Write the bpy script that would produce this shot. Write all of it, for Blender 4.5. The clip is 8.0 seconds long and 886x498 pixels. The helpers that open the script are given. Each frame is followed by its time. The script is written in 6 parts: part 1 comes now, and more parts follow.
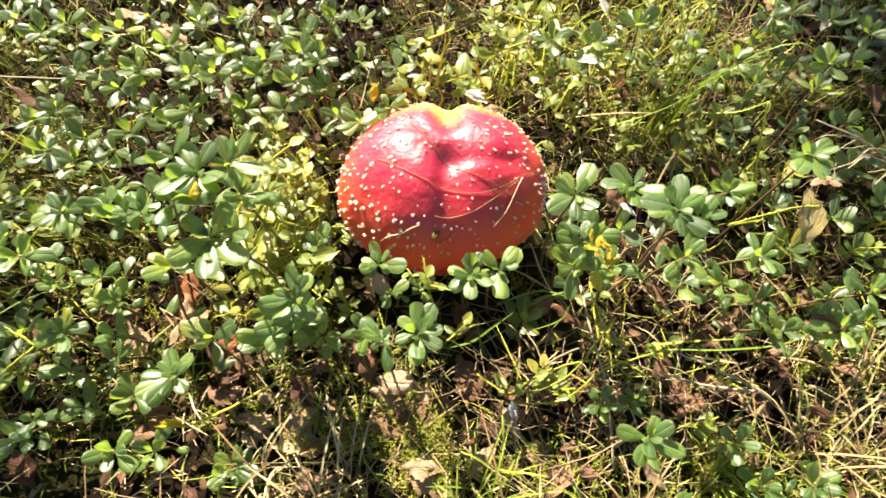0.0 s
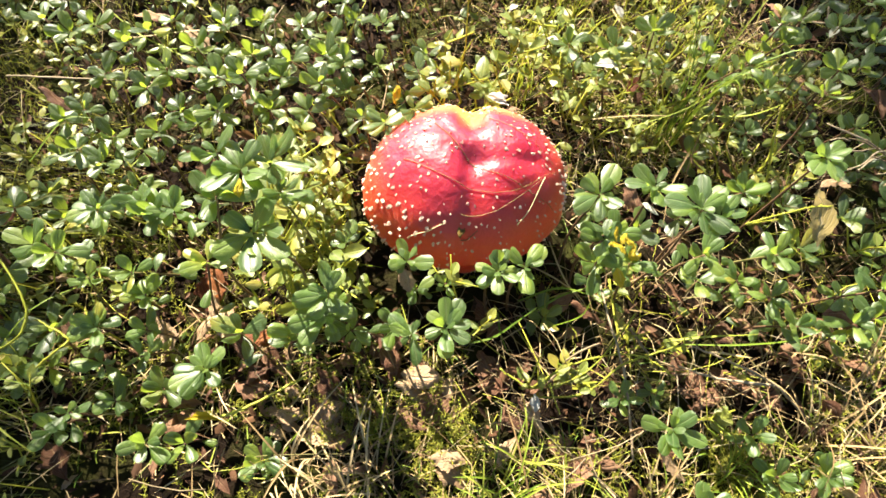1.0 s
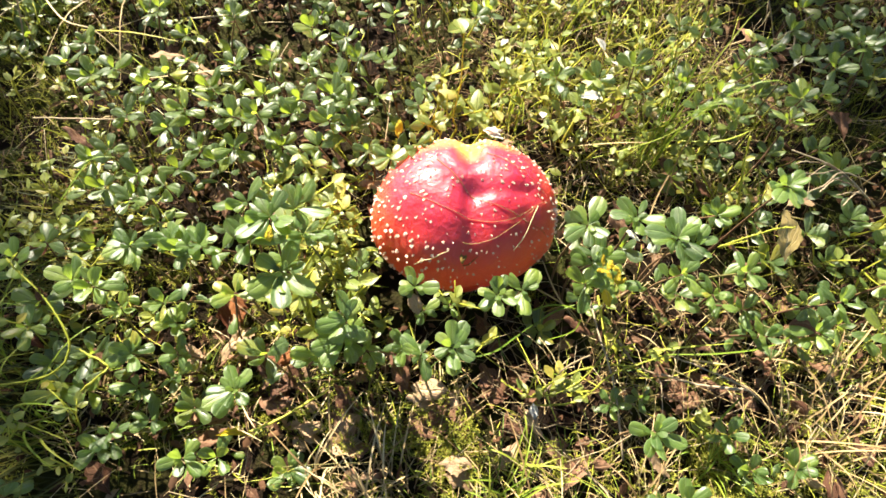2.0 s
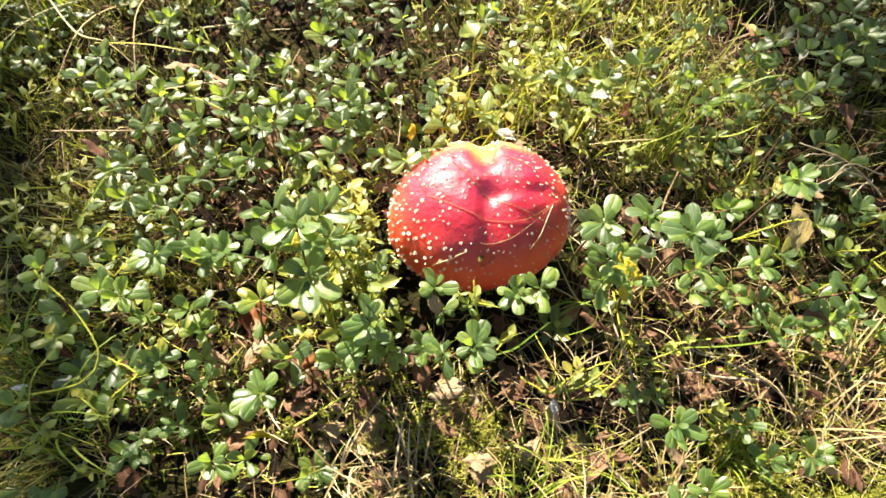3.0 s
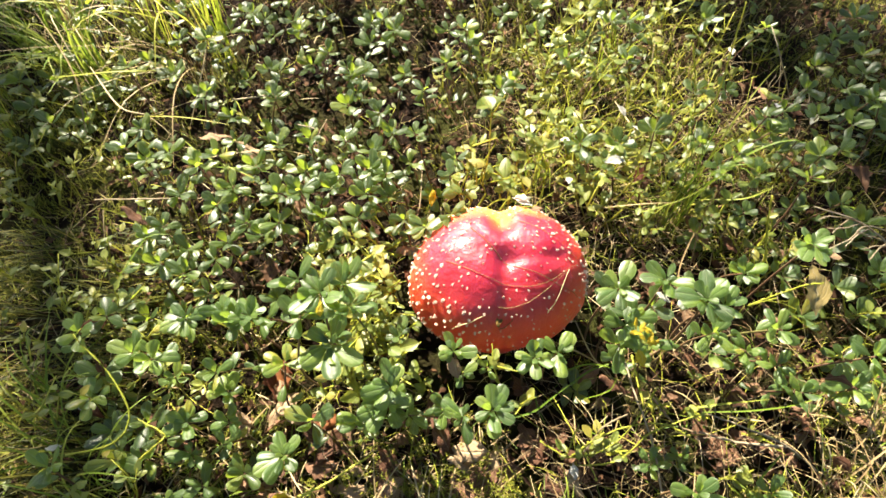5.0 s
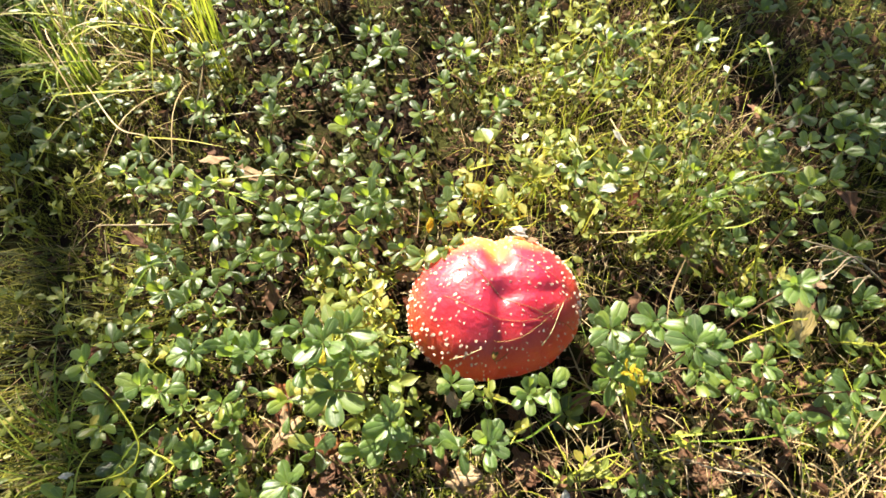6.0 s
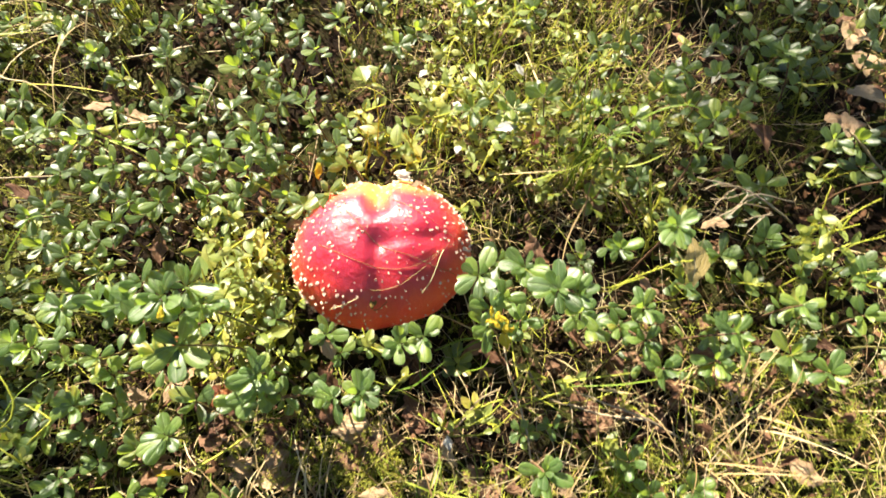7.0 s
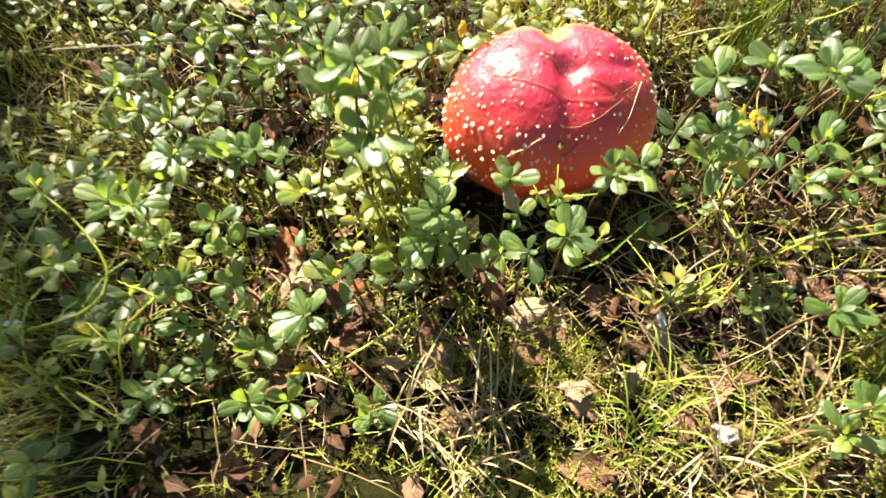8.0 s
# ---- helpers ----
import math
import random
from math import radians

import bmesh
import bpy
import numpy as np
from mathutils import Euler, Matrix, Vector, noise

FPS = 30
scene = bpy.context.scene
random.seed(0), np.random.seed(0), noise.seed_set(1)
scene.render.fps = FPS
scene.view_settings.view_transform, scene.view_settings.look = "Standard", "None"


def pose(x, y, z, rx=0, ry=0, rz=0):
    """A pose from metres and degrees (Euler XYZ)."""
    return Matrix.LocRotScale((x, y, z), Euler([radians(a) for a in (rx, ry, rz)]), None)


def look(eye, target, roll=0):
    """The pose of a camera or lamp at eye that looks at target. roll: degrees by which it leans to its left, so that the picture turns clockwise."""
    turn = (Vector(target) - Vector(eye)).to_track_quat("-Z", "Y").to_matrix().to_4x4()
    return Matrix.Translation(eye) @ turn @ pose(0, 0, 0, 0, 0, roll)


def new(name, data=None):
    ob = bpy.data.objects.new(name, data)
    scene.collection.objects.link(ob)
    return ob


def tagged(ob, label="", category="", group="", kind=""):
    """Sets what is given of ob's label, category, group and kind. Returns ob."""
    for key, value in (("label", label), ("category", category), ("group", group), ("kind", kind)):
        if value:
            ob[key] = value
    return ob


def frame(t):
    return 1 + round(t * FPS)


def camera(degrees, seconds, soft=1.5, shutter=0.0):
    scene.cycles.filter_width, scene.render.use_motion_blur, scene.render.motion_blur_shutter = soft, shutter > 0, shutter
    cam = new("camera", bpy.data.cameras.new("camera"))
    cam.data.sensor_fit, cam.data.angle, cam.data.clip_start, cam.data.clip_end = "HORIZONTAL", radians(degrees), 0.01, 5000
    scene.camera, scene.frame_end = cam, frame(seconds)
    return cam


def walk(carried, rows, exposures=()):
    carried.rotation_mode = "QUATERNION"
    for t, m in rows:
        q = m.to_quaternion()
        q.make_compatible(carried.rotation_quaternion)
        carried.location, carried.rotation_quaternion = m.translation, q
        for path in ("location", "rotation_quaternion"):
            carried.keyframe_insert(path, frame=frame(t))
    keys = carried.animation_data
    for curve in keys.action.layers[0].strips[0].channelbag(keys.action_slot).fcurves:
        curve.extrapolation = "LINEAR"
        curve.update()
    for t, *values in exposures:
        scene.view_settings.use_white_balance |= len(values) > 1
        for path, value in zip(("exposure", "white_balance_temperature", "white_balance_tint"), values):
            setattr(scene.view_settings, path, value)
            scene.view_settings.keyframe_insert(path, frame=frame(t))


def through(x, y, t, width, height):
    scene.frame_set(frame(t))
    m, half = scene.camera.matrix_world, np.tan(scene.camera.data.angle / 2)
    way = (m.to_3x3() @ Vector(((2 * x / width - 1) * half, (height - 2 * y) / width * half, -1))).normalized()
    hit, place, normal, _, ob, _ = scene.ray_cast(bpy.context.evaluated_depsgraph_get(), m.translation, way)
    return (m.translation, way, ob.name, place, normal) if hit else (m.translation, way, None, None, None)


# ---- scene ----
cam = camera(73.8, 8.0, soft=1.6, shutter=0.35)
METRES, EYE, TILT, LEAN, TURN = 0.62, 0.39, -60.0, 0.0, 0.0
ROWS = [
    (0.0, 0.0, 0.0, 0.0, 0.0, 0.0, 0.0),
    (0.5, -0.0318, -0.0011, -0.003, -0.06, 0.05, -0.14),
    (1.0, -0.0317, -0.0164, -0.0053, -0.61, 0.26, -0.21),
    (1.5, -0.0339, -0.0439, 0.0042, -1.35, 0.43, 0.13),
    (3.0, -0.0669, -0.0882, 0.0327, -1.51, -0.46, 2.71),
    (3.5, -0.0758, -0.1113, 0.0595, -0.98, 0.16, 3.26),
    (4.0, -0.0885, -0.1664, 0.1167, 0.15, 4.79, 3.27),
    (4.5, -0.0675, -0.109, 0.054, 1.05, 5.77, 2.76),
    (6.0, -0.0605, -0.131, 0.1272, 0.29, 1.4, 2.82),
    (6.5, -0.0014, -0.0755, 0.1343, 0.73, -1.97, 2.62),
    (7.0, 0.0908, -0.1018, 0.1229, 0.69, -4.2, 4.09),
    (7.5, -0.0698, -0.0715, -0.0041, 0.73, -1.5, 5.46),
    (8.0, -0.1434, 0.0292, -0.1074, -1.19, 3.62, 5.49),
]
way = [(t, pose(0, 0, EYE, TILT, LEAN, TURN) @ pose(METRES * x, METRES * y, METRES * z, 90 + pitch, roll, yaw)) for t, x, y, z, yaw, pitch, roll in ROWS]
way += [
    (1.7, look((-0.025, -0.010, 0.431), (0.026, 0.993, -1.299), 1.9)),
    (2.8, look((-0.037, -0.007, 0.446), (0.024, 0.975, -1.295), 0.8)),
    (4.7, look((-0.039, -0.010, 0.464), (-0.063, 1.151, -1.164), -3.8)),
    (5.8, look((-0.037, 0.020, 0.486), (-0.047, 1.058, -1.224), -3.5)),
]
way.sort(key=lambda row: row[0])
walk(cam, way, exposures=[(0.0, 2.50), (3.0, 2.54), (4.2, 2.45), (6.5, 2.46), (8.0, 2.56)])

# ---- light: clear autumn sky, sun from beyond the mushroom ----
SUN_ELEVATION, SUN_AZIMUTH = 47.0, -25.0   # degrees; azimuth from +y towards +x
world = bpy.data.worlds.new("sky")
scene.world = world
world.use_nodes = True
wn = world.node_tree
sky = wn.nodes.new("ShaderNodeTexSky")
sky.sky_type, sky.sun_disc = "NISHITA", False
sky.dust_density, sky.ozone_density = 1.0, 1.5
sky.sun_elevation, sky.sun_rotation = radians(SUN_ELEVATION), radians(SUN_AZIMUTH)
wn.links.new(sky.outputs[0], wn.nodes["Background"].inputs[0])
wn.nodes["Background"].inputs[1].default_value = 0.033
sun = new("sun", bpy.data.lights.new("sun", "SUN"))
sun.data.energy, sun.data.angle, sun.data.color = 5.0, radians(0.53), (1.0, 0.89, 0.72)
az, el = radians(SUN_AZIMUTH), radians(SUN_ELEVATION)
sun_dir = Vector((math.sin(az) * math.cos(el), math.cos(az) * math.cos(el), math.sin(el)))
sun.matrix_world = look(sun_dir * 20, (0, 0, 0))

# ---- materials ----
def shader(name):
    m = bpy.data.materials.new(name)
    m.use_nodes = True
    n = m.node_tree.nodes
    return m, n, m.node_tree.links, n["Principled BSDF"], n["Material Output"]


def ramp(n, stops, interpolation="LINEAR"):
    r = n.new("ShaderNodeValToRGB")
    r.color_ramp.interpolation = interpolation
    while len(r.color_ramp.elements) < len(stops):
        r.color_ramp.elements.new(0.5)
    for e, (p, c) in zip(r.color_ramp.elements, stops):
        e.position, e.color = p, (*c, 1)
    return r


def math_node(n, l, op, a, b=None):
    k = n.new("ShaderNodeMath")
    k.operation = op
    for i, v in enumerate((a, b)):
        if v is None:
            continue
        if isinstance(v, (int, float)):
            k.inputs[i].default_value = v
        else:
            l.new(v, k.inputs[i])
    return k.outputs[0]


def noise_node(n, l, vec, scale, detail=4.0, rough=0.6):
    k = n.new("ShaderNodeTexNoise")
    k.inputs["Scale"].default_value, k.inputs["Detail"].default_value, k.inputs["Roughness"].default_value = scale, detail, rough
    if vec is not None:
        l.new(vec, k.inputs["Vector"])
    return k


def mix_colour(n, l, fac, a, b, mode="MIX"):
    k = n.new("ShaderNodeMix")
    k.data_type, k.blend_type = "RGBA", mode
    if isinstance(fac, (int, float)):
        k.inputs[0].default_value = fac
    else:
        l.new(fac, k.inputs[0])
    for i, v in ((6, a), (7, b)):
        if isinstance(v, tuple):
            k.inputs[i].default_value = (*v, 1)
        else:
            l.new(v, k.inputs[i])
    return k.outputs[2]


def piece_random(n, l):
    """One random number for each loose piece, whether an object or an island of a joined mesh."""
    a, b = n.new("ShaderNodeObjectInfo"), n.new("ShaderNodeNewGeometry")
    return math_node(n, l, "FRACT", math_node(n, l, "ADD", a.outputs["Random"], b.outputs["Random Per Island"]))


def bump_node(n, l, height, strength, distance, target, coat=0.25):
    k = n.new("ShaderNodeBump")
    k.inputs["Strength"].default_value, k.inputs["Distance"].default_value = strength, distance
    l.new(height, k.inputs["Height"])
    l.new(k.outputs[0], target.inputs["Normal"])
    c = n.new("ShaderNodeBump")
    c.inputs["Strength"].default_value, c.inputs["Distance"].default_value = strength * coat, distance
    l.new(height, c.inputs["Height"])
    l.new(c.outputs[0], target.inputs["Coat Normal"])
    return k


def leaf_material(name, stops, rib, rough, through_colour, through, vein=9.0, spot=None, coat=0.0, rim=0.0):
    """Leaf blade with a paler midrib and side veins (UV: across, along), blotches, and light shining through."""
    m, n, l, p, out = shader(name)
    rnd = piece_random(n, l)
    geo = n.new("ShaderNodeNewGeometry")
    uv = n.new("ShaderNodeUVMap")
    sep = n.new("ShaderNodeSeparateXYZ")
    l.new(uv.outputs[0], sep.inputs[0])
    base = ramp(n, stops)
    patch = noise_node(n, l, geo.outputs["Position"], 22, 2)
    tone = math_node(n, l, "ADD", math_node(n, l, "MULTIPLY", rnd, 0.75), math_node(n, l, "MULTIPLY", math_node(n, l, "SUBTRACT", patch.outputs["Fac"], 0.36), 1.0))
    l.new(tone, base.inputs[0])
    blotch = noise_node(n, l, geo.outputs["Position"], 160, 4)
    col = mix_colour(n, l, math_node(n, l, "MULTIPLY", blotch.outputs["Fac"], 0.55), base.outputs[0], tuple(c * 0.55 for c in stops[0][1]), "MIX")
    side = math_node(n, l, "ABSOLUTE", math_node(n, l, "SUBTRACT", sep.outputs[0], 0.5))
    mid = n.new("ShaderNodeMapRange")
    mid.inputs[1].default_value, mid.inputs[2].default_value, mid.inputs[3].default_value, mid.inputs[4].default_value = 0.015, 0.06, 1.0, 0.0
    l.new(side, mid.inputs[0])
    slant = math_node(n, l, "SUBTRACT", math_node(n, l, "MULTIPLY", sep.outputs[1], vein), math_node(n, l, "MULTIPLY", side, vein * 0.9))
    wave = math_node(n, l, "PINGPONG", slant, 0.5)
    line = n.new("ShaderNodeMapRange")
    line.inputs[1].default_value, line.inputs[2].default_value, line.inputs[3].default_value, line.inputs[4].default_value = 0.03, 0.16, 0.55, 0.0
    l.new(wave, line.inputs[0])
    veins = math_node(n, l, "MAXIMUM", mid.outputs[0], line.outputs[0])
    col = mix_colour(n, l, math_node(n, l, "MULTIPLY", veins, 0.6), col, rib)
    if rim:
        edge = n.new("ShaderNodeMapRange")
        edge.inputs[1].default_value, edge.inputs[2].default_value, edge.inputs[4].default_value = 0.40, 0.49, rim
        l.new(side, edge.inputs[0])
        col = mix_colour(n, l, edge.outputs[0], col, rib)
    if spot:
        spots = noise_node(n, l, geo.outputs["Position"], 380, 2)
        dots = ramp(n, [(0.62, (0, 0, 0)), (0.70, (1, 1, 1))])
        l.new(spots.outputs["Fac"], dots.inputs[0])
        col = mix_colour(n, l, math_node(n, l, "MULTIPLY", dots.outputs[0], 0.7), col, spot)
    l.new(col, p.inputs["Base Color"])
    grain = noise_node(n, l, geo.outputs["Position"], 900, 3)
    rr = n.new("ShaderNodeMapRange")
    rr.inputs[3].default_value, rr.inputs[4].default_value = rough - 0.08, rough + 0.14
    l.new(blotch.outputs["Fac"], rr.inputs[0])
    l.new(rr.outputs[0], p.inputs["Roughness"])
    p.inputs["Coat Weight"].default_value, p.inputs["Coat Roughness"].default_value = coat, 0.40
    p.inputs["Specular IOR Level"].default_value, p.inputs["Coat IOR"].default_value = 0.22, 1.6
    height = math_node(n, l, "SUBTRACT", math_node(n, l, "MULTIPLY", grain.outputs["Fac"], 0.35), math_node(n, l, "MULTIPLY", veins, 0.6))
    bump_node(n, l, height, 1.0, 0.0018, p, 0.14)
    tr = n.new("ShaderNodeBsdfTranslucent")
    l.new(mix_colour(n, l, 0.5, base.outputs[0], through_colour), tr.inputs[0])
    mx = n.new("ShaderNodeMixShader")
    mx.inputs[0].default_value = through
    l.new(p.outputs[0], mx.inputs[1])
    l.new(tr.outputs[0], mx.inputs[2])
    l.new(mx.outputs[0], out.inputs[0])
    return m


def plain_material(name, stops, rough=0.7, scale=200.0, dark=0.5, bump=0.5, through=None, spread=0.6, gloss=0.25):
    """Fibrous or mossy matter: a tone per piece, blotched at two scales, rough."""
    m, n, l, p, out = shader(name)
    rnd = piece_random(n, l)
    geo = n.new("ShaderNodeNewGeometry")
    base = ramp(n, stops)
    l.new(rnd, base.inputs[0])
    big = noise_node(n, l, geo.outputs["Position"], scale * 0.15, 3)
    fine = noise_node(n, l, geo.outputs["Position"], scale, 4)
    f = math_node(n, l, "MULTIPLY", math_node(n, l, "ADD", big.outputs["Fac"], fine.outputs["Fac"]), spread * 0.5)
    col = mix_colour(n, l, f, base.outputs[0], tuple(c * dark for c in stops[0][1]))
    l.new(col, p.inputs["Base Color"])
    p.inputs["Roughness"].default_value, p.inputs["Specular IOR Level"].default_value = rough, gloss
    bump_node(n, l, fine.outputs["Fac"], bump, 0.001, p)
    if through:
        tr = n.new("ShaderNodeBsdfTranslucent")
        l.new(base.outputs[0], tr.inputs[0])
        mx = n.new("ShaderNodeMixShader")
        mx.inputs[0].default_value = through
        l.new(p.outputs[0], mx.inputs[1])
        l.new(tr.outputs[0], mx.inputs[2])
        l.new(mx.outputs[0], out.inputs[0])
    return m


M_LEAF = leaf_material("lingonberry_leaf", [(0.0, (0.018, 0.048, 0.013)), (0.38, (0.048, 0.104, 0.022)), (0.72, (0.125, 0.205, 0.034)), (0.95, (0.28, 0.34, 0.045)), (1.0, (0.46, 0.39, 0.05))],
                       (0.26, 0.36, 0.14), 0.46, (0.60, 0.76, 0.05), 0.46, coat=1.0, rim=0.30)
M_FRESH = leaf_material("fresh_lingonberry_leaf", [(0.0, (0.036, 0.086, 0.018)), (0.35, (0.080, 0.165, 0.032)), (0.70, (0.175, 0.285, 0.048)), (0.95, (0.32, 0.41, 0.05)), (1.0, (0.46, 0.41, 0.05))],
                        (0.30, 0.40, 0.16), 0.46, (0.54, 0.72, 0.07), 0.48, coat=0.95, rim=0.35)
M_BILBERRY = leaf_material("bilberry_leaf", [(0.0, (0.13, 0.20, 0.03)), (0.5, (0.23, 0.29, 0.045)), (0.8, (0.40, 0.39, 0.07)), (1.0, (0.52, 0.41, 0.07))],
                           (0.40, 0.42, 0.14), 0.48, (0.65, 0.66, 0.08), 0.38, vein=7.0, coat=0.6)
M_YELLOW = leaf_material("yellow_leaf", [(0.0, (0.60, 0.45, 0.02)), (1.0, (0.72, 0.55, 0.04))], (0.75, 0.65, 0.2), 0.5, (0.9, 0.75, 0.05), 0.35, vein=7.0)
M_DEAD = leaf_material("dead_leaf", [(0.0, (0.050, 0.021, 0.013)), (0.4, (0.13, 0.058, 0.032)), (0.75, (0.26, 0.145, 0.085)), (1.0, (0.42, 0.29, 0.18))],
                       (0.30, 0.19, 0.11), 0.66, (0.40, 0.20, 0.07), 0.14, vein=8.0, spot=(0.05, 0.025, 0.015))
M_RUST = leaf_material("rust_leaf", [(0.0, (0.070, 0.018, 0.010)), (0.6, (0.15, 0.045, 0.018)), (1.0, (0.36, 0.14, 0.03))], (0.26, 0.12, 0.05), 0.6, (0.45, 0.12, 0.03), 0.25, vein=8.0, spot=(0.07, 0.02, 0.012))
M_BEIGE = leaf_material("beige_leaf", [(0.0, (0.30, 0.18, 0.10)), (1.0, (0.50, 0.36, 0.22))], (0.5, 0.42, 0.25), 0.62, (0.6, 0.45, 0.15), 0.2, vein=8.0, spot=(0.20, 0.13, 0.05))
M_SAND = leaf_material("sand_leaf", [(0.0, (0.34, 0.26, 0.09)), (1.0, (0.38, 0.30, 0.12))], (0.5, 0.42, 0.25), 0.62, (0.6, 0.45, 0.15), 0.2, vein=8.0, spot=(0.26, 0.17, 0.06))
# pale leaves: the sun's glare on them is painted in as a whitish base
M_PALE = leaf_material("glare_pale_leaf", [(0.0, (0.62, 0.60, 0.52)), (1.0, (0.72, 0.70, 0.62))], (0.7, 0.68, 0.58), 0.55, (0.7, 0.65, 0.5), 0.2, vein=8.0)
M_STEM = plain_material("woody_stem", [(0.0, (0.10, 0.055, 0.03)), (0.6, (0.17, 0.10, 0.05)), (1.0, (0.17, 0.17, 0.05))], 0.7)
M_GREENSTEM = plain_material("green_stem", [(0.0, (0.28, 0.31, 0.03)), (1.0, (0.52, 0.50, 0.07))], 0.5, through=0.15)
M_GRASS = plain_material("grass_blade", [(0.0, (0.10, 0.17, 0.02)), (0.5, (0.22, 0.30, 0.03)), (1.0, (0.42, 0.44, 0.07))], 0.45, through=0.35, spread=0.4)
# olive grass; the partial shade it lies in is painted in as a darker tone
M_DIM_OLIVE = plain_material("shaded_olive_blade", [(0.0, (0.036, 0.045, 0.009)), (0.6, (0.095, 0.105, 0.018)), (1.0, (0.28, 0.25, 0.04))], 0.5, through=0.3, spread=0.4)
M_SUNGRASS = plain_material("yellow_grass_blade", [(0.0, (0.22, 0.29, 0.025)), (0.6, (0.36, 0.40, 0.04)), (1.0, (0.58, 0.52, 0.10))], 0.45, through=0.45, spread=0.3)
M_STRAW = plain_material("dry_straw", [(0.0, (0.22, 0.14, 0.06)), (0.5, (0.40, 0.30, 0.14)), (1.0, (0.55, 0.46, 0.27))], 0.6, through=0.15, spread=0.5)
M_PALESTRAW = plain_material("pale_straw", [(0.0, (0.55, 0.44, 0.24)), (1.0, (0.62, 0.52, 0.30))], 0.6, through=0.15, spread=0.3)
M_TWIG = plain_material("dead_twig", [(0.0, (0.22, 0.16, 0.09)), (1.0, (0.40, 0.33, 0.22))], 0.75)
M_MOSS = plain_material("moss", [(0.0, (0.10, 0.12, 0.015)), (0.5, (0.22, 0.23, 0.025)), (1.0, (0.38, 0.35, 0.05))], 0.6, through=0.35, spread=0.4)
M_DARKLITTER = plain_material("leaf_litter", [(0.0, (0.03, 0.016, 0.009)), (0.7, (0.08, 0.040, 0.02)), (1.0, (0.15, 0.080, 0.040))], 0.85, gloss=0.12)
M_BARK = plain_material("pine_bark", [(0.0, (0.16, 0.09, 0.05)), (1.0, (0.22, 0.13, 0.08))], 0.9, scale=30, bump=1.0)


def soil_material():
    m, n, l, p, out = shader("forest_soil")
    geo = n.new("ShaderNodeNewGeometry")
    a = noise_node(n, l, geo.outputs["Position"], 14, 5)
    b = noise_node(n, l, geo.outputs["Position"], 220, 6, 0.75)
    c = ramp(n, [(0.30, (0.008, 0.005, 0.003)), (0.55, (0.018, 0.010, 0.006)), (0.75, (0.040, 0.023, 0.012))])
    l.new(math_node(n, l, "MULTIPLY", math_node(n, l, "ADD", a.outputs["Fac"], b.outputs["Fac"]), 0.5), c.inputs[0])
    green = ramp(n, [(0.45, (0, 0, 0)), (0.62, (1, 1, 1))])
    l.new(a.outputs["Fac"], green.inputs[0])
    l.new(mix_colour(n, l, math_node(n, l, "MULTIPLY", green.outputs[0], 0.5), c.outputs[0], (0.07, 0.085, 0.015)), p.inputs["Base Color"])
    p.inputs["Roughness"].default_value = 0.95
    p.inputs["Specular IOR Level"].default_value = 0.08
    bump_node(n, l, b.outputs["Fac"], 1.0, 0.012, p)
    return m


M_SOIL = soil_material()

# ---- builders ----
def mesh_of(name, verts, faces, material, uvs=None, smooth=True):
    me = bpy.data.meshes.new(name)
    me.from_pydata([tuple(v) for v in verts], [], faces)
    if smooth:
        me.polygons.foreach_set("use_smooth", [True] * len(me.polygons))
    if uvs is not None:
        layer = me.uv_layers.new(name="UVMap")
        loops = np.zeros(len(me.loops), dtype=np.int32)
        me.loops.foreach_get("vertex_index", loops)
        layer.data.foreach_set("uv", np.asarray(uvs, dtype=np.float32)[loops].ravel())
    me.materials.append(material)
    me.update()
    return me


def part(name, mesh, parent, m=None, label=""):
    ob = new(name, mesh)
    ob.parent = parent
    if m is not None:
        ob.matrix_basis = m
    return tagged(ob, label)


def thing(name, x, y, z, label, category, group="", kind=""):
    ob = new(name)
    ob.empty_display_size = 0.01
    ob.matrix_basis = Matrix.Translation((x, y, z))
    return tagged(ob, label, category, group, kind)


def glide(points, steps):
    """Points along a smooth curve through the given ones."""
    p = [Vector(q) for q in points]
    p = [p[0] * 2 - p[1]] + p + [p[-1] * 2 - p[-2]]
    out = []
    for i in range(1, len(p) - 2):
        for k in range(steps):
            t = k / steps
            a, b, c, d = p[i - 1], p[i], p[i + 1], p[i + 2]
            out.append(0.5 * (2 * b + (c - a) * t + (2 * a - 5 * b + 4 * c - d) * t * t + (3 * b - a - 3 * c + d) * t ** 3))
    return out + [p[-2]]


def tube(points, r0, r1, sides=5, knots=0.0, rng=random):
    """Tapered round stem along points: vertices and faces."""
    verts, faces, n = [], [], len(points)
    for i, q in enumerate(points):
        d = (points[min(i + 1, n - 1)] - points[max(i - 1, 0)]).normalized()
        u = d.orthogonal().normalized()
        w = d.cross(u)
        r = (r0 + (r1 - r0) * i / max(1, n - 1)) * (1 + knots * rng.uniform(-1, 1))
        for k in range(sides):
            a = 2 * math.pi * k / sides
            verts.append(q + r * (math.cos(a) * u + math.sin(a) * w))
    for i in range(n - 1):
        for k in range(sides):
            a, b = i * sides + k, i * sides + (k + 1) % sides
            faces.append((a, b, b + sides, a + sides))
    faces.append(tuple(range(sides))[::-1])
    faces.append(tuple(range((n - 1) * sides, n * sides)))
    return verts, faces


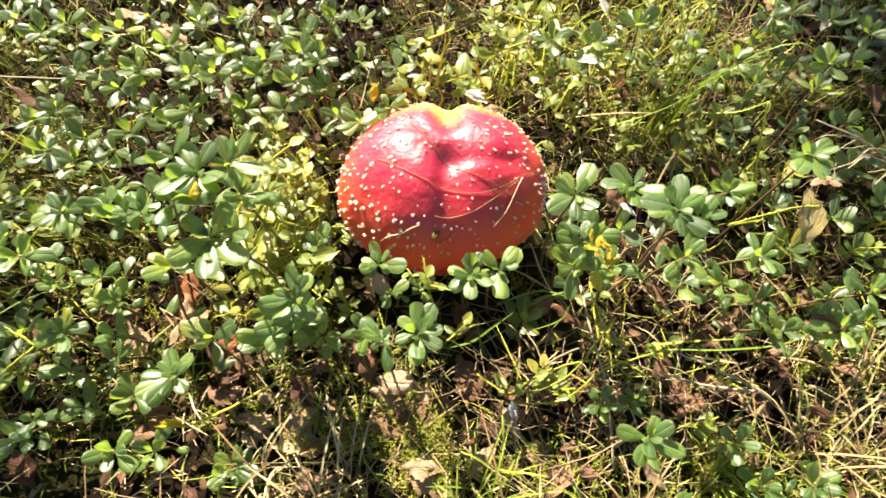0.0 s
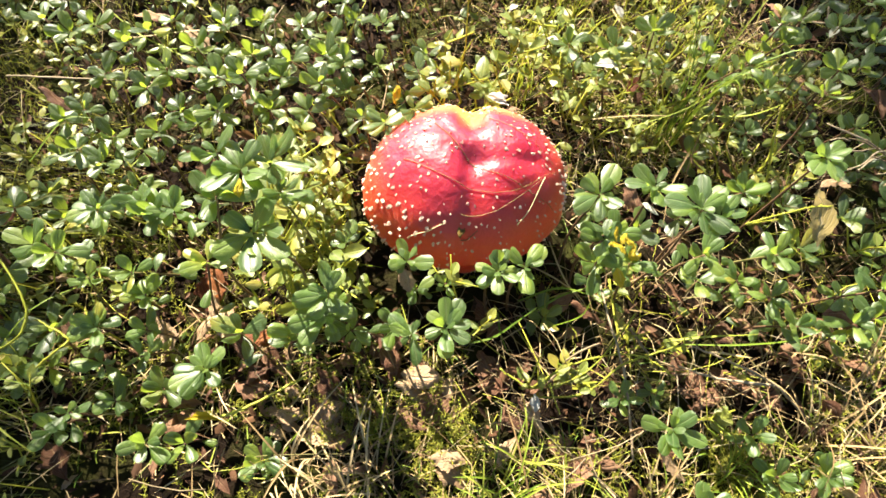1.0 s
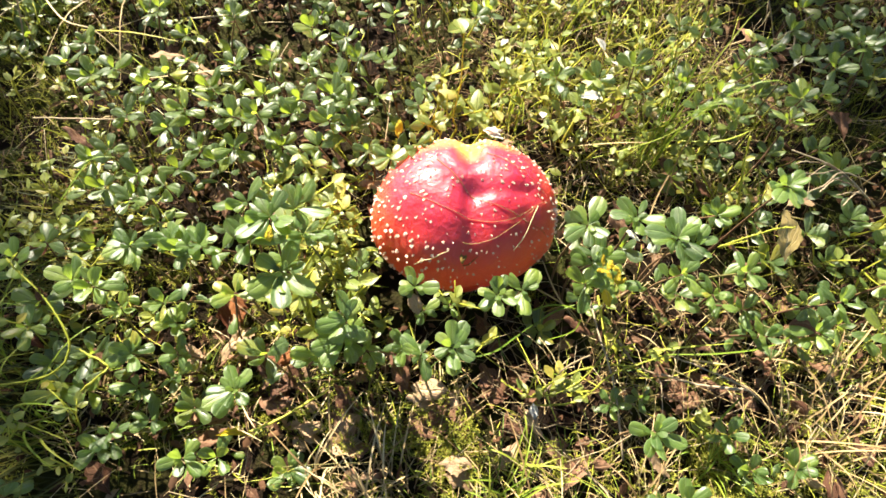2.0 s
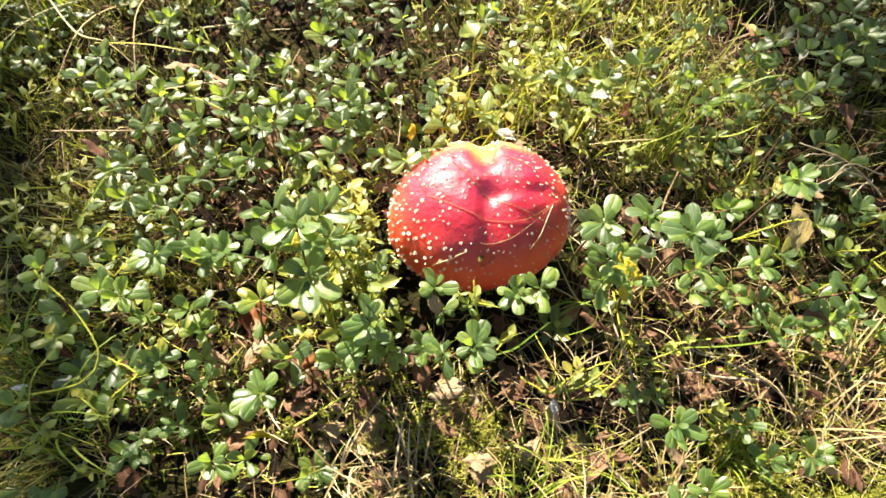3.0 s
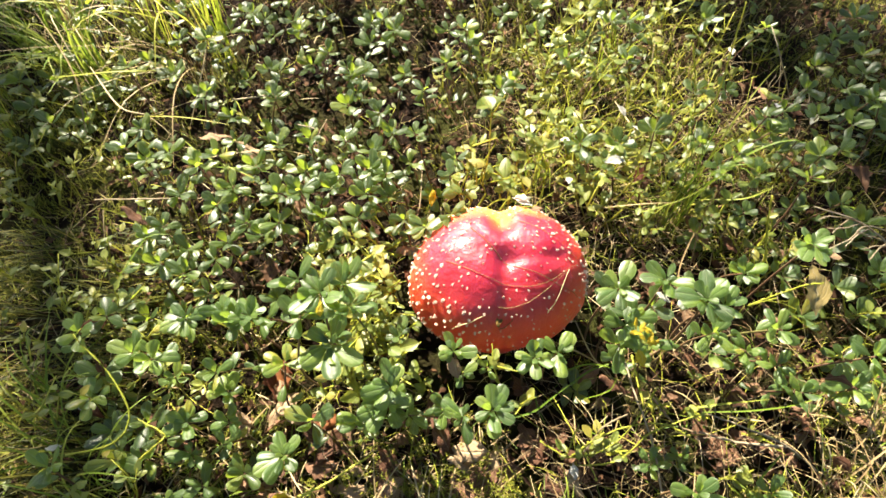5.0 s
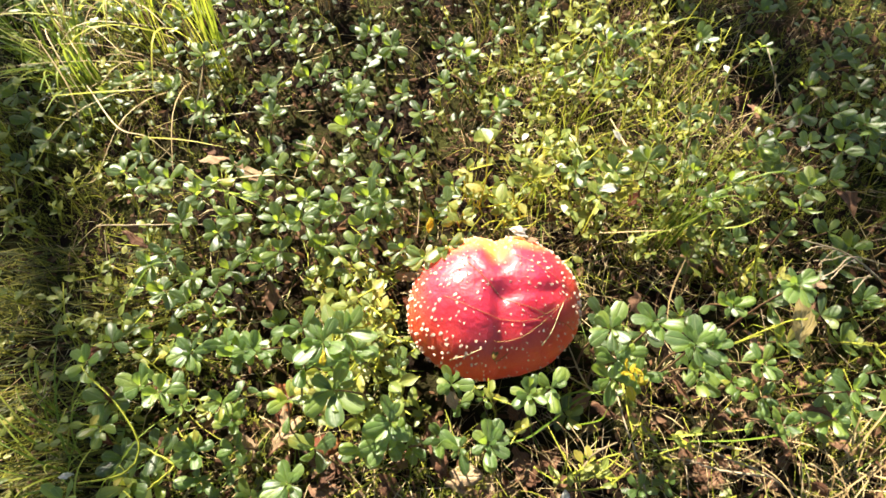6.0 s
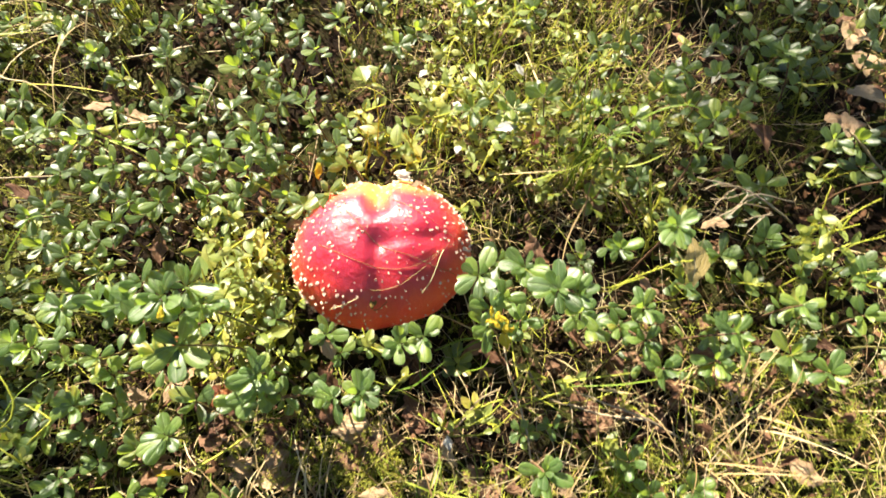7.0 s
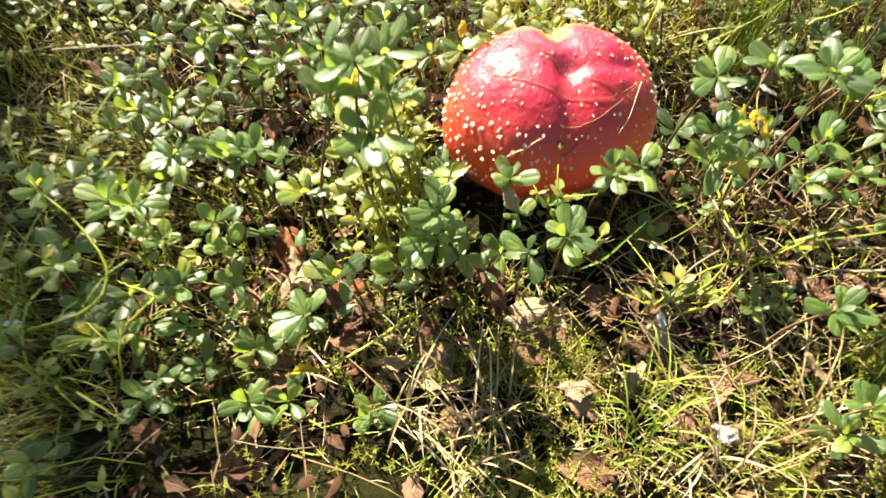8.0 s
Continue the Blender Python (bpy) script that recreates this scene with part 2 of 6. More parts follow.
def ribbon(points, width, fold=0.25, side=None):
    """Folded grass blade along points, pointed at its end: vertices and faces."""
    verts, faces, n = [], [], len(points)
    for i, q in enumerate(points):
        d = (points[min(i + 1, n - 1)] - points[max(i - 1, 0)]).normalized()
        u = side.copy() if side else d.cross(Vector((0.2, 0.1, 1)))
        u = (u - d * u.dot(d)).normalized()
        up = u.cross(d)
        t = i / (n - 1)
        w = 0.5 * width * min(1.0, 0.55 + 1.5 * t) * (1 - t ** 3) + 0.00008
        verts += [q - u * w + up * w * fold * 2, q, q + u * w + up * w * fold * 2]
    for i in range(n - 1):
        a = 3 * i
        faces += [(a, a + 1, a + 4, a + 3), (a + 1, a + 2, a + 5, a + 4)]
    return verts, faces


def blade(width, curve, cup, full, twist=0.0, rows=6, wave=0.0, seed=1, point=0.0, notch=0.0):
    """Leaf blade of length 1 along y, upper face to +z: vertices, faces, uvs. full: where it is widest; cup > 0: edges bent down."""
    rng = random.Random(seed)
    verts, faces, uvs = [], [], []
    for i in range(rows + 1):
        q = i / rows
        t = 0.5 * q + 0.5 * math.sin(q * math.pi / 2) ** 1.1
        if t < full:
            w = 0.06 + 0.94 * math.sin(0.5 * math.pi * t / full) ** 1.15
        else:
            w = math.sqrt(max(0.004, 1 - ((t - full) / (1.004 - full)) ** 2.3))
        w *= width * (1 - point * max(0.0, t - full) / (1 - full)) * (1 + rng.uniform(-notch, notch))
        bend = -curve * t * t
        for k in range(5):
            s = (k - 2) / 2
            ragged = 1 + notch * rng.uniform(-1, 1) * (abs(s) > 0.9)
            x = 0.5 * w * s * ragged
            z = bend - cup * w * abs(s) ** 1.6 + 0.030 * abs(s) * (abs(s) < 0.8) * (1 - t) + wave * math.sin(7 * t + 2.2 * s + seed) * abs(s)
            z += twist * s * t * w
            verts.append((x, t, z))
            uvs.append((0.5 + 0.5 * s, t))
    for i in range(rows):
        for k in range(4):
            a = 5 * i + k
            faces.append((a, a + 1, a + 6, a + 5))
    return verts, faces, uvs


def frame_of(origin, along, up, length):
    """Pose with y along, z near up, scaled to length."""
    y = along.normalized()
    x = y.cross(up)
    x = x.normalized() if x.length > 1e-4 else y.orthogonal().normalized()
    z = x.cross(y)
    m = Matrix((x, y, z)).transposed().to_4x4()
    return Matrix.Translation(origin) @ m @ Matrix.Diagonal((length, length, length, 1))


def ground_z(x, y):
    return 0.012 * (noise.noise((x * 9, y * 9, 0.3))) + 0.004 * noise.noise((x * 45, y * 45, 2.1)) - 0.004


def oval_blade(width, curve, roll, full, twist, rows=7, cols=7, seed=0):
    """Leathery leaf of length 1 along y: sunken midrib, arched halves, margins rolled down, blunt tip."""
    rng = random.Random(seed + 400)
    verts, faces, uvs = [], [], []
    a, b = rng.uniform(0, 6), rng.uniform(0, 6)
    for i in range(rows + 1):
        q = i / rows
        t = 0.5 * q + 0.5 * math.sin(q * math.pi / 2) ** 1.1
        if t < full:
            w = 0.08 + 0.92 * math.sin(0.5 * math.pi * t / full) ** 1.1
        else:
            w = math.sqrt(max(0.006, 1 - ((t - full) / (1.004 - full)) ** 2.9))
        w *= width
        for k in range(cols):
            e = 2 * k / (cols - 1) - 1
            m = abs(e)
            lift = 0.14 * m * (1.12 - m) - roll * m ** 3
            wave = 0.020 * math.sin(6 * t + a + 1.5 * e) * m + 0.012 * math.sin(13 * t + b) * m
            skew = 0.035 * math.sin(3.1 * t + a)
            verts.append((0.5 * w * e + skew * t, t - (0.03 if m < 0.1 and i == rows else 0.0), -curve * t * t + w * lift + wave + twist * e * t * w))
            uvs.append((0.5 + 0.5 * e, t))
    for i in range(rows):
        for k in range(cols - 1):
            c = cols * i + k
            faces.append((c, c + 1, c + cols + 1, c + cols))
    return verts, faces, uvs


# leaf shapes shared by all sprigs
OVALS = [(0.53, 0.12, 0.10, 0.62, 0.10), (0.57, 0.26, 0.20, 0.64, -0.20), (0.49, 0.02, 0.14, 0.60, 0.25), (0.60, 0.16, 0.06, 0.62, 0.0),
         (0.54, 0.34, 0.24, 0.66, -0.12), (0.51, -0.12, 0.18, 0.62, 0.30), (0.56, 0.20, 0.30, 0.60, 0.15), (0.52, 0.40, 0.12, 0.64, -0.3)]
LINGON, FRESH = [], []
for i, q in enumerate(OVALS):
    v, f, uv = oval_blade(*q, seed=i)
    LINGON.append(mesh_of("oval_leaf", v, f, M_LEAF, uv))
    FRESH.append(mesh_of("oval_leaf", v, f, M_FRESH, uv))
BILB = [mesh_of("thin_leaf", *blade(*q, wave=0.01, seed=i, point=0.35)[:2], M_BILBERRY, blade(*q, wave=0.01, seed=i, point=0.35)[2])
        for i, q in enumerate([(0.60, 0.10, -0.12, 0.45, 0.1), (0.56, 0.20, 0.08, 0.42, -0.2), (0.64, 0.05, -0.2, 0.48, 0.2), (0.58, 0.25, 0.15, 0.45, 0.3)])]


def sprig_plan(x, y, z, size, n, rng, lean=None, spread=0.0):
    """Stem points and leaf poses of one upright shoot with its tip at x, y, z."""
    if lean is None:
        lean = (rng.uniform(-0.3, 0.3), rng.uniform(-0.1, 0.45))
    g = ground_z(x, y)
    h = max(0.012, z - g)
    base = Vector((x + lean[0] * h, y + lean[1] * h, g))
    tip = Vector((x, y, z))
    mid = base.lerp(tip, 0.5) + Vector((lean[0], lean[1], 0)) * h * 0.18 + Vector((rng.uniform(-1, 1), rng.uniform(-1, 1), 0)) * h * 0.06
    stem = glide([base, mid, tip], 4)
    axis = (tip - mid).normalized().lerp(Vector((0, -0.12, 1)), 0.5).normalized()
    u = axis.orthogonal().normalized()
    w = axis.cross(u)
    turn = rng.uniform(0, 6.28)
    leaves = []
    crown = min(n, 7)
    room = min(0.80 * h, 0.056)
    for i in range(n):
        a = turn + i * 2.4 + rng.uniform(-0.3, 0.3)
        if i < crown:
            f = i / max(1, crown - 1)
            drop = 0.0030 * f * min(1.0, h / 0.03)
            el = radians(66 - 46 * f + rng.uniform(-13, 13))
            ln = size * (0.58 + 0.46 * min(1.0, f * 1.6))
        else:
            f = (i - crown + 1) / max(1, n - crown)
            drop = 0.0030 + (room - 0.0030) * f ** 1.2
            el = radians(34 - 26 * f + rng.uniform(-20, 20))
            ln = size * (1.0 - 0.28 * f)
        ln *= rng.uniform(0.80, 1.14)
        radial = math.cos(a) * u + math.sin(a) * w
        d = math.cos(el) * radial + math.sin(el) * axis
        up = axis * math.cos(el) - radial * math.sin(el)
        up = (up + Vector((rng.uniform(-0.35, 0.35), rng.uniform(-0.3, 0.35), 0.12))).normalized()
        k = max(0.0, drop) / h * 8
        j = min(7, int(k))
        at = stem[8 - j].lerp(stem[7 - j], min(1.0, k - j))
        leaves.append((at + d * 0.0014, d, up, ln))
    return stem, leaves


SPRIG_LABEL = "upright lingonberry sprig with glossy oval green leaves"
seeds = random.Random(11)


def lingonberry(x, y, z, size=0.019, n=9, lean=None, label=SPRIG_LABEL):
    rng = random.Random(seeds.random())
    stem, leaves = sprig_plan(x, y, z, size * (0.74 if y < 0.24 else 0.72), n + 3, rng, lean)
    base, kinds = stem[0], FRESH if y < 0.24 else LINGON
    top = thing("lingonberry_sprig", *base, label, "shrub", "lingonberry sprigs")
    v, f = tube([p - base for p in stem], 0.0011, 0.0006, 5)
    part("stem", mesh_of("stem", v, f, M_STEM), top)
    for at, d, up, ln in leaves:
        part("leaf", kinds[rng.randrange(8)], top, frame_of(at - base, d, up, ln))
    return top


def lingonberry_shoot(tip, ends, lean=(0.0, 0.15), label=SPRIG_LABEL, low=4):
    """A sprig whose top leaves reach to the given points, with a few lower leaves."""
    rng = random.Random(seeds.random())
    stem, leaves = sprig_plan(*tip, 0.014, low + 3, rng, lean)
    base, tip, kinds = stem[0], Vector(tip), FRESH if tip[1] < 0.24 else LINGON
    top = thing("lingonberry_sprig", *base, label, "shrub", "lingonberry sprigs")
    v, f = tube([p - base for p in stem], 0.0011, 0.0007, 5)
    part("stem", mesh_of("stem", v, f, M_STEM), top)
    for at, d, up, ln in leaves[3:]:
        part("leaf", kinds[rng.randrange(8)], top, frame_of(at - base, d, up, ln))
    for k in range(3):
        a = rng.uniform(0, 6.28) if k == 0 else a + 2.1
        d = Vector((math.cos(a), math.sin(a), rng.uniform(0.9, 1.6)))
        part("leaf", kinds[rng.randrange(8)], top, frame_of(tip - base, d, Vector((-d.x, -d.y, 0.9)), rng.uniform(0.006, 0.009)))
    for end in ends:
        end = Vector(end)
        d = end - tip
        if d.z < 0.0:
            # leaves of the near side stand out level or raised, not drooping
            end += Vector((-0.05, -0.40, 0.92)) * (rng.uniform(0.05, 0.35) * d.length - d.z)
            d = end - tip
        at = tip + d.normalized() * 0.002
        up = Vector((rng.uniform(-0.35, 0.35), rng.uniform(-0.25, 0.35), 1.0))
        part("leaf", kinds[rng.choice((0, 1, 3, 5))], top, frame_of(at - base, d, up, d.length - 0.002))
    return top


def bilberry(x, y, z, size=0.013, n=10, lean=None, forks=3, material=None, label="bilberry shoot with thin yellow-green autumn leaves"):
    """Angular green twig that forks, with thin small leaves."""
    rng = random.Random(seeds.random())
    g = ground_z(x, y)
    h = max(0.02, z - g)
    if lean is None:
        lean = (rng.uniform(-0.5, 0.5), rng.uniform(-0.2, 0.5))
    base = Vector((x + lean[0] * h, y + lean[1] * h, g))
    top = thing("bilberry_shoot", *base, label, "shrub", "bilberry shoots")
    tip = Vector((x, y, z)) - base
    spine = [Vector((0, 0, 0))]
    for i in range(1, 6):
        spine.append(tip * (i / 5) + Vector((rng.uniform(-1, 1), rng.uniform(-1, 1), rng.uniform(-0.4, 0.4))) * h * 0.07)
    runs = [spine]
    for i in range(forks):
        s = spine[rng.randrange(2, 5)]
        d = Vector((rng.uniform(-1, 1), rng.uniform(-1, 1), rng.uniform(0.4, 1.1))).normalized()
        ln = min(0.03, h * rng.uniform(0.22, 0.40))
        runs.append([s, s + d * ln * 0.5, s + d * ln + Vector((rng.uniform(-1, 1), rng.uniform(-1, 1), 0.5)) * ln * 0.2])
    verts, faces = [], []
    for r in runs:
        v, f = tube(r, 0.0010, 0.0005, 4, 0.2, rng)
        o = len(verts)
        verts += v
        faces += [tuple(a + o for a in q) for q in f]
    part("stem", mesh_of("stem", verts, faces, M_GREENSTEM, smooth=False), top)
    for i in range(n):
        r = runs[i % len(runs)]
        k = rng.uniform(0.35, 0.999) * (len(r) - 1)
        at = r[int(k)].lerp(r[int(k) + 1], k - int(k))
        a = rng.uniform(0, 6.28)
        d = Vector((math.cos(a), math.sin(a), rng.uniform(-0.1, 0.7)))
        up = Vector((rng.uniform(-0.5, 0.5), rng.uniform(-0.6, 0.3), 1))
        part("leaf", BILB[rng.randrange(4)], top, frame_of(at, d, up, size * rng.uniform(0.7, 1.15)))
    return top


def strand(name, points, r0, r1, material, label, category, group="", sides=5, steps=5, knots=0.22):
    """One twig or stalk along points, as a single mesh."""
    rng = random.Random(seeds.random())
    p = glide(points, steps)
    p = [q + Vector((rng.uniform(-1, 1), rng.uniform(-1, 1), rng.uniform(-1, 1))) * r0 * 0.5 * (knots > 0.1) for q in p]
    base = p[0].copy()
    v, f = tube([q - base for q in p], r0, r1, sides, knots, rng)
    if name == "bare_twig":
        # short scale leaves pressed along the shoot
        for a, b in zip(p, p[1:]):
            d = b - a
            steps_here = max(1, int(d.length / 0.0013))
            d.normalize()
            u = d.orthogonal().normalized()
            for k in range(steps_here):
                q = a.lerp(b, k / steps_here) - base
                out = Matrix.Rotation(rng.uniform(0, 6.28), 3, d) @ u
                w, ln = d.cross(out) * 0.0005, rng.uniform(0.0016, 0.0034)
                o = len(v)
                v += [q + out * r1 * 0.5 - w, q + out * r1 * 0.5 + w, q + (d * 0.8 + out * 0.75).normalized() * ln]
                f.append((o, o + 1, o + 2))
    ob = new(name, mesh_of(name, v, f, material))
    ob.matrix_basis = Matrix.Translation(base)
    return tagged(ob, label, category, group)


def grass_leaf(points, width, material, label, group="loose grass blades", name="loose_grass"):
    p = glide(points, 6)
    base = p[0].copy()
    v, f = ribbon([q - base for q in p], width)
    ob = new(name, mesh_of(name, v, f, material))
    ob.matrix_basis = Matrix.Translation(base)
    return tagged(ob, label, "grass", group)


def grass_tuft(x, y, n, height, width, material, label, lean=(0, 0), open_=0.6, seed=0):
    """A tuft: every blade its own part, arching from one crown."""
    rng = random.Random(seed + 77)
    top = thing("grass_tuft", x, y, ground_z(x, y), label, "grass", "grass tufts")
    for i in range(n):
        a = rng.uniform(0, 6.28)
        b = Vector((rng.uniform(-1, 1), rng.uniform(-1, 1), 0)) * 0.012
        h = height * rng.uniform(0.55, 1.1)
        d = Vector((math.cos(a) * open_ + lean[0], math.sin(a) * open_ + lean[1], 0)) * rng.uniform(0.3, 1.1)
        p = [b, b + d * h * 0.25 + Vector((0, 0, h * 0.55)), b + d * h * 0.75 + Vector((0, 0, h * 0.85)), b + d * h * 1.25 + Vector((0, 0, h * rng.uniform(0.55, 0.95)))]
        v, f = ribbon(glide(p, 4), width * rng.uniform(0.7, 1.2))
        part("blade", mesh_of("blade", v, f, material), top)
    return top


def withered(seed, rows=12, cols=9, flat=1.0):
    """Toothed birch leaf of length 1 along y, rolled across, crumpled and curled at the tip."""
    rng = random.Random(seed + 50)
    width, roll, bow = rng.uniform(0.60, 0.82), rng.choice((-1, 1)) * rng.uniform(0.5, 1.5), rng.uniform(-0.5, 0.6)
    roll, bow = roll * flat, bow * flat
    lop, o = rng.uniform(-0.35, 0.35), rng.uniform(0, 40)
    verts, faces, uvs = [], [], []
    for i in range(rows + 1):
        t = i / rows
        w = width * (math.sin(math.pi * min(1.0, t / 0.74) / 2) ** 0.6 if t < 0.37 else 1.0) * (1 - max(0.0, (t - 0.30) / 0.70) ** 1.5)
        w = max(0.012, w * (0.35 + 0.65 * min(1.0, t / 0.16)))
        for k in range(cols):
            e = 2 * k / (cols - 1) - 1
            if abs(e) > 0.99:
                e *= 1 + 0.16 * (i % 2) + rng.uniform(-0.10, 0.06)
            turn = roll * (e + lop) * (0.55 + 0.6 * t)
            r = 0.5 * w / roll
            x, z = r * math.sin(turn), r * (1 - math.cos(turn))
            p = Vector((x, t, z - bow * (t - 0.3) ** 2 + 0.05 * abs(e) * w))
            p += Vector(noise.noise_vector((x * 3.2 + o, t * 3.2, seed * 1.7))) * 0.10 * flat + Vector(noise.noise_vector((x * 8 + o, t * 8, seed * 2.9))) * 0.045
            verts.append(p)
            uvs.append((0.5 + 0.5 * e, t))
    for i in range(rows):
        for k in range(cols - 1):
            c = cols * i + k
            faces.append((c, c + 1, c + cols + 1, c + cols))
    return verts, faces, uvs


DEAD_SHAPES = [withered(i) for i in range(7)] + [withered(9, flat=0.3)]
DEAD_MESH = {m.name: [mesh_of("curled_leaf", v, f, m, uv) for v, f, uv in DEAD_SHAPES] for m in (M_DEAD, M_RUST, M_BEIGE, M_SAND, M_YELLOW, M_PALE)}


def dead_leaf(x, y, z, size, turn, tilt=10, side=0, shape=0, material=None, slim=1.0, label="curled brown fallen birch leaf on the litter"):
    ob = new("fallen_leaf", DEAD_MESH[(material or M_DEAD).name][shape % 8])
    ob.matrix_basis = pose(x, y, z, tilt, side, turn) @ Matrix.Diagonal((size * slim, size, size, 1)) @ Matrix.Translation((0, -0.5, 0))
    return tagged(ob, label, "leaf", "fallen leaves")


class Heap:
    """Collects many small pieces into one mesh of kind stuff."""
    def __init__(self):
        self.v, self.f, self.uv, self.n = [], [], [], 0

    def add(self, verts, faces, uvs=None):
        a = np.asarray([tuple(q) for q in verts], dtype=np.float32)
        self.v.append(a)
        self.f += [tuple(i + self.n for i in q) for q in faces]
        self.uv.append(np.asarray(uvs if uvs is not None else np.zeros((len(a), 2)), dtype=np.float32))
        self.n += len(a)

    def lay(self, name, material, label, category, smooth=True):
        me = mesh_of(name, np.concatenate(self.v), self.f, material, np.concatenate(self.uv), smooth)
        return tagged(new(name, me), label, category, kind="stuff")

# ---- ground ----
def ground_sheet():
    def axis(c, near, far):
        inner = list(np.arange(-near, near + 1e-6, 0.02))
        outer, s, d = [], near, 0.03
        while s < far:
            d *= 1.5
            s += d
            outer.append(s)
        return [c - q for q in reversed(outer)] + [c + q for q in inner] + [c + q for q in outer]
    xs, ys = axis(0.1, 1.0, 60), axis(0.5, 1.0, 60)
    verts = [(x, y, ground_z(x, y) if abs(x) < 3 and abs(y) < 4 else 0.0) for y in ys for x in xs]
    nx = len(xs)
    faces = [(j * nx + i, j * nx + i + 1, (j + 1) * nx + i + 1, (j + 1) * nx + i) for j in range(len(ys) - 1) for i in range(nx - 1)]
    return tagged(new("ground", mesh_of("ground", verts, faces, M_SOIL)), "dark brown forest soil under moss and litter", "ground", kind="structure")


ground_sheet()


# ---- the mushroom ----
CAP = Vector((-0.0005, 0.238, 0.053))
RX, RY, RH = 0.0695, 0.0615, 0.0600


def cap_shape(rho, ca, phi):
    """Point of the cap round its centre: rho 0 at the crown to 1 at the widest, ca the height factor."""
    c, s = math.cos(phi), math.sin(phi)
    back = math.exp(-((phi - 1.62) / 0.30) ** 2)
    r = rho * (1 + 0.018 * math.cos(2 * phi - 0.5) + 0.012 * math.cos(3 * phi + 1.1) - 0.03 * back * rho)
    x, y, z = RX * r * c, RY * r * s, RH * ca
    out = Vector((x / RX ** 2, y / RY ** 2, z / RH ** 2 + 1e-6)).normalized()
    top = min(1.0, max(0.0, ca + 0.35) / 0.5)
    cleft = max(0.0, s) * min(1.0, rho / 0.35)
    deep = 0.0068 * cleft * math.exp(-(((x - 0.004) / 0.0095) ** 2)) * max(0.0, ca + 0.25)
    deep += 0.0048 * math.exp(-((x - 0.003) ** 2 + (y + 0.010) ** 2) / 0.0115 ** 2)
    # valley down the front, steep on its left wall
    wall = 0.0055 if x < 0.001 else 0.0125
    front = min(1.0, max(0.0, -0.004 - y) / 0.014)
    deep += 0.0036 * front * math.exp(-(((x - 0.001) / wall) ** 2)) * top
    # crease to the right of the crown, with a flatter face below it
    right = min(1.0, max(0.0, x + 0.004) / 0.016) * max(0.0, 1 - max(0.0, x - 0.038) / 0.02)
    deep += 0.0026 * right * math.exp(-(((y + 0.014 - 0.10 * x) / 0.0055) ** 2))
    deep += 0.0022 * math.exp(-(((x - 0.028) / 0.020) ** 2) - ((y + 0.034) / 0.015) ** 2)
    deep -= 0.0022 * math.exp(-((x + 0.030) ** 2 + (y + 0.008) ** 2) / 0.024 ** 2)
    deep -= 0.0020 * math.exp(-((x - 0.032) ** 2 + (y - 0.008) ** 2) / 0.020 ** 2)
    deep += 0.0012 * (0.5 + 0.5 * math.cos(5 * phi + 0.8)) * math.exp(-(((rho - 0.30) / 0.14) ** 2))
    deep -= 0.0015 * noise.noise((x * 45, y * 45, 4.0)) + 0.0005 * noise.noise((x * 130, y * 130, 1.0))
    sag = 0.006 * math.exp(-(((phi + 1.55) / 0.22) ** 2)) * max(0.0, -ca) / 0.4
    return Vector((x, y, z - sag)) - out * deep


def cap_at(s, phi):
    a = s * radians(116)
    sa, ca = math.sin(a), math.cos(a)
    front = max(0.0, -math.sin(phi))
    return cap_shape(sa ** (0.84 + 0.12 * front) * (1 + 0.3 * min(0.0, ca)), math.copysign(abs(ca) ** (0.84 + 0.22 * front), ca), phi)


def cap_above(x, y):
    """World point on the cap's upper face over x, y, and its normal."""
    u, v = (x - CAP.x) / RX, (y - CAP.y) / RY
    for _ in range(6):
        rho, phi = min(0.999, math.hypot(u, v)), math.atan2(v, u)
        s = math.asin(rho ** (1 / 0.84)) / radians(116)
        p = cap_at(s, phi)
        u, v = u + 0.8 * (x - CAP.x - p.x) / RX, v + 0.8 * (y - CAP.y - p.y) / RY
    n = (cap_at(s, phi + 0.02) - cap_at(s, phi - 0.02)).cross(cap_at(max(0, s - 0.02), phi) - cap_at(s + 0.02, phi)).normalized()
    return CAP + p, n


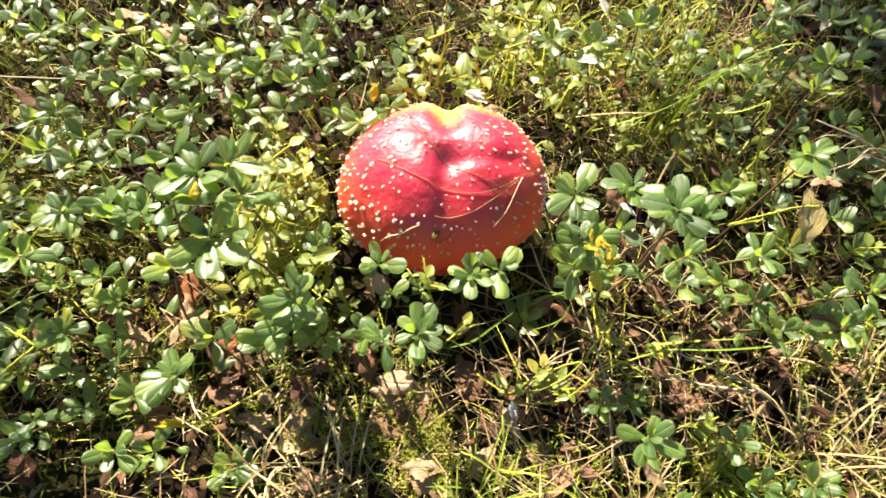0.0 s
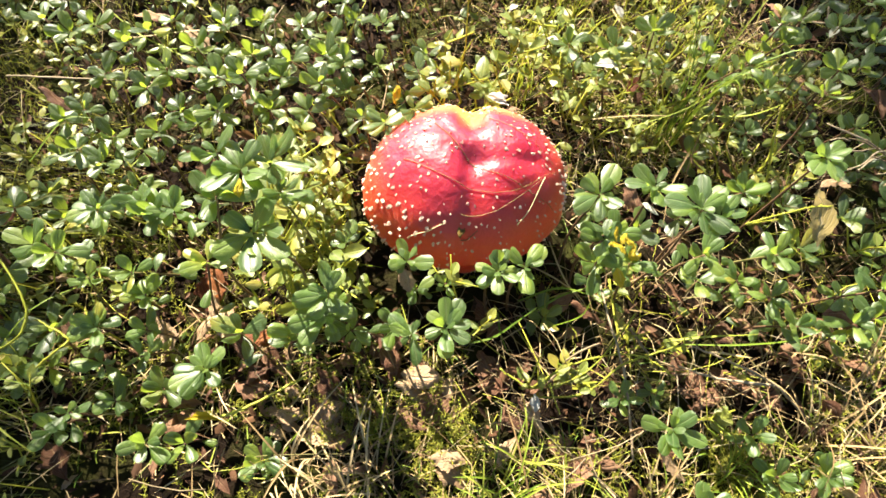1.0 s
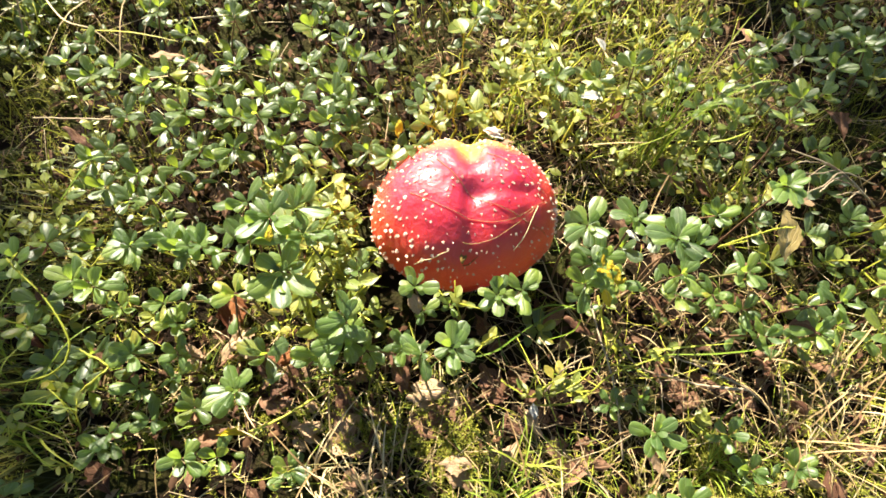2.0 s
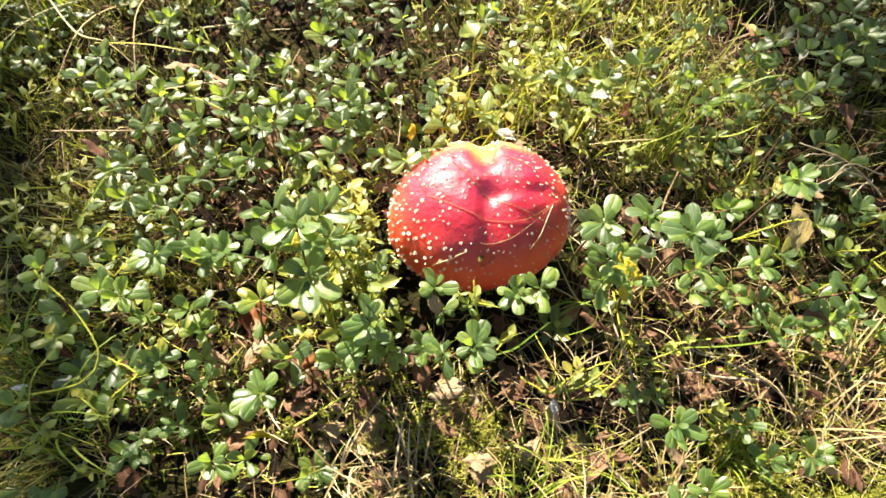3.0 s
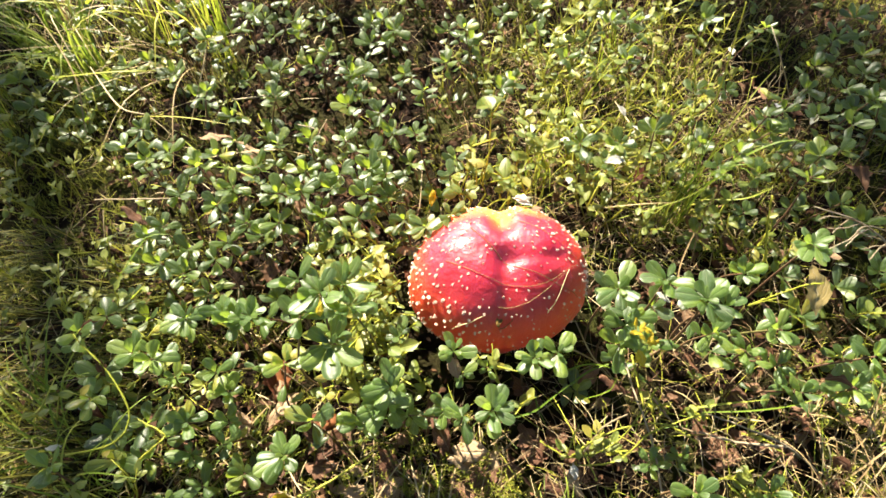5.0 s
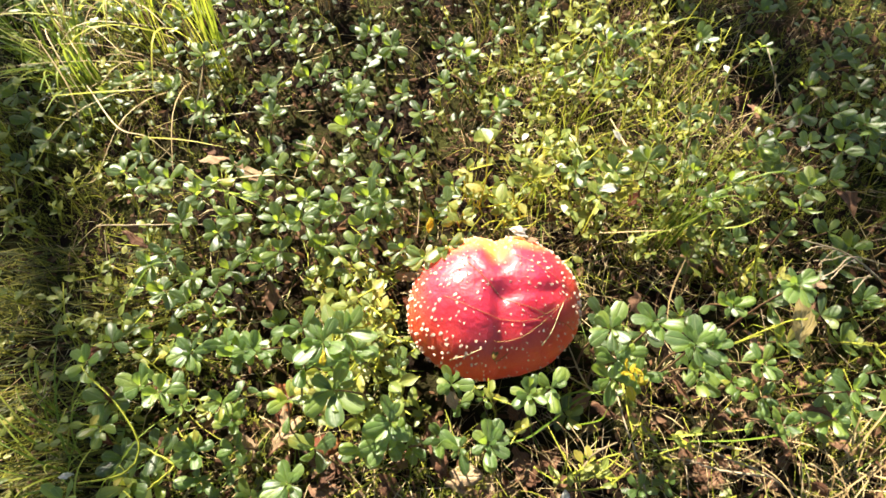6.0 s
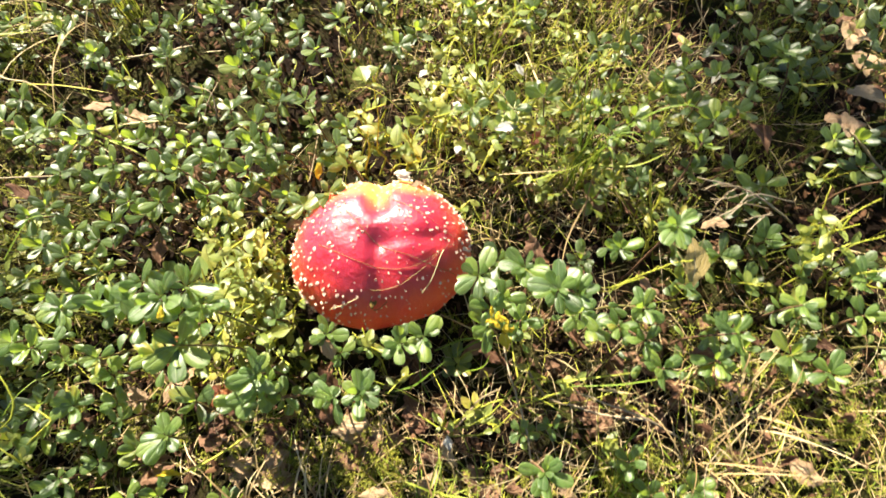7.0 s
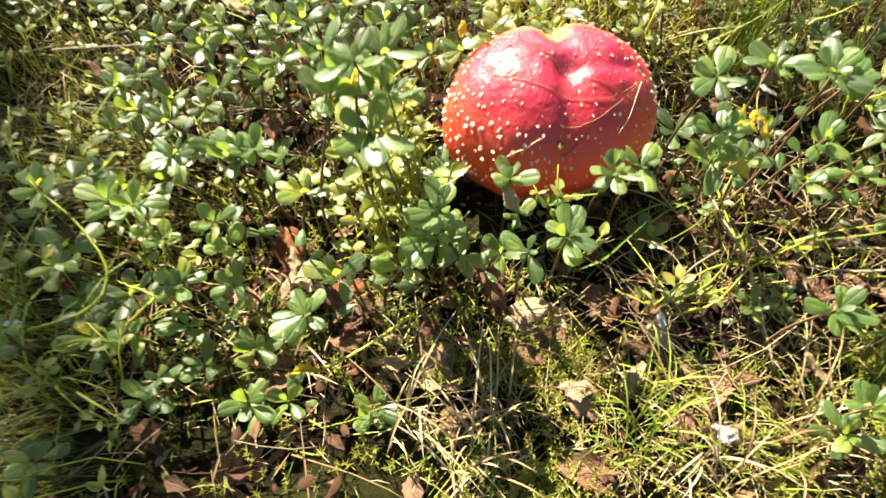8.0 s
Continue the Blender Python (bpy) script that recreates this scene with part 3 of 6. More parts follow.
def cap_material():
    m, n, l, p, out = shader("cap_skin")
    tc = n.new("ShaderNodeTexCoord")
    sep = n.new("ShaderNodeSeparateXYZ")
    l.new(tc.outputs["Object"], sep.inputs[0])
    a = noise_node(n, l, tc.outputs["Object"], 28, 4)
    b = noise_node(n, l, tc.outputs["Object"], 260, 4)
    base = ramp(n, [(0.30, (0.26, 0.009, 0.034)), (0.50, (0.37, 0.013, 0.038)), (0.72, (0.47, 0.022, 0.038))])
    l.new(a.outputs["Fac"], base.inputs[0])
    # margin and cleft fade to orange-yellow; light glowing through the margin is painted in too
    edge = ramp(n, [(0.25, (1, 1, 1)), (0.85, (0, 0, 0))])
    zf = math_node(n, l, "ADD", math_node(n, l, "DIVIDE", sep.outputs[2], 0.06), math_node(n, l, "MULTIPLY", math_node(n, l, "SUBTRACT", a.outputs["Fac"], 0.5), 0.5))
    l.new(zf, edge.inputs[0])
    col = mix_colour(n, l, math_node(n, l, "MULTIPLY", edge.outputs[0], 0.70), base.outputs[0], (0.78, 0.070, 0.022))
    far = n.new("ShaderNodeMapRange")
    far.inputs[1].default_value, far.inputs[2].default_value = 0.022, 0.044
    l.new(math_node(n, l, "ADD", sep.outputs[1], math_node(n, l, "MULTIPLY", math_node(n, l, "SUBTRACT", a.outputs["Fac"], 0.5), 0.03)), far.inputs[0])
    col = mix_colour(n, l, math_node(n, l, "MULTIPLY", far.outputs[0], 0.8), col, (0.82, 0.34, 0.06))
    strip = math_node(n, l, "ABSOLUTE", math_node(n, l, "SUBTRACT", sep.outputs[0], 0.004))
    sr = n.new("ShaderNodeMapRange")
    sr.inputs[1].default_value, sr.inputs[2].default_value, sr.inputs[3].default_value, sr.inputs[4].default_value = 0.003, 0.012, 1.0, 0.0
    l.new(strip, sr.inputs[0])
    fr = n.new("ShaderNodeMapRange")
    fr.inputs[1].default_value, fr.inputs[2].default_value = 0.010, 0.040
    l.new(sep.outputs[1], fr.inputs[0])
    col = mix_colour(n, l, math_node(n, l, "MULTIPLY", math_node(n, l, "MULTIPLY", sr.outputs[0], fr.outputs[0]), 0.85), col, (0.80, 0.52, 0.06))
    mid = n.new("ShaderNodeVectorMath")
    mid.operation = "LENGTH"
    flat = n.new("ShaderNodeCombineXYZ")
    l.new(sep.outputs[0], flat.inputs[0])
    l.new(sep.outputs[1], flat.inputs[1])
    l.new(flat.outputs[0], mid.inputs[0])
    # orange rim: the margin's tint plus light through thin flesh, painted in
    rim = n.new("ShaderNodeMapRange")
    rim.inputs[1].default_value, rim.inputs[2].default_value, rim.inputs[4].default_value = 0.050, 0.068, 0.38
    l.new(math_node(n, l, "ADD", mid.outputs["Value"], math_node(n, l, "MULTIPLY", math_node(n, l, "SUBTRACT", a.outputs["Fac"], 0.5), 0.02)), rim.inputs[0])
    col = mix_colour(n, l, rim.outputs[0], col, (0.74, 0.15, 0.03))
    # darker crimson crown, with the shade in its dip painted into the colour
    dip_shade = n.new("ShaderNodeMapRange")
    dip_shade.inputs[1].default_value, dip_shade.inputs[2].default_value, dip_shade.inputs[3].default_value, dip_shade.inputs[4].default_value = 0.004, 0.024, 0.65, 0.0
    l.new(math_node(n, l, "ADD", mid.outputs["Value"], math_node(n, l, "MULTIPLY", math_node(n, l, "SUBTRACT", a.outputs["Fac"], 0.5), 0.03)), dip_shade.inputs[0])
    col = mix_colour(n, l, dip_shade.outputs[0], col, (0.15, 0.008, 0.026))
    col = mix_colour(n, l, math_node(n, l, "MULTIPLY", b.outputs["Fac"], 0.22), col, (0.30, 0.01, 0.02))
    l.new(col, p.inputs["Base Color"])
    rr = n.new("ShaderNodeMapRange")
    rr.inputs[3].default_value, rr.inputs[4].default_value = 0.42, 0.62
    l.new(a.outputs["Fac"], rr.inputs[0])
    l.new(rr.outputs[0], p.inputs["Roughness"])
    p.inputs["Coat Weight"].default_value, p.inputs["Coat Roughness"].default_value = 0.42, 0.30
    p.inputs["Specular IOR Level"].default_value = 0.35
    p.inputs["Subsurface Weight"].default_value, p.inputs["Subsurface Scale"].default_value = 0.8, 0.02
    p.inputs["Subsurface Radius"].default_value = (1.0, 0.25, 0.12)
    c = noise_node(n, l, tc.outputs["Object"], 75, 3)
    relief = math_node(n, l, "ADD", math_node(n, l, "MULTIPLY", a.outputs["Fac"], 2.5), math_node(n, l, "MULTIPLY", c.outputs["Fac"], 2.0))
    bump_node(n, l, math_node(n, l, "ADD", relief, math_node(n, l, "MULTIPLY", b.outputs["Fac"], 0.6)), 0.42, 0.0020, p, 0.5)
    return m


M_CAP = cap_material()
M_WART = plain_material("wart", [(0.0, (0.50, 0.30, 0.23)), (1.0, (0.70, 0.53, 0.40))], 0.75, scale=700, spread=0.35)
M_FLESH = plain_material("mushroom_flesh", [(0.0, (0.70, 0.62, 0.45)), (1.0, (0.76, 0.70, 0.55))], 0.7, scale=300, spread=0.3)
M_WOUND = plain_material("gnawed_flesh", [(0.0, (0.14, 0.08, 0.02)), (1.0, (0.34, 0.22, 0.05))], 0.8, scale=900, dark=0.15, spread=0.9)

mushroom = thing("mushroom", CAP.x, CAP.y, ground_z(CAP.x, CAP.y), "large red fly agaric mushroom with cream warts and a cleft cap", "mushroom")
lift = Vector((0, 0, CAP.z - ground_z(CAP.x, CAP.y)))
verts, faces = [cap_at(0, 0)], []
RINGS, SIDES = 44, 96
for i in range(1, RINGS + 1):
    for k in range(SIDES):
        verts.append(cap_at(i / RINGS, 2 * math.pi * k / SIDES - math.pi))
for k in range(SIDES):
    faces.append((0, 1 + k, 1 + (k + 1) % SIDES))
for i in range(RINGS - 1):
    for k in range(SIDES):
        a, b = 1 + i * SIDES + k, 1 + i * SIDES + (k + 1) % SIDES
        faces.append((a, a + SIDES, b + SIDES, b))
# underside, closing the flesh above the gills
for i, (r, z) in enumerate(((0.80, -0.011), (0.55, -0.006), (0.25, 0.003))):
    o = len(verts)
    verts += [Vector((RX * r * math.cos(a), RY * r * math.sin(a), z)) for a in (2 * math.pi * k / SIDES - math.pi for k in range(SIDES))]
    faces += [(o - SIDES + k, o + k, o + (k + 1) % SIDES, o - SIDES + (k + 1) % SIDES) for k in range(SIDES)]
faces.append(tuple(range(len(verts) - SIDES, len(verts)))[::-1])
cap = part("cap", mesh_of("cap", verts, faces, M_CAP), mushroom, Matrix.Translation(lift), "glossy red cap fading to orange and yellow")
# gills: thin plates from the stem out to the margin
verts, faces = [], []
for k in range(140):
    a = 2 * math.pi * k / 140
    d, t = Vector((math.cos(a), math.sin(a), 0)), Vector((-math.sin(a), math.cos(a), 0)) * 0.00025
    q = [d * 0.013 + Vector((0, 0, -0.014)), Vector((d.x * RX * 0.84, d.y * RY * 0.84, -0.022)), Vector((d.x * RX * 0.82, d.y * RY * 0.82, -0.010)), d * 0.013 + Vector((0, 0, 0.004))]
    o = len(verts)
    verts += [p - t for p in q] + [p + t for p in q]
    faces += [(o, o + 1, o + 2, o + 3), (o + 7, o + 6, o + 5, o + 4), (o, o + 4, o + 5, o + 1)]
part("gills", mesh_of("gills", verts, faces, M_FLESH, smooth=False), mushroom, Matrix.Translation(lift), "cream white gills under the cap")
stalk = [Vector((0, 0, q)) for q in (-0.006, 0.004, 0.012, 0.024, 0.036, lift.z + 0.006)]
verts, faces = tube(stalk, 0.015, 0.0125, 24)
part("stalk", mesh_of("stalk", verts, faces, M_FLESH), mushroom, label="stout white stalk")
wound_at, wound_n = cap_above(-0.0045, 0.1885)
wv, wf = [], []
for i in range(4):
    for k in range(12):
        a = 2 * math.pi * k / 12
        r = 0.0042 * (i + 0.2) / 3.2 * (1 + 0.25 * math.sin(3 * a + 1) + 0.1 * math.sin(7 * a))
        wv.append((r * math.cos(a) * 0.75, r * math.sin(a), 0.0005 - 0.0 * i + (0.0007 if i == 2 else 0.0) + (-0.0010 if i == 3 else 0)))
wf = [(i * 12 + k, i * 12 + (k + 1) % 12, (i + 1) * 12 + (k + 1) % 12, (i + 1) * 12 + k) for i in range(3) for k in range(12)] + [tuple(range(12))]
part("bite_mark", mesh_of("bite_mark", wv, wf, M_WOUND), cap, frame_of(wound_at - CAP, Vector((0, 1, 0.3)), wound_n, 1.0), "gnawed yellow-brown hole in the skin")

WARTS = []
for i in range(6):
    rng = random.Random(i)
    vs, fs = [(0, 0, 0.12)], []
    for ring, (r, h) in enumerate(((0.38, 0.10), (0.50, -0.08))):
        for k in range(8):
            a = 2 * math.pi * k / 8
            q = r * rng.uniform(0.40, 1.45)
            vs.append((q * math.cos(a) * 0.72, q * math.sin(a) * 1.2, h * rng.uniform(0.8, 1.2)))
    fs = [(0, 1 + k, 1 + (k + 1) % 8) for k in range(8)] + [(1 + k, 9 + k, 9 + (k + 1) % 8, 1 + (k + 1) % 8) for k in range(8)]
    WARTS.append(mesh_of("wart", vs, fs, M_WART, smooth=False))
rng = random.Random(5)
spots = []
while len(spots) < 520:
    s, phi = math.acos(1 - 1.02 * rng.random()) / radians(116), rng.uniform(-math.pi, math.pi)
    p = cap_at(s, phi)
    rho = math.hypot(p.x / RX, p.y / RY)
    bare = 0.6 if (abs(p.x - 0.004) < 0.012 and p.y < 0.0) or rho < 0.2 else 0.0
    bare = max(bare, 0.50 if p.x > -0.006 and p.y < -0.016 else 0.0)
    if rng.random() < bare or any((p - q).length < 0.0032 for q in spots):
        continue
    n = (cap_at(s, phi + 0.02) - cap_at(s, phi - 0.02)).cross(cap_at(max(0, s - 0.02), phi) - cap_at(s + 0.02, phi)).normalized()
    spots.append(p)
    big = rng.choice((0.0016, 0.0020, 0.0026, 0.0034)) * (0.8 + 0.35 * rho) * (0.7 if p.x > -0.02 and p.y < -0.02 else 1.0)
    down = Vector((p.x, p.y, -0.03))
    part("wart", WARTS[rng.randrange(6)], cap, frame_of(p + n * 0.00025, down + Vector((rng.uniform(-1, 1), rng.uniform(-1, 1), 0)) * 0.03, n, big))

# ---- lingonberry sprigs ----
lingonberry(-0.125, 0.156, 0.165, 0.022, 4, lean=(-0.12, 0.12), label="tall lingonberry sprig with large pale green leaves")
lingonberry(-0.194, 0.196, 0.092, 0.022, 11)
lingonberry(-0.210, 0.165, 0.07, 0.019, 10)
lingonberry(-0.251, 0.171, 0.085, 0.021, 9)
lingonberry(-0.116, 0.170, 0.115, 0.019, 6)
lingonberry(-0.151, 0.157, 0.1, 0.02, 6)
lingonberry(-0.071, 0.127, 0.07, 0.019, 10)
lingonberry(-0.103, 0.128, 0.062, 0.02, 8)
lingonberry(-0.079, 0.137, 0.08, 0.019, 7)
lingonberry(-0.203, 0.155, 0.06, 0.017, 9)
lingonberry(-0.033, 0.159, 0.06, 0.014, 7, label="lingonberry sprig with fresh green leaves before the cap")
lingonberry(-0.014, 0.163, 0.06, 0.011, 8, label="lingonberry sprig with fresh green leaves before the cap")
lingonberry(-0.046, 0.135, 0.055, 0.019, 5)
lingonberry(0.088, 0.180, 0.095, 0.018, 8)
lingonberry(0.077, 0.165, 0.085, 0.021, 7)
lingonberry(0.142, 0.168, 0.09, 0.02, 9)
lingonberry(0.101, 0.170, 0.075, 0.018, 8)
lingonberry(0.186, 0.168, 0.09, 0.02, 8)
lingonberry(0.196, 0.129, 0.072, 0.021, 11)
lingonberry(0.238, 0.135, 0.062, 0.02, 11)
lingonberry(0.246, 0.147, 0.085, 0.02, 9)
lingonberry(0.190, 0.151, 0.065, 0.018, 8)
lingonberry(0.174, 0.166, 0.06, 0.018, 6)
lingonberry(0.178, 0.214, 0.09, 0.019, 8)
lingonberry(0.097, 0.098, 0.03, 0.017, 6)
lingonberry(0.120, 0.102, 0.025, 0.014, 5)
lingonberry(0.169, 0.073, 0.04, 0.017, 7)
lingonberry(0.183, 0.051, 0.03, 0.018, 9)
lingonberry(0.212, 0.051, 0.03, 0.018, 9)
lingonberry(-0.204, 0.137, 0.045, 0.017, 7)
lingonberry(-0.194, 0.070, 0.03, 0.02, 6)
lingonberry(-0.126, 0.063, 0.018, 0.02, 8)
lingonberry(-0.211, 0.125, 0.03, 0.016, 7)
lingonberry(-0.270, 0.118, 0.03, 0.018, 7)
lingonberry(-0.253, 0.077, 0.03, 0.018, 8)
lingonberry(-0.225, 0.099, 0.02, 0.017, 6)
lingonberry(-0.175, 0.072, 0.02, 0.02, 5)
lingonberry(-0.249, 0.172, 0.05, 0.016, 7)
# sprigs that stand out, leaf by leaf
lingonberry_shoot((-0.127, 0.177, 0.172), [(-0.146, 0.178, 0.173), (-0.119, 0.186, 0.182), (-0.132, 0.172, 0.168), (-0.118, 0.172, 0.168)], label="tall lingonberry sprig with large pale green leaves", low=2)
lingonberry_shoot((-0.113, 0.167, 0.172), [(-0.107, 0.177, 0.182), (-0.129, 0.160, 0.166), (-0.102, 0.159, 0.166), (-0.119, 0.157, 0.165), (-0.104, 0.165, 0.170)], label="tall lingonberry sprig with large pale green leaves", low=3)
lingonberry_shoot((-0.101, 0.173, 0.170), [(-0.089, 0.185, 0.180), (-0.098, 0.184, 0.178), (-0.081, 0.171, 0.168), (-0.094, 0.166, 0.164)], label="tall lingonberry sprig with large pale green leaves", low=2)
lingonberry_shoot((-0.110, 0.144, 0.152), [(-0.108, 0.121, 0.156), (-0.124, 0.133, 0.145), (-0.091, 0.134, 0.145), (-0.097, 0.148, 0.155), (-0.115, 0.149, 0.156), (-0.105, 0.133, 0.145)], label="tall lingonberry sprig with large pale green leaves", low=4)
lingonberry_shoot((-0.100, 0.169, 0.150), [(-0.083, 0.170, 0.151), (-0.092, 0.162, 0.146), (-0.108, 0.164, 0.146), (-0.090, 0.175, 0.154)], label="tall lingonberry sprig with large pale green leaves", low=3)
lingonberry_shoot((-0.080, 0.137, 0.098), [(-0.085, 0.155, 0.104), (-0.073, 0.150, 0.104), (-0.099, 0.133, 0.096), (-0.069, 0.128, 0.092), (-0.087, 0.125, 0.091), (-0.097, 0.140, 0.100)], label="tall lingonberry sprig with large pale green leaves", low=4)
lingonberry_shoot((-0.083, 0.129, 0.085), [(-0.103, 0.124, 0.082), (-0.096, 0.117, 0.078), (-0.077, 0.121, 0.081), (-0.067, 0.132, 0.087), (-0.081, 0.136, 0.089), (-0.089, 0.132, 0.087)], low=4)
lingonberry_shoot((-0.078, 0.184, 0.075), [(-0.088, 0.184, 0.075), (-0.069, 0.189, 0.077), (-0.072, 0.180, 0.073)], low=2)
lingonberry_shoot((-0.014, 0.123, 0.083), [(-0.015, 0.139, 0.091), (-0.005, 0.137, 0.091), (0.000, 0.126, 0.085), (-0.001, 0.117, 0.079), (-0.015, 0.109, 0.076), (-0.026, 0.121, 0.081), (-0.024, 0.131, 0.088), (-0.009, 0.131, 0.087)], label="lingonberry sprig with fresh green leaves before the cap", low=4)
lingonberry_shoot((-0.034, 0.124, 0.072), [(-0.047, 0.128, 0.074), (-0.040, 0.119, 0.069), (-0.030, 0.131, 0.076)], label="lingonberry sprig with fresh green leaves before the cap", low=2)
lingonberry_shoot((-0.038, 0.167, 0.082), [(-0.048, 0.171, 0.084), (-0.042, 0.174, 0.086), (-0.032, 0.175, 0.086), (-0.043, 0.161, 0.079), (-0.032, 0.162, 0.080)], label="lingonberry sprig with fresh green leaves before the cap", low=3)
lingonberry_shoot((0.016, 0.153, 0.096), [(0.003, 0.157, 0.098), (0.004, 0.148, 0.093), (0.015, 0.142, 0.089), (0.021, 0.164, 0.103), (0.012, 0.162, 0.101), (0.027, 0.155, 0.097), (0.009, 0.152, 0.096)], label="lingonberry sprig with fresh green leaves before the cap", low=4)
lingonberry_shoot((0.032, 0.157, 0.094), [(0.041, 0.169, 0.101), (0.033, 0.143, 0.087), (0.043, 0.160, 0.096), (0.025, 0.165, 0.098), (0.037, 0.151, 0.090), (0.027, 0.151, 0.090)], label="lingonberry sprig with fresh green leaves before the cap", low=4)
lingonberry_shoot((0.072, 0.185, 0.128), [(0.082, 0.201, 0.136), (0.061, 0.192, 0.132), (0.056, 0.178, 0.124), (0.072, 0.174, 0.121), (0.080, 0.185, 0.128), (0.066, 0.196, 0.134)], low=4)
lingonberry_shoot((0.101, 0.186, 0.134), [(0.085, 0.190, 0.136), (0.107, 0.195, 0.139), (0.110, 0.183, 0.132), (0.100, 0.175, 0.127), (0.092, 0.183, 0.132)], low=4)
lingonberry_shoot((0.119, 0.166, 0.142), [(0.101, 0.172, 0.146), (0.121, 0.183, 0.150), (0.132, 0.176, 0.149), (0.119, 0.154, 0.135), (0.110, 0.159, 0.137), (0.129, 0.171, 0.145), (0.113, 0.176, 0.149)], low=4)
lingonberry_shoot((0.131, 0.165, 0.136), [(0.146, 0.168, 0.138), (0.139, 0.159, 0.132), (0.128, 0.157, 0.130), (0.141, 0.174, 0.142)], low=4)
lingonberry_shoot((0.079, 0.172, 0.100), [(0.065, 0.180, 0.105), (0.073, 0.165, 0.096), (0.089, 0.174, 0.102), (0.083, 0.183, 0.106), (0.084, 0.165, 0.096)], low=4)
lingonberry_shoot((0.205, 0.209, 0.132), [(0.192, 0.201, 0.127), (0.202, 0.220, 0.138), (0.219, 0.213, 0.134), (0.206, 0.196, 0.125), (0.193, 0.212, 0.134), (0.215, 0.204, 0.129)], low=4)
lingonberry_shoot((-0.159, 0.109, 0.052), [(-0.148, 0.120, 0.058), (-0.161, 0.099, 0.046), (-0.178, 0.102, 0.048), (-0.167, 0.095, 0.045), (-0.150, 0.101, 0.048), (-0.168, 0.116, 0.056)], low=4)
lingonberry_shoot((-0.232, 0.135, 0.054), [(-0.248, 0.130, 0.052), (-0.225, 0.146, 0.060), (-0.218, 0.141, 0.057), (-0.235, 0.144, 0.059), (-0.228, 0.127, 0.050)], low=4)
lingonberry_shoot((-0.232, 0.119, 0.034), [(-0.244, 0.116, 0.033), (-0.223, 0.120, 0.035), (-0.233, 0.126, 0.038), (-0.230, 0.111, 0.030)], low=2)
lingonberry_shoot((-0.243, 0.087, 0.036), [(-0.249, 0.090, 0.038), (-0.234, 0.085, 0.035), (-0.243, 0.079, 0.032), (-0.239, 0.093, 0.039)], low=2)
lingonberry_shoot((0.104, 0.066, 0.085), [(0.096, 0.057, 0.079), (0.108, 0.075, 0.091), (0.113, 0.068, 0.086), (0.121, 0.060, 0.081), (0.104, 0.053, 0.078), (0.096, 0.068, 0.086)], low=4)
lingonberry_shoot((-0.054, 0.270, 0.092), [(-0.069, 0.277, 0.095), (-0.071, 0.268, 0.091), (-0.065, 0.262, 0.088), (-0.049, 0.279, 0.096)], low=2)
lingonberry_shoot((-0.035, 0.273, 0.102), [(-0.053, 0.265, 0.098), (-0.024, 0.282, 0.106), (-0.018, 0.273, 0.102), (-0.039, 0.282, 0.106), (-0.044, 0.270, 0.100)], low=2)
lingonberry_shoot((-0.229, 0.197, 0.094), [(-0.244, 0.200, 0.096), (-0.238, 0.207, 0.100), (-0.224, 0.206, 0.099), (-0.216, 0.201, 0.096), (-0.220, 0.192, 0.092), (-0.236, 0.189, 0.090), (-0.246, 0.192, 0.092), (-0.227, 0.186, 0.088)], low=4)
lingonberry_shoot((-0.203, 0.201, 0.094), [(-0.212, 0.207, 0.097), (-0.198, 0.210, 0.099), (-0.194, 0.198, 0.092), (-0.208, 0.193, 0.090)], low=3)
lingonberry_shoot((-0.183, 0.198, 0.092), [(-0.193, 0.206, 0.096), (-0.181, 0.207, 0.097), (-0.172, 0.203, 0.094), (-0.171, 0.192, 0.089), (-0.184, 0.188, 0.086), (-0.194, 0.191, 0.088), (-0.188, 0.201, 0.094)], low=4)
# beyond and beside the mushroom
lingonberry(-0.246, 0.340, 0.1, 0.02, 10)
lingonberry(-0.233, 0.352, 0.1, 0.02, 8)
lingonberry(-0.299, 0.361, 0.09, 0.02, 9)
lingonberry(-0.324, 0.377, 0.09, 0.02, 9)
lingonberry(-0.176, 0.309, 0.095, 0.021, 10)
lingonberry(-0.157, 0.307, 0.1, 0.021, 11)
lingonberry(-0.155, 0.332, 0.095, 0.02, 10)
lingonberry(-0.201, 0.346, 0.09, 0.019, 9)
lingonberry(-0.185, 0.371, 0.09, 0.019, 9)
lingonberry(-0.217, 0.323, 0.09, 0.02, 8)
lingonberry(-0.230, 0.308, 0.085, 0.02, 9)
lingonberry(-0.264, 0.322, 0.085, 0.02, 8)
lingonberry(-0.204, 0.292, 0.08, 0.019, 9)
lingonberry(-0.189, 0.279, 0.08, 0.02, 9)
lingonberry(-0.175, 0.287, 0.085, 0.02, 7)
lingonberry(-0.100, 0.326, 0.1, 0.02, 10)
lingonberry(-0.086, 0.320, 0.1, 0.02, 9)
lingonberry(-0.103, 0.304, 0.095, 0.02, 10)
lingonberry(-0.111, 0.287, 0.085, 0.019, 8)
lingonberry(-0.097, 0.346, 0.1, 0.019, 9)
lingonberry(-0.128, 0.331, 0.09, 0.019, 9)
lingonberry(-0.134, 0.320, 0.085, 0.019, 8)
lingonberry(-0.140, 0.292, 0.08, 0.019, 7)
lingonberry(-0.073, 0.286, 0.08, 0.018, 7)
lingonberry(-0.083, 0.377, 0.09, 0.018, 9)
lingonberry(-0.063, 0.380, 0.085, 0.018, 9)
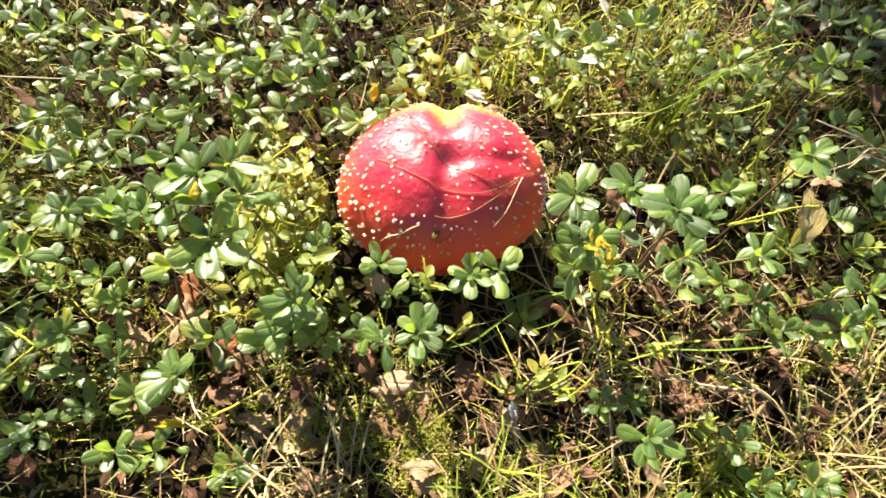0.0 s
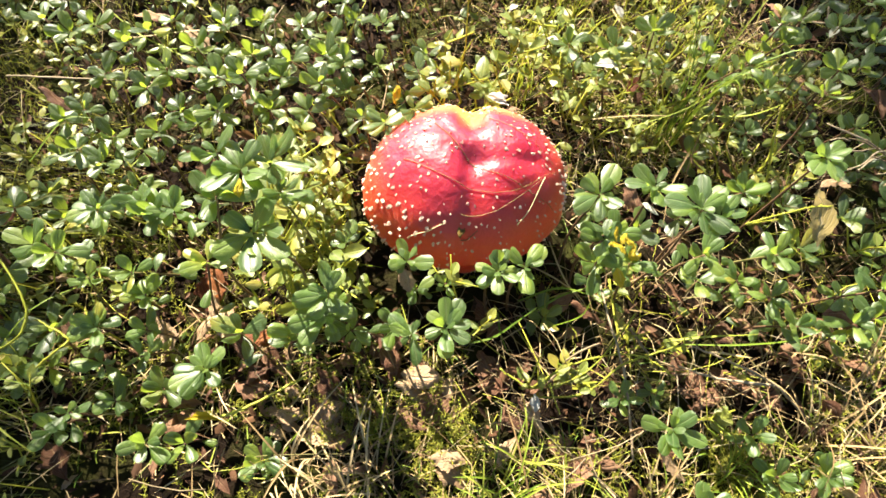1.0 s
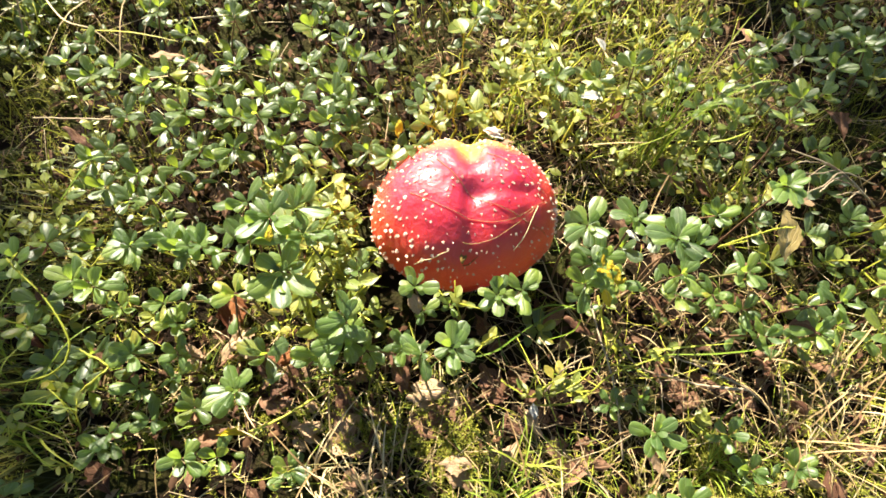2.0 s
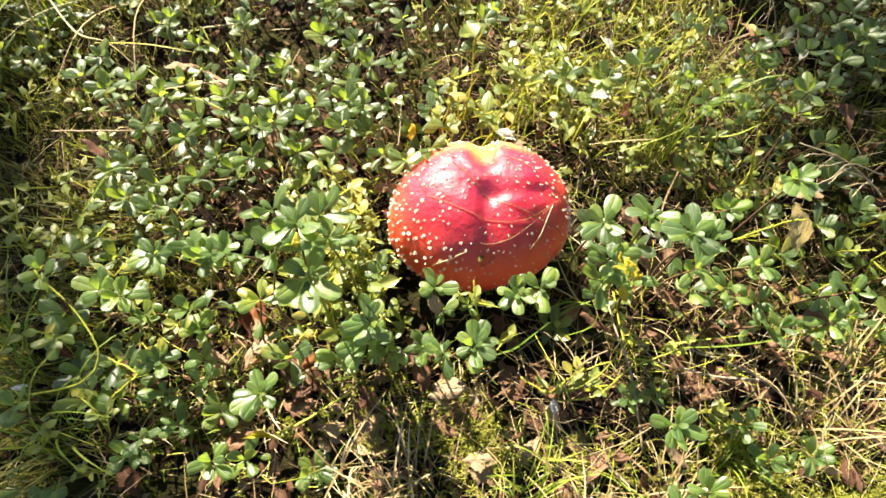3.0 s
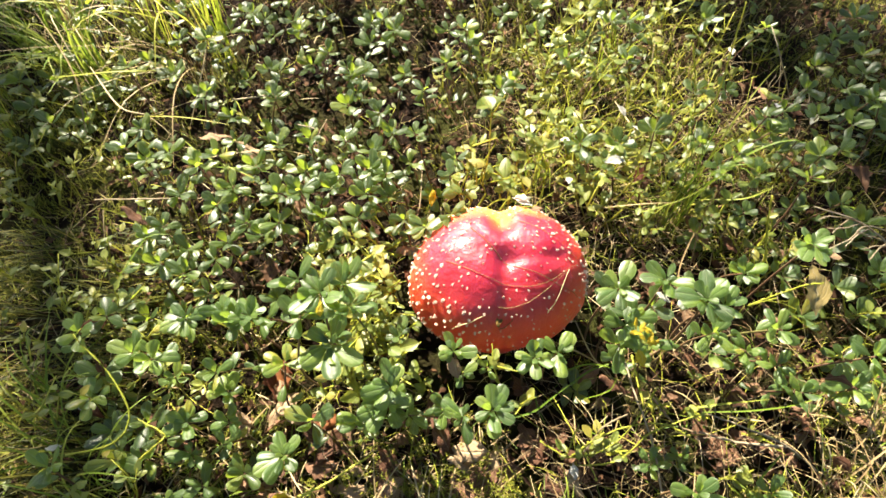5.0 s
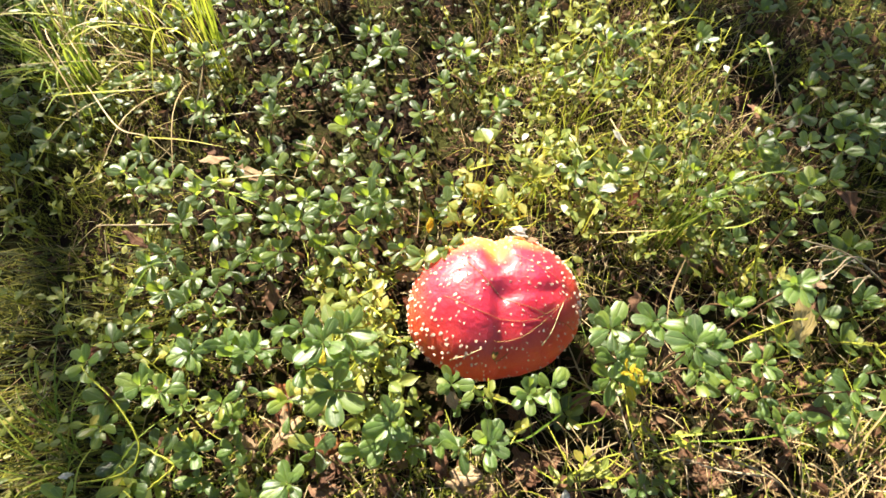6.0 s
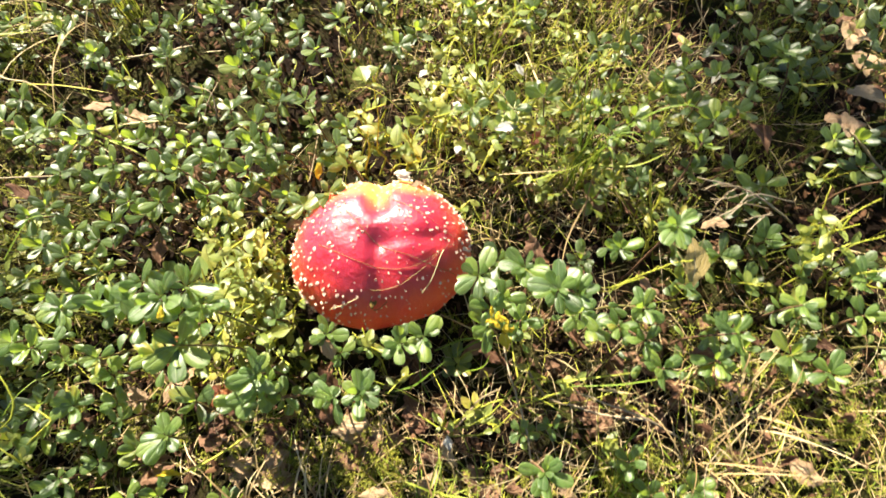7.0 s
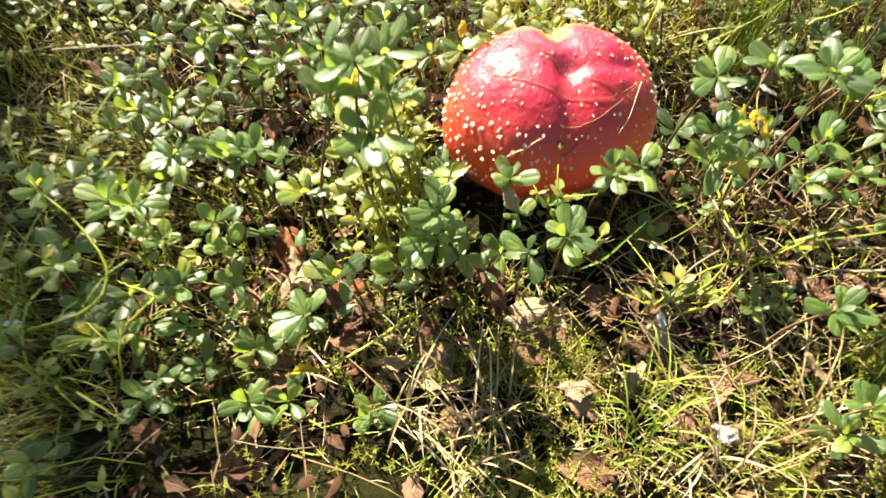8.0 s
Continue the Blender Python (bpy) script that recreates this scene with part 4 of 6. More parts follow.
lingonberry(-0.086, 0.308, 0.085, 0.018, 9)
lingonberry(-0.276, 0.296, 0.075, 0.019, 8)
lingonberry(-0.288, 0.286, 0.075, 0.02, 7)
lingonberry(-0.252, 0.275, 0.07, 0.018, 9)
lingonberry(-0.270, 0.260, 0.075, 0.02, 8)
lingonberry(-0.249, 0.248, 0.075, 0.019, 8)
lingonberry(-0.221, 0.280, 0.07, 0.019, 8)
lingonberry(-0.229, 0.264, 0.07, 0.018, 7)
lingonberry(-0.158, 0.380, 0.085, 0.018, 8)
lingonberry(-0.125, 0.371, 0.09, 0.018, 8)
lingonberry(-0.225, 0.377, 0.09, 0.018, 8)
lingonberry(0.268, 0.315, 0.1, 0.021, 6)
lingonberry(0.256, 0.298, 0.095, 0.019, 9)
lingonberry(0.257, 0.368, 0.1, 0.019, 9)
lingonberry(0.284, 0.361, 0.1, 0.02, 7)
lingonberry(0.242, 0.349, 0.095, 0.018, 9)
lingonberry(0.192, 0.322, 0.085, 0.017, 10)
lingonberry(0.185, 0.349, 0.085, 0.018, 9)
lingonberry(0.212, 0.331, 0.09, 0.018, 9)
lingonberry(0.137, 0.343, 0.11, 0.022, 6)
lingonberry(0.115, 0.349, 0.09, 0.019, 8)
lingonberry(0.080, 0.352, 0.09, 0.02, 6)
lingonberry(0.295, 0.328, 0.09, 0.02, 9)
lingonberry(0.318, 0.358, 0.09, 0.02, 9)
lingonberry(0.227, 0.316, 0.08, 0.018, 9)
lingonberry(0.213, 0.291, 0.06, 0.017, 8)
lingonberry(0.289, 0.288, 0.07, 0.019, 8)
lingonberry(0.107, 0.339, 0.08, 0.018, 8)
lingonberry(-0.027, 0.351, 0.08, 0.017, 8)
lingonberry(-0.034, 0.328, 0.085, 0.018, 7)
lingonberry(0.237, 0.358, 0.105, 0.021, 8)
lingonberry(0.228, 0.502, 0.1, 0.02, 7)
lingonberry(0.136, 0.506, 0.1, 0.019, 8)
lingonberry(0.143, 0.460, 0.09, 0.018, 8)
lingonberry(0.196, 0.412, 0.09, 0.018, 9)
lingonberry(0.223, 0.409, 0.09, 0.018, 8)
lingonberry(0.290, 0.496, 0.09, 0.018, 9)
lingonberry(0.296, 0.404, 0.09, 0.019, 9)
lingonberry(0.353, 0.384, 0.09, 0.019, 11)
lingonberry(0.384, 0.506, 0.09, 0.02, 9)
lingonberry(0.382, 0.576, 0.09, 0.02, 9)
lingonberry(-0.003, 0.514, 0.08, 0.018, 9)
lingonberry(-0.027, 0.535, 0.08, 0.018, 9)
lingonberry(0.033, 0.559, 0.08, 0.018, 9)
lingonberry(-0.185, 0.548, 0.08, 0.018, 9)
lingonberry(-0.151, 0.508, 0.08, 0.018, 9)
lingonberry(-0.096, 0.560, 0.08, 0.018, 9)
lingonberry(-0.126, 0.471, 0.08, 0.018, 9)
lingonberry(-0.072, 0.462, 0.085, 0.018, 9)
lingonberry(-0.096, 0.409, 0.085, 0.019, 9)
lingonberry(-0.236, 0.570, 0.09, 0.02, 8)
lingonberry(-0.211, 0.487, 0.08, 0.019, 8)
lingonberry(-0.314, 0.399, 0.09, 0.019, 9)
lingonberry(-0.275, 0.357, 0.1, 0.02, 9)
lingonberry(-0.575, 0.713, 0.08, 0.02, 8)
lingonberry(0.067, 0.527, 0.08, 0.018, 8)
lingonberry(0.090, 0.480, 0.08, 0.018, 8)
lingonberry(-0.266, 0.176, 0.085, 0.021, 9)
lingonberry(-0.303, 0.049, 0.03, 0.019, 8)
lingonberry(0.117, 0.021, 0.03, 0.019, 9)
lingonberry(0.137, 0.033, 0.03, 0.019, 9)
lingonberry(0.314, 0.121, 0.06, 0.021, 6)
lingonberry(0.352, 0.161, 0.06, 0.019, 8)
lingonberry(0.305, 0.169, 0.07, 0.019, 9)
lingonberry(0.351, 0.389, 0.09, 0.02, 9)
lingonberry(0.331, 0.404, 0.09, 0.02, 8)

# ---- bilberry shoots ----
bilberry(-0.092, 0.182, 0.14, 0.013, 12, lean=(-0.25, 0.1), label="bilberry shoot with broad bright yellow-green leaves")
bilberry(-0.088, 0.211, 0.1, 0.009, 14, lean=(-0.25, 0.1), label="bilberry shoot with broad bright yellow-green leaves")
bilberry(-0.090, 0.180, 0.11, 0.012, 8, label="bilberry shoot with broad bright yellow-green leaves")
bilberry(-0.089, 0.204, 0.07, 0.008, 14, lean=(-0.25, 0.1))
bilberry(-0.109, 0.174, 0.12, 0.014, 8, label="bilberry shoot with broad bright yellow-green leaves")
bilberry(-0.097, 0.185, 0.07, 0.009, 8)
bilberry(-0.116, 0.169, 0.07, 0.012, 8)
bilberry(-0.085, 0.191, 0.06, 0.008, 12, lean=(-0.25, 0.1))
bilberry(-0.090, 0.231, 0.06, 0.008, 12, lean=(-0.25, 0.1))
bilberry(-0.093, 0.246, 0.09, 0.014, 8)
bilberry(-0.118, 0.265, 0.09, 0.013, 7)
bilberry(-0.065, 0.166, 0.06, 0.012, 8)
bilberry(-0.117, 0.171, 0.14, 0.019, 7)
bilberry(0.049, 0.358, 0.09, 0.013, 10)
bilberry(0.028, 0.345, 0.08, 0.012, 10)
bilberry(0.007, 0.358, 0.09, 0.012, 11)
bilberry(0.067, 0.323, 0.09, 0.013, 10)
bilberry(0.091, 0.358, 0.09, 0.013, 10)
bilberry(0.123, 0.346, 0.09, 0.013, 9)
bilberry(-0.010, 0.371, 0.09, 0.012, 10)
bilberry(0.063, 0.383, 0.09, 0.013, 9)
bilberry(0.036, 0.326, 0.07, 0.011, 10)
bilberry(0.091, 0.326, 0.07, 0.012, 9)
bilberry(0.148, 0.323, 0.09, 0.012, 8)
bilberry(0.170, 0.321, 0.07, 0.012, 8)
bilberry(-0.018, 0.317, 0.09, 0.013, 8)
bilberry(0.138, 0.295, 0.05, 0.011, 8)
bilberry(0.194, 0.297, 0.06, 0.011, 8)
bilberry(0.225, 0.277, 0.07, 0.011, 6)
bilberry(0.178, 0.306, 0.05, 0.011, 7)
bilberry(0.102, 0.133, 0.05, 0.01, 5)
bilberry(0.131, 0.122, 0.06, 0.01, 5)
bilberry(0.046, 0.101, 0.04, 0.009, 6)
bilberry(0.076, 0.106, 0.045, 0.01, 5)
bilberry(0.171, 0.118, 0.05, 0.009, 4)
bilberry(-0.247, 0.133, 0.05, 0.01, 5)
bilberry(0.162, 0.087, 0.03, 0.011, 6)
bilberry(0.000, 0.348, 0.15, 0.017, 6, label="bilberry shoot with broad bright yellow-green leaves")
bilberry(0.053, 0.393, 0.12, 0.013, 8)
bilberry(0.096, 0.368, 0.09, 0.014, 10)
bilberry(0.062, 0.351, 0.08, 0.013, 10)
bilberry(0.121, 0.339, 0.09, 0.014, 9)
bilberry(0.153, 0.376, 0.1, 0.013, 9)
bilberry(0.087, 0.388, 0.1, 0.014, 9)
bilberry(0.033, 0.373, 0.09, 0.013, 9)
bilberry(0.182, 0.355, 0.09, 0.013, 8)
bilberry(-0.001, 0.349, 0.08, 0.012, 10)
bilberry(0.094, 0.519, 0.1, 0.014, 8)
bilberry(0.122, 0.528, 0.12, 0.014, 8)
bilberry(-0.326, 0.279, 0.06, 0.01, 8)
bilberry(-0.306, 0.240, 0.06, 0.01, 8)
bilberry(-0.334, 0.323, 0.07, 0.011, 9)
bilberry(-0.303, 0.278, 0.07, 0.011, 9)
bilberry(0.063, 0.108, 0.04, 0.013, 7)
bilberry(0.336, 0.221, 0.09, 0.012, 9)
bilberry(0.356, 0.219, 0.09, 0.012, 9)
bilberry(0.327, 0.203, 0.08, 0.012, 8)
bilberry(-0.095, 0.250, 0.065, 0.0101, 12, lean=(-0.2, 0.1), label="bilberry shoot with broad bright yellow-green leaves")
bilberry(-0.076, 0.187, 0.046, 0.0092, 9, lean=(-0.2, 0.1), label="bilberry shoot with broad bright yellow-green leaves")
bilberry(-0.108, 0.240, 0.115, 0.0116, 11, lean=(-0.2, 0.1), label="bilberry shoot with broad bright yellow-green leaves")
bilberry(-0.075, 0.197, 0.060, 0.0093, 8, lean=(-0.2, 0.1), label="bilberry shoot with broad bright yellow-green leaves")
bilberry(-0.088, 0.217, 0.113, 0.0117, 12, lean=(-0.2, 0.1), label="bilberry shoot with broad bright yellow-green leaves")
bilberry(-0.102, 0.178, 0.115, 0.0096, 12, lean=(-0.2, 0.1), label="bilberry shoot with broad bright yellow-green leaves")
bilberry(-0.112, 0.262, 0.091, 0.0099, 9, lean=(-0.2, 0.1), label="bilberry shoot with broad bright yellow-green leaves")
bilberry(-0.115, 0.196, 0.048, 0.0109, 9, lean=(-0.2, 0.1), label="bilberry shoot with broad bright yellow-green leaves")
bilberry(-0.093, 0.198, 0.060, 0.0098, 8, lean=(-0.2, 0.1), label="bilberry shoot with broad bright yellow-green leaves")
bilberry(-0.114, 0.177, 0.060, 0.0100, 10, lean=(-0.2, 0.1), label="bilberry shoot with broad bright yellow-green leaves")
bilberry(-0.120, 0.156, 0.110, 0.0115, 12, lean=(-0.2, 0.1), label="bilberry shoot with broad bright yellow-green leaves")
bilberry(-0.106, 0.251, 0.091, 0.0126, 8, lean=(-0.2, 0.1), label="bilberry shoot with broad bright yellow-green leaves")
bilberry(-0.101, 0.160, 0.060, 0.0129, 9, lean=(-0.2, 0.1), label="bilberry shoot with broad bright yellow-green leaves")
bilberry(-0.110, 0.224, 0.101, 0.0119, 11, lean=(-0.2, 0.1), label="bilberry shoot with broad bright yellow-green leaves")
bilberry(-0.099, 0.223, 0.093, 0.0102, 11, lean=(-0.2, 0.1), label="bilberry shoot with broad bright yellow-green leaves")
bilberry(-0.076, 0.158, 0.113, 0.0133, 9, lean=(-0.2, 0.1), label="bilberry shoot with broad bright yellow-green leaves")
bilberry(-0.126, 0.251, 0.054, 0.0134, 8, lean=(-0.2, 0.1), label="bilberry shoot with broad bright yellow-green leaves")
bilberry(-0.081, 0.227, 0.078, 0.0111, 11, lean=(-0.2, 0.1), label="bilberry shoot with broad bright yellow-green leaves")

# ---- fallen leaves ----
dead_leaf(-0.054, 0.140, 0.022, 0.03, 20, 15, 10, 0)
dead_leaf(-0.048, 0.128, 0.012, 0.028, 190, 20, -20, 1)
dead_leaf(-0.031, 0.107, 0.012, 0.034, 80, 25, 10, 2, material=M_BEIGE, label="tan withered birch leaf lying on the litter")
dead_leaf(-0.014, 0.108, 0.014, 0.028, 140, -15, 20, 3, material=M_BEIGE, label="tan withered birch leaf lying on the litter")
dead_leaf(-0.034, 0.093, 0.012, 0.03, 210, 10, -15, 4)
dead_leaf(-0.016, 0.091, 0.01, 0.026, 300, 15, 10, 5)
dead_leaf(-0.089, 0.096, 0.014, 0.03, 30, 25, 25, 6)
dead_leaf(-0.089, 0.079, 0.012, 0.03, 100, 35, -10, 0, material=M_BEIGE, label="tan withered birch leaf lying on the litter")
dead_leaf(-0.166, 0.148, 0.02, 0.026, 70, 20, 15, 1, material=M_BEIGE, label="tan withered birch leaf lying on the litter")
dead_leaf(-0.176, 0.167, 0.02, 0.02, 10, 10, 10, 2, material=M_BEIGE, label="tan withered birch leaf lying on the litter")
dead_leaf(-0.139, 0.125, 0.014, 0.034, 150, 15, 20, 3)
dead_leaf(-0.141, 0.113, 0.012, 0.03, 250, 20, -20, 4)
dead_leaf(-0.128, 0.126, 0.016, 0.028, 50, 25, 10, 5)
dead_leaf(0.021, 0.114, 0.008, 0.028, 100, 10, 10, 6)
dead_leaf(0.036, 0.125, 0.008, 0.03, 10, -10, 0, 0)
dead_leaf(0.042, 0.090, 0.024, 0.022, 210, 25, 20, 1, material=M_BEIGE, label="tan withered birch leaf lying on the litter")
dead_leaf(0.032, 0.087, 0.014, 0.024, 90, 20, 0, 2)
dead_leaf(0.198, 0.150, 0.022, 0.036, 80, 35, 30, 3)
dead_leaf(0.221, 0.123, 0.02, 0.04, 95, 40, 10, 4)
dead_leaf(0.151, 0.165, 0.03, 0.034, 60, 40, 35, 5)
dead_leaf(0.175, 0.148, 0.022, 0.026, 200, 20, 15, 6)
dead_leaf(0.154, 0.114, 0.008, 0.028, 20, 10, 10, 0)
dead_leaf(0.163, 0.103, 0.008, 0.026, 130, 15, -10, 1)
dead_leaf(0.177, 0.117, 0.01, 0.03, 240, 10, 20, 2)
dead_leaf(0.274, 0.125, 0.014, 0.036, 80, 20, 20, 3)
dead_leaf(-0.012, 0.056, 0.014, 0.028, 60, 30, 10, 4, material=M_BEIGE, label="tan withered birch leaf lying on the litter")
dead_leaf(0.026, 0.070, 0.012, 0.022, 150, 15, 0, 5, material=M_BEIGE, label="tan withered birch leaf lying on the litter")
dead_leaf(0.061, 0.069, 0.01, 0.028, 20, 15, 10, 6)
dead_leaf(0.071, 0.058, 0.01, 0.028, 140, 15, 10, 0)
dead_leaf(-0.084, 0.055, 0.008, 0.026, 200, 20, 10, 1)
dead_leaf(0.126, 0.059, 0.02, 0.028, 60, 35, 10, 2, material=M_BEIGE, label="tan withered birch leaf lying on the litter")
dead_leaf(-0.113, 0.086, 0.012, 0.024, 60, 20, 30, 3, material=M_BEIGE, label="tan withered birch leaf lying on the litter")
dead_leaf(-0.208, 0.147, 0.014, 0.026, 30, 10, 10, 4)
dead_leaf(-0.184, 0.088, 0.01, 0.03, 120, 10, 5, 5)
dead_leaf(0.142, 0.347, 0.05, 0.028, 30, 45, 10, 0)
dead_leaf(0.164, 0.335, 0.065, 0.02, 45, 40, 0, 1, material=M_BEIGE, label="tan withered birch leaf lying on the litter")
dead_leaf(0.187, 0.298, 0.03, 0.036, 85, 45, 20, 2)
dead_leaf(0.216, 0.286, 0.02, 0.03, 30, 20, 15, 3)
dead_leaf(0.121, 0.238, 0.05, 0.03, 20, 30, 10, 4)
dead_leaf(-0.068, 0.276, 0.05, 0.03, 100, 20, 10, 5)
dead_leaf(0.203, 0.197, 0.06, 0.032, 80, 45, 20, 6)
dead_leaf(0.325, 0.325, 0.06, 0.03, 30, 30, 10, 0)
dead_leaf(0.268, 0.245, 0.06, 0.028, 110, 35, 10, 1, material=M_BEIGE, label="tan withered birch leaf lying on the litter")
dead_leaf(-0.314, 0.322, 0.06, 0.026, 70, 30, 10, 2)
dead_leaf(-0.248, 0.396, 0.08, 0.032, 100, 20, 10, 3, material=M_BEIGE, label="tan withered birch leaf lying on the litter")
dead_leaf(-0.224, 0.394, 0.06, 0.034, 60, 20, 10, 4, material=M_BEIGE, label="tan withered birch leaf lying on the litter")
dead_leaf(-0.170, 0.335, 0.05, 0.028, 20, 20, 10, 5)
dead_leaf(-0.112, 0.255, 0.06, 0.026, 80, 20, -10, 6)
dead_leaf(-0.189, 0.263, 0.05, 0.028, 10, 20, 10, 0)
dead_leaf(0.029, 0.277, 0.098, 0.018, 100, 5, 25, 1, label="orange-brown dead leaf stuck behind the cap edge")
dead_leaf(0.084, 0.157, 0.03, 0.03, 80, 30, 10, 2)
dead_leaf(0.068, 0.169, 0.02, 0.028, 120, 10, 0, 3)
dead_leaf(0.014, 0.164, 0.012, 0.028, 30, 5, 10, 4)
dead_leaf(0.249, 0.141, 0.02, 0.034, 20, 20, 10, 5)
dead_leaf(0.201, 0.109, 0.01, 0.032, 200, 10, 10, 6)
dead_leaf(-0.256, 0.064, 0.012, 0.03, 45, 15, 10, 0)
dead_leaf(0.251, 0.074, 0.01, 0.03, 70, 15, 10, 1)
dead_leaf(0.078, 0.160, 0.126, 0.008, 10, 35, 10, 2, material=M_YELLOW, label="bright yellow fallen leaf among green sprigs")
dead_leaf(0.081, 0.157, 0.126, 0.008, -40, 35, -10, 3, material=M_YELLOW, label="bright yellow fallen leaf among green sprigs")
dead_leaf(0.084, 0.155, 0.126, 0.008, 60, 30, 0, 4, material=M_YELLOW, label="bright yellow fallen leaf among green sprigs")
dead_leaf(0.077, 0.155, 0.123, 0.007, 100, 20, -25, 5, material=M_YELLOW, label="bright yellow fallen leaf among green sprigs")
dead_leaf(0.086, 0.151, 0.122, 0.009, -15, 40, 0, 1, material=M_YELLOW, label="bright yellow fallen leaf among green sprigs")
dead_leaf(0.081, 0.152, 0.123, 0.008, 35, 40, 0, 3, material=M_YELLOW, label="bright yellow fallen leaf among green sprigs")
dead_leaf(0.089, 0.150, 0.118, 0.007, -60, 35, 0, 2, material=M_YELLOW, label="bright yellow fallen leaf among green sprigs")
dead_leaf(0.087, 0.150, 0.093, 0.014, 20, 40, 0, 6, material=M_YELLOW, label="bright yellow fallen leaf among green sprigs")
dead_leaf(-0.113, 0.156, 0.172, 0.009, 0, 45, 0, 1, material=M_YELLOW, label="bright yellow fallen leaf among green sprigs")
dead_leaf(-0.050, 0.308, 0.08, 0.014, 0, 50, 0, 5, material=M_YELLOW, label="bright yellow fallen leaf among green sprigs")
dead_leaf(0.022, 0.284, 0.104, 0.013, 90, 0, -30, 2, material=M_PALE, label="pale leaf, sun glare painted in as white")
dead_leaf(0.042, 0.095, 0.03, 0.012, 0, 30, 0, 4, material=M_PALE, label="pale leaf, sun glare painted in as white")
dead_leaf(0.103, 0.182, 0.118, 0.011, 60, 25, 0, 5, material=M_PALE, label="pale leaf, sun glare painted in as white")
dead_leaf(-0.038, 0.157, 0.075, 0.018, 20, 45, 0, 6, material=M_BEIGE, label="tan withered birch leaf lying on the litter")
dead_leaf(0.295, 0.454, 0.04, 0.03, 30, 30, 10, 1)
dead_leaf(0.478, 0.457, 0.03, 0.036, 60, 20, 10, 2, material=M_BEIGE, label="tan withered birch leaf lying on the litter")
dead_leaf(0.469, 0.481, 0.03, 0.034, 160, 20, 10, 3)
dead_leaf(0.470, 0.421, 0.03, 0.03, 250, 20, 10, 4, material=M_BEIGE, label="tan withered birch leaf lying on the litter")
dead_leaf(0.409, 0.340, 0.05, 0.04, 90, 20, 0, 5, material=M_BEIGE, label="tan withered birch leaf lying on the litter")
dead_leaf(0.303, 0.059, 0.012, 0.034, 60, 20, 0, 6, material=M_BEIGE, label="tan withered birch leaf lying on the litter")
dead_leaf(0.060, 0.030, 0.02, 0.022, 80, 30, 10, 4, material=M_PALE, label="pale leaf, sun glare painted in as white")
dead_leaf(-0.007, 0.054, 0.012, 0.026, 30, 30, 10, 3, material=M_BEIGE, label="tan withered birch leaf lying on the litter")
dead_leaf(-0.090, 0.093, 0.014, 0.03, 70, 20, 10, 2)
dead_leaf(-0.052, 0.127, 0.03, 0.03, 30, 25, 10, 1)
dead_leaf(-0.015, 0.019, 0.01, 0.04, 60, 10, 10, 0)
dead_leaf(-0.146, 0.131, 0.02, 0.03, 60, 25, 0, 5, label="rust-orange fallen leaf lit through by the sun")
dead_leaf(-0.314, 0.152, 0.05, 0.012, 70, 40, 10, 1, material=M_PALE, label="pale leaf, sun glare painted in as white")
dead_leaf(-0.309, 0.182, 0.05, 0.016, 30, 40, 0, 2)
dead_leaf(-0.325, 0.123, 0.05, 0.011, 100, 30, 0, 3, material=M_PALE, label="pale leaf, sun glare painted in as white")
dead_leaf(-0.270, 0.439, 0.04, 0.03, 60, 15, 5, 0)
dead_leaf(0.237, 0.140, 0.06, 0.03, 90, 40, 0, 1)
dead_leaf(0.236, 0.208, 0.070, 0.039, 6, 38, 4, 7, M_SAND, 1.0, "pale beige fallen birch leaf standing among the sprigs")

dead_leaf(-0.329, 0.222, 0.045, 0.026, 120, 14, -14, 6, material=M_RUST, label="dark red-brown fallen leaf in the litter")
dead_leaf(-0.305, 0.150, 0.045, 0.014, 245, 9, -15, 1, material=M_RUST, label="dark red-brown fallen leaf in the litter")
dead_leaf(-0.185, 0.182, 0.012, 0.034, 10, 17, 15, 4, material=M_RUST, label="dark red-brown fallen leaf in the litter")
dead_leaf(-0.177, 0.183, 0.020, 0.028, 30, 12, 13, 5, material=M_RUST, label="dark red-brown fallen leaf in the litter")
dead_leaf(-0.135, 0.142, 0.020, 0.020, 141, 29, -9, 1, material=M_RUST, label="orange fallen leaf lit through by the sun")
dead_leaf(-0.145, 0.142, 0.012, 0.030, 134, 11, -19, 4, material=M_RUST, label="dark red-brown fallen leaf in the litter")
dead_leaf(-0.141, 0.130, 0.016, 0.030, 139, 11, -10, 4, material=M_DEAD, label="curled brown fallen birch leaf on the litter")
dead_leaf(-0.173, 0.158, 0.016, 0.034, 148, 25, 3, 1, material=M_BEIGE, label="tan withered birch leaf lying on the litter")
dead_leaf(-0.091, 0.089, 0.018, 0.032, 310, 15, 4, 3, material=M_BEIGE, label="tan withered birch leaf lying on the litter")
dead_leaf(-0.114, 0.090, 0.018, 0.022, 91, 12, 10, 4, material=M_BEIGE, label="tan withered birch leaf lying on the litter")
dead_leaf(-0.089, 0.107, 0.016, 0.036, 45, 34, 15, 4, material=M_DEAD, label="curled brown fallen birch leaf on the litter")
dead_leaf(-0.053, 0.144, 0.022, 0.034, 3, 34, -2, 4, material=M_DEAD, label="curled brown fallen birch leaf on the litter")
dead_leaf(-0.031, 0.116, 0.020, 0.030, 260, 11, 6, 6, material=M_BEIGE, label="tan withered birch leaf lying on the litter")
dead_leaf(-0.022, 0.097, 0.012, 0.034, 306, 14, 7, 7, material=M_DEAD, label="curled brown fallen birch leaf on the litter")
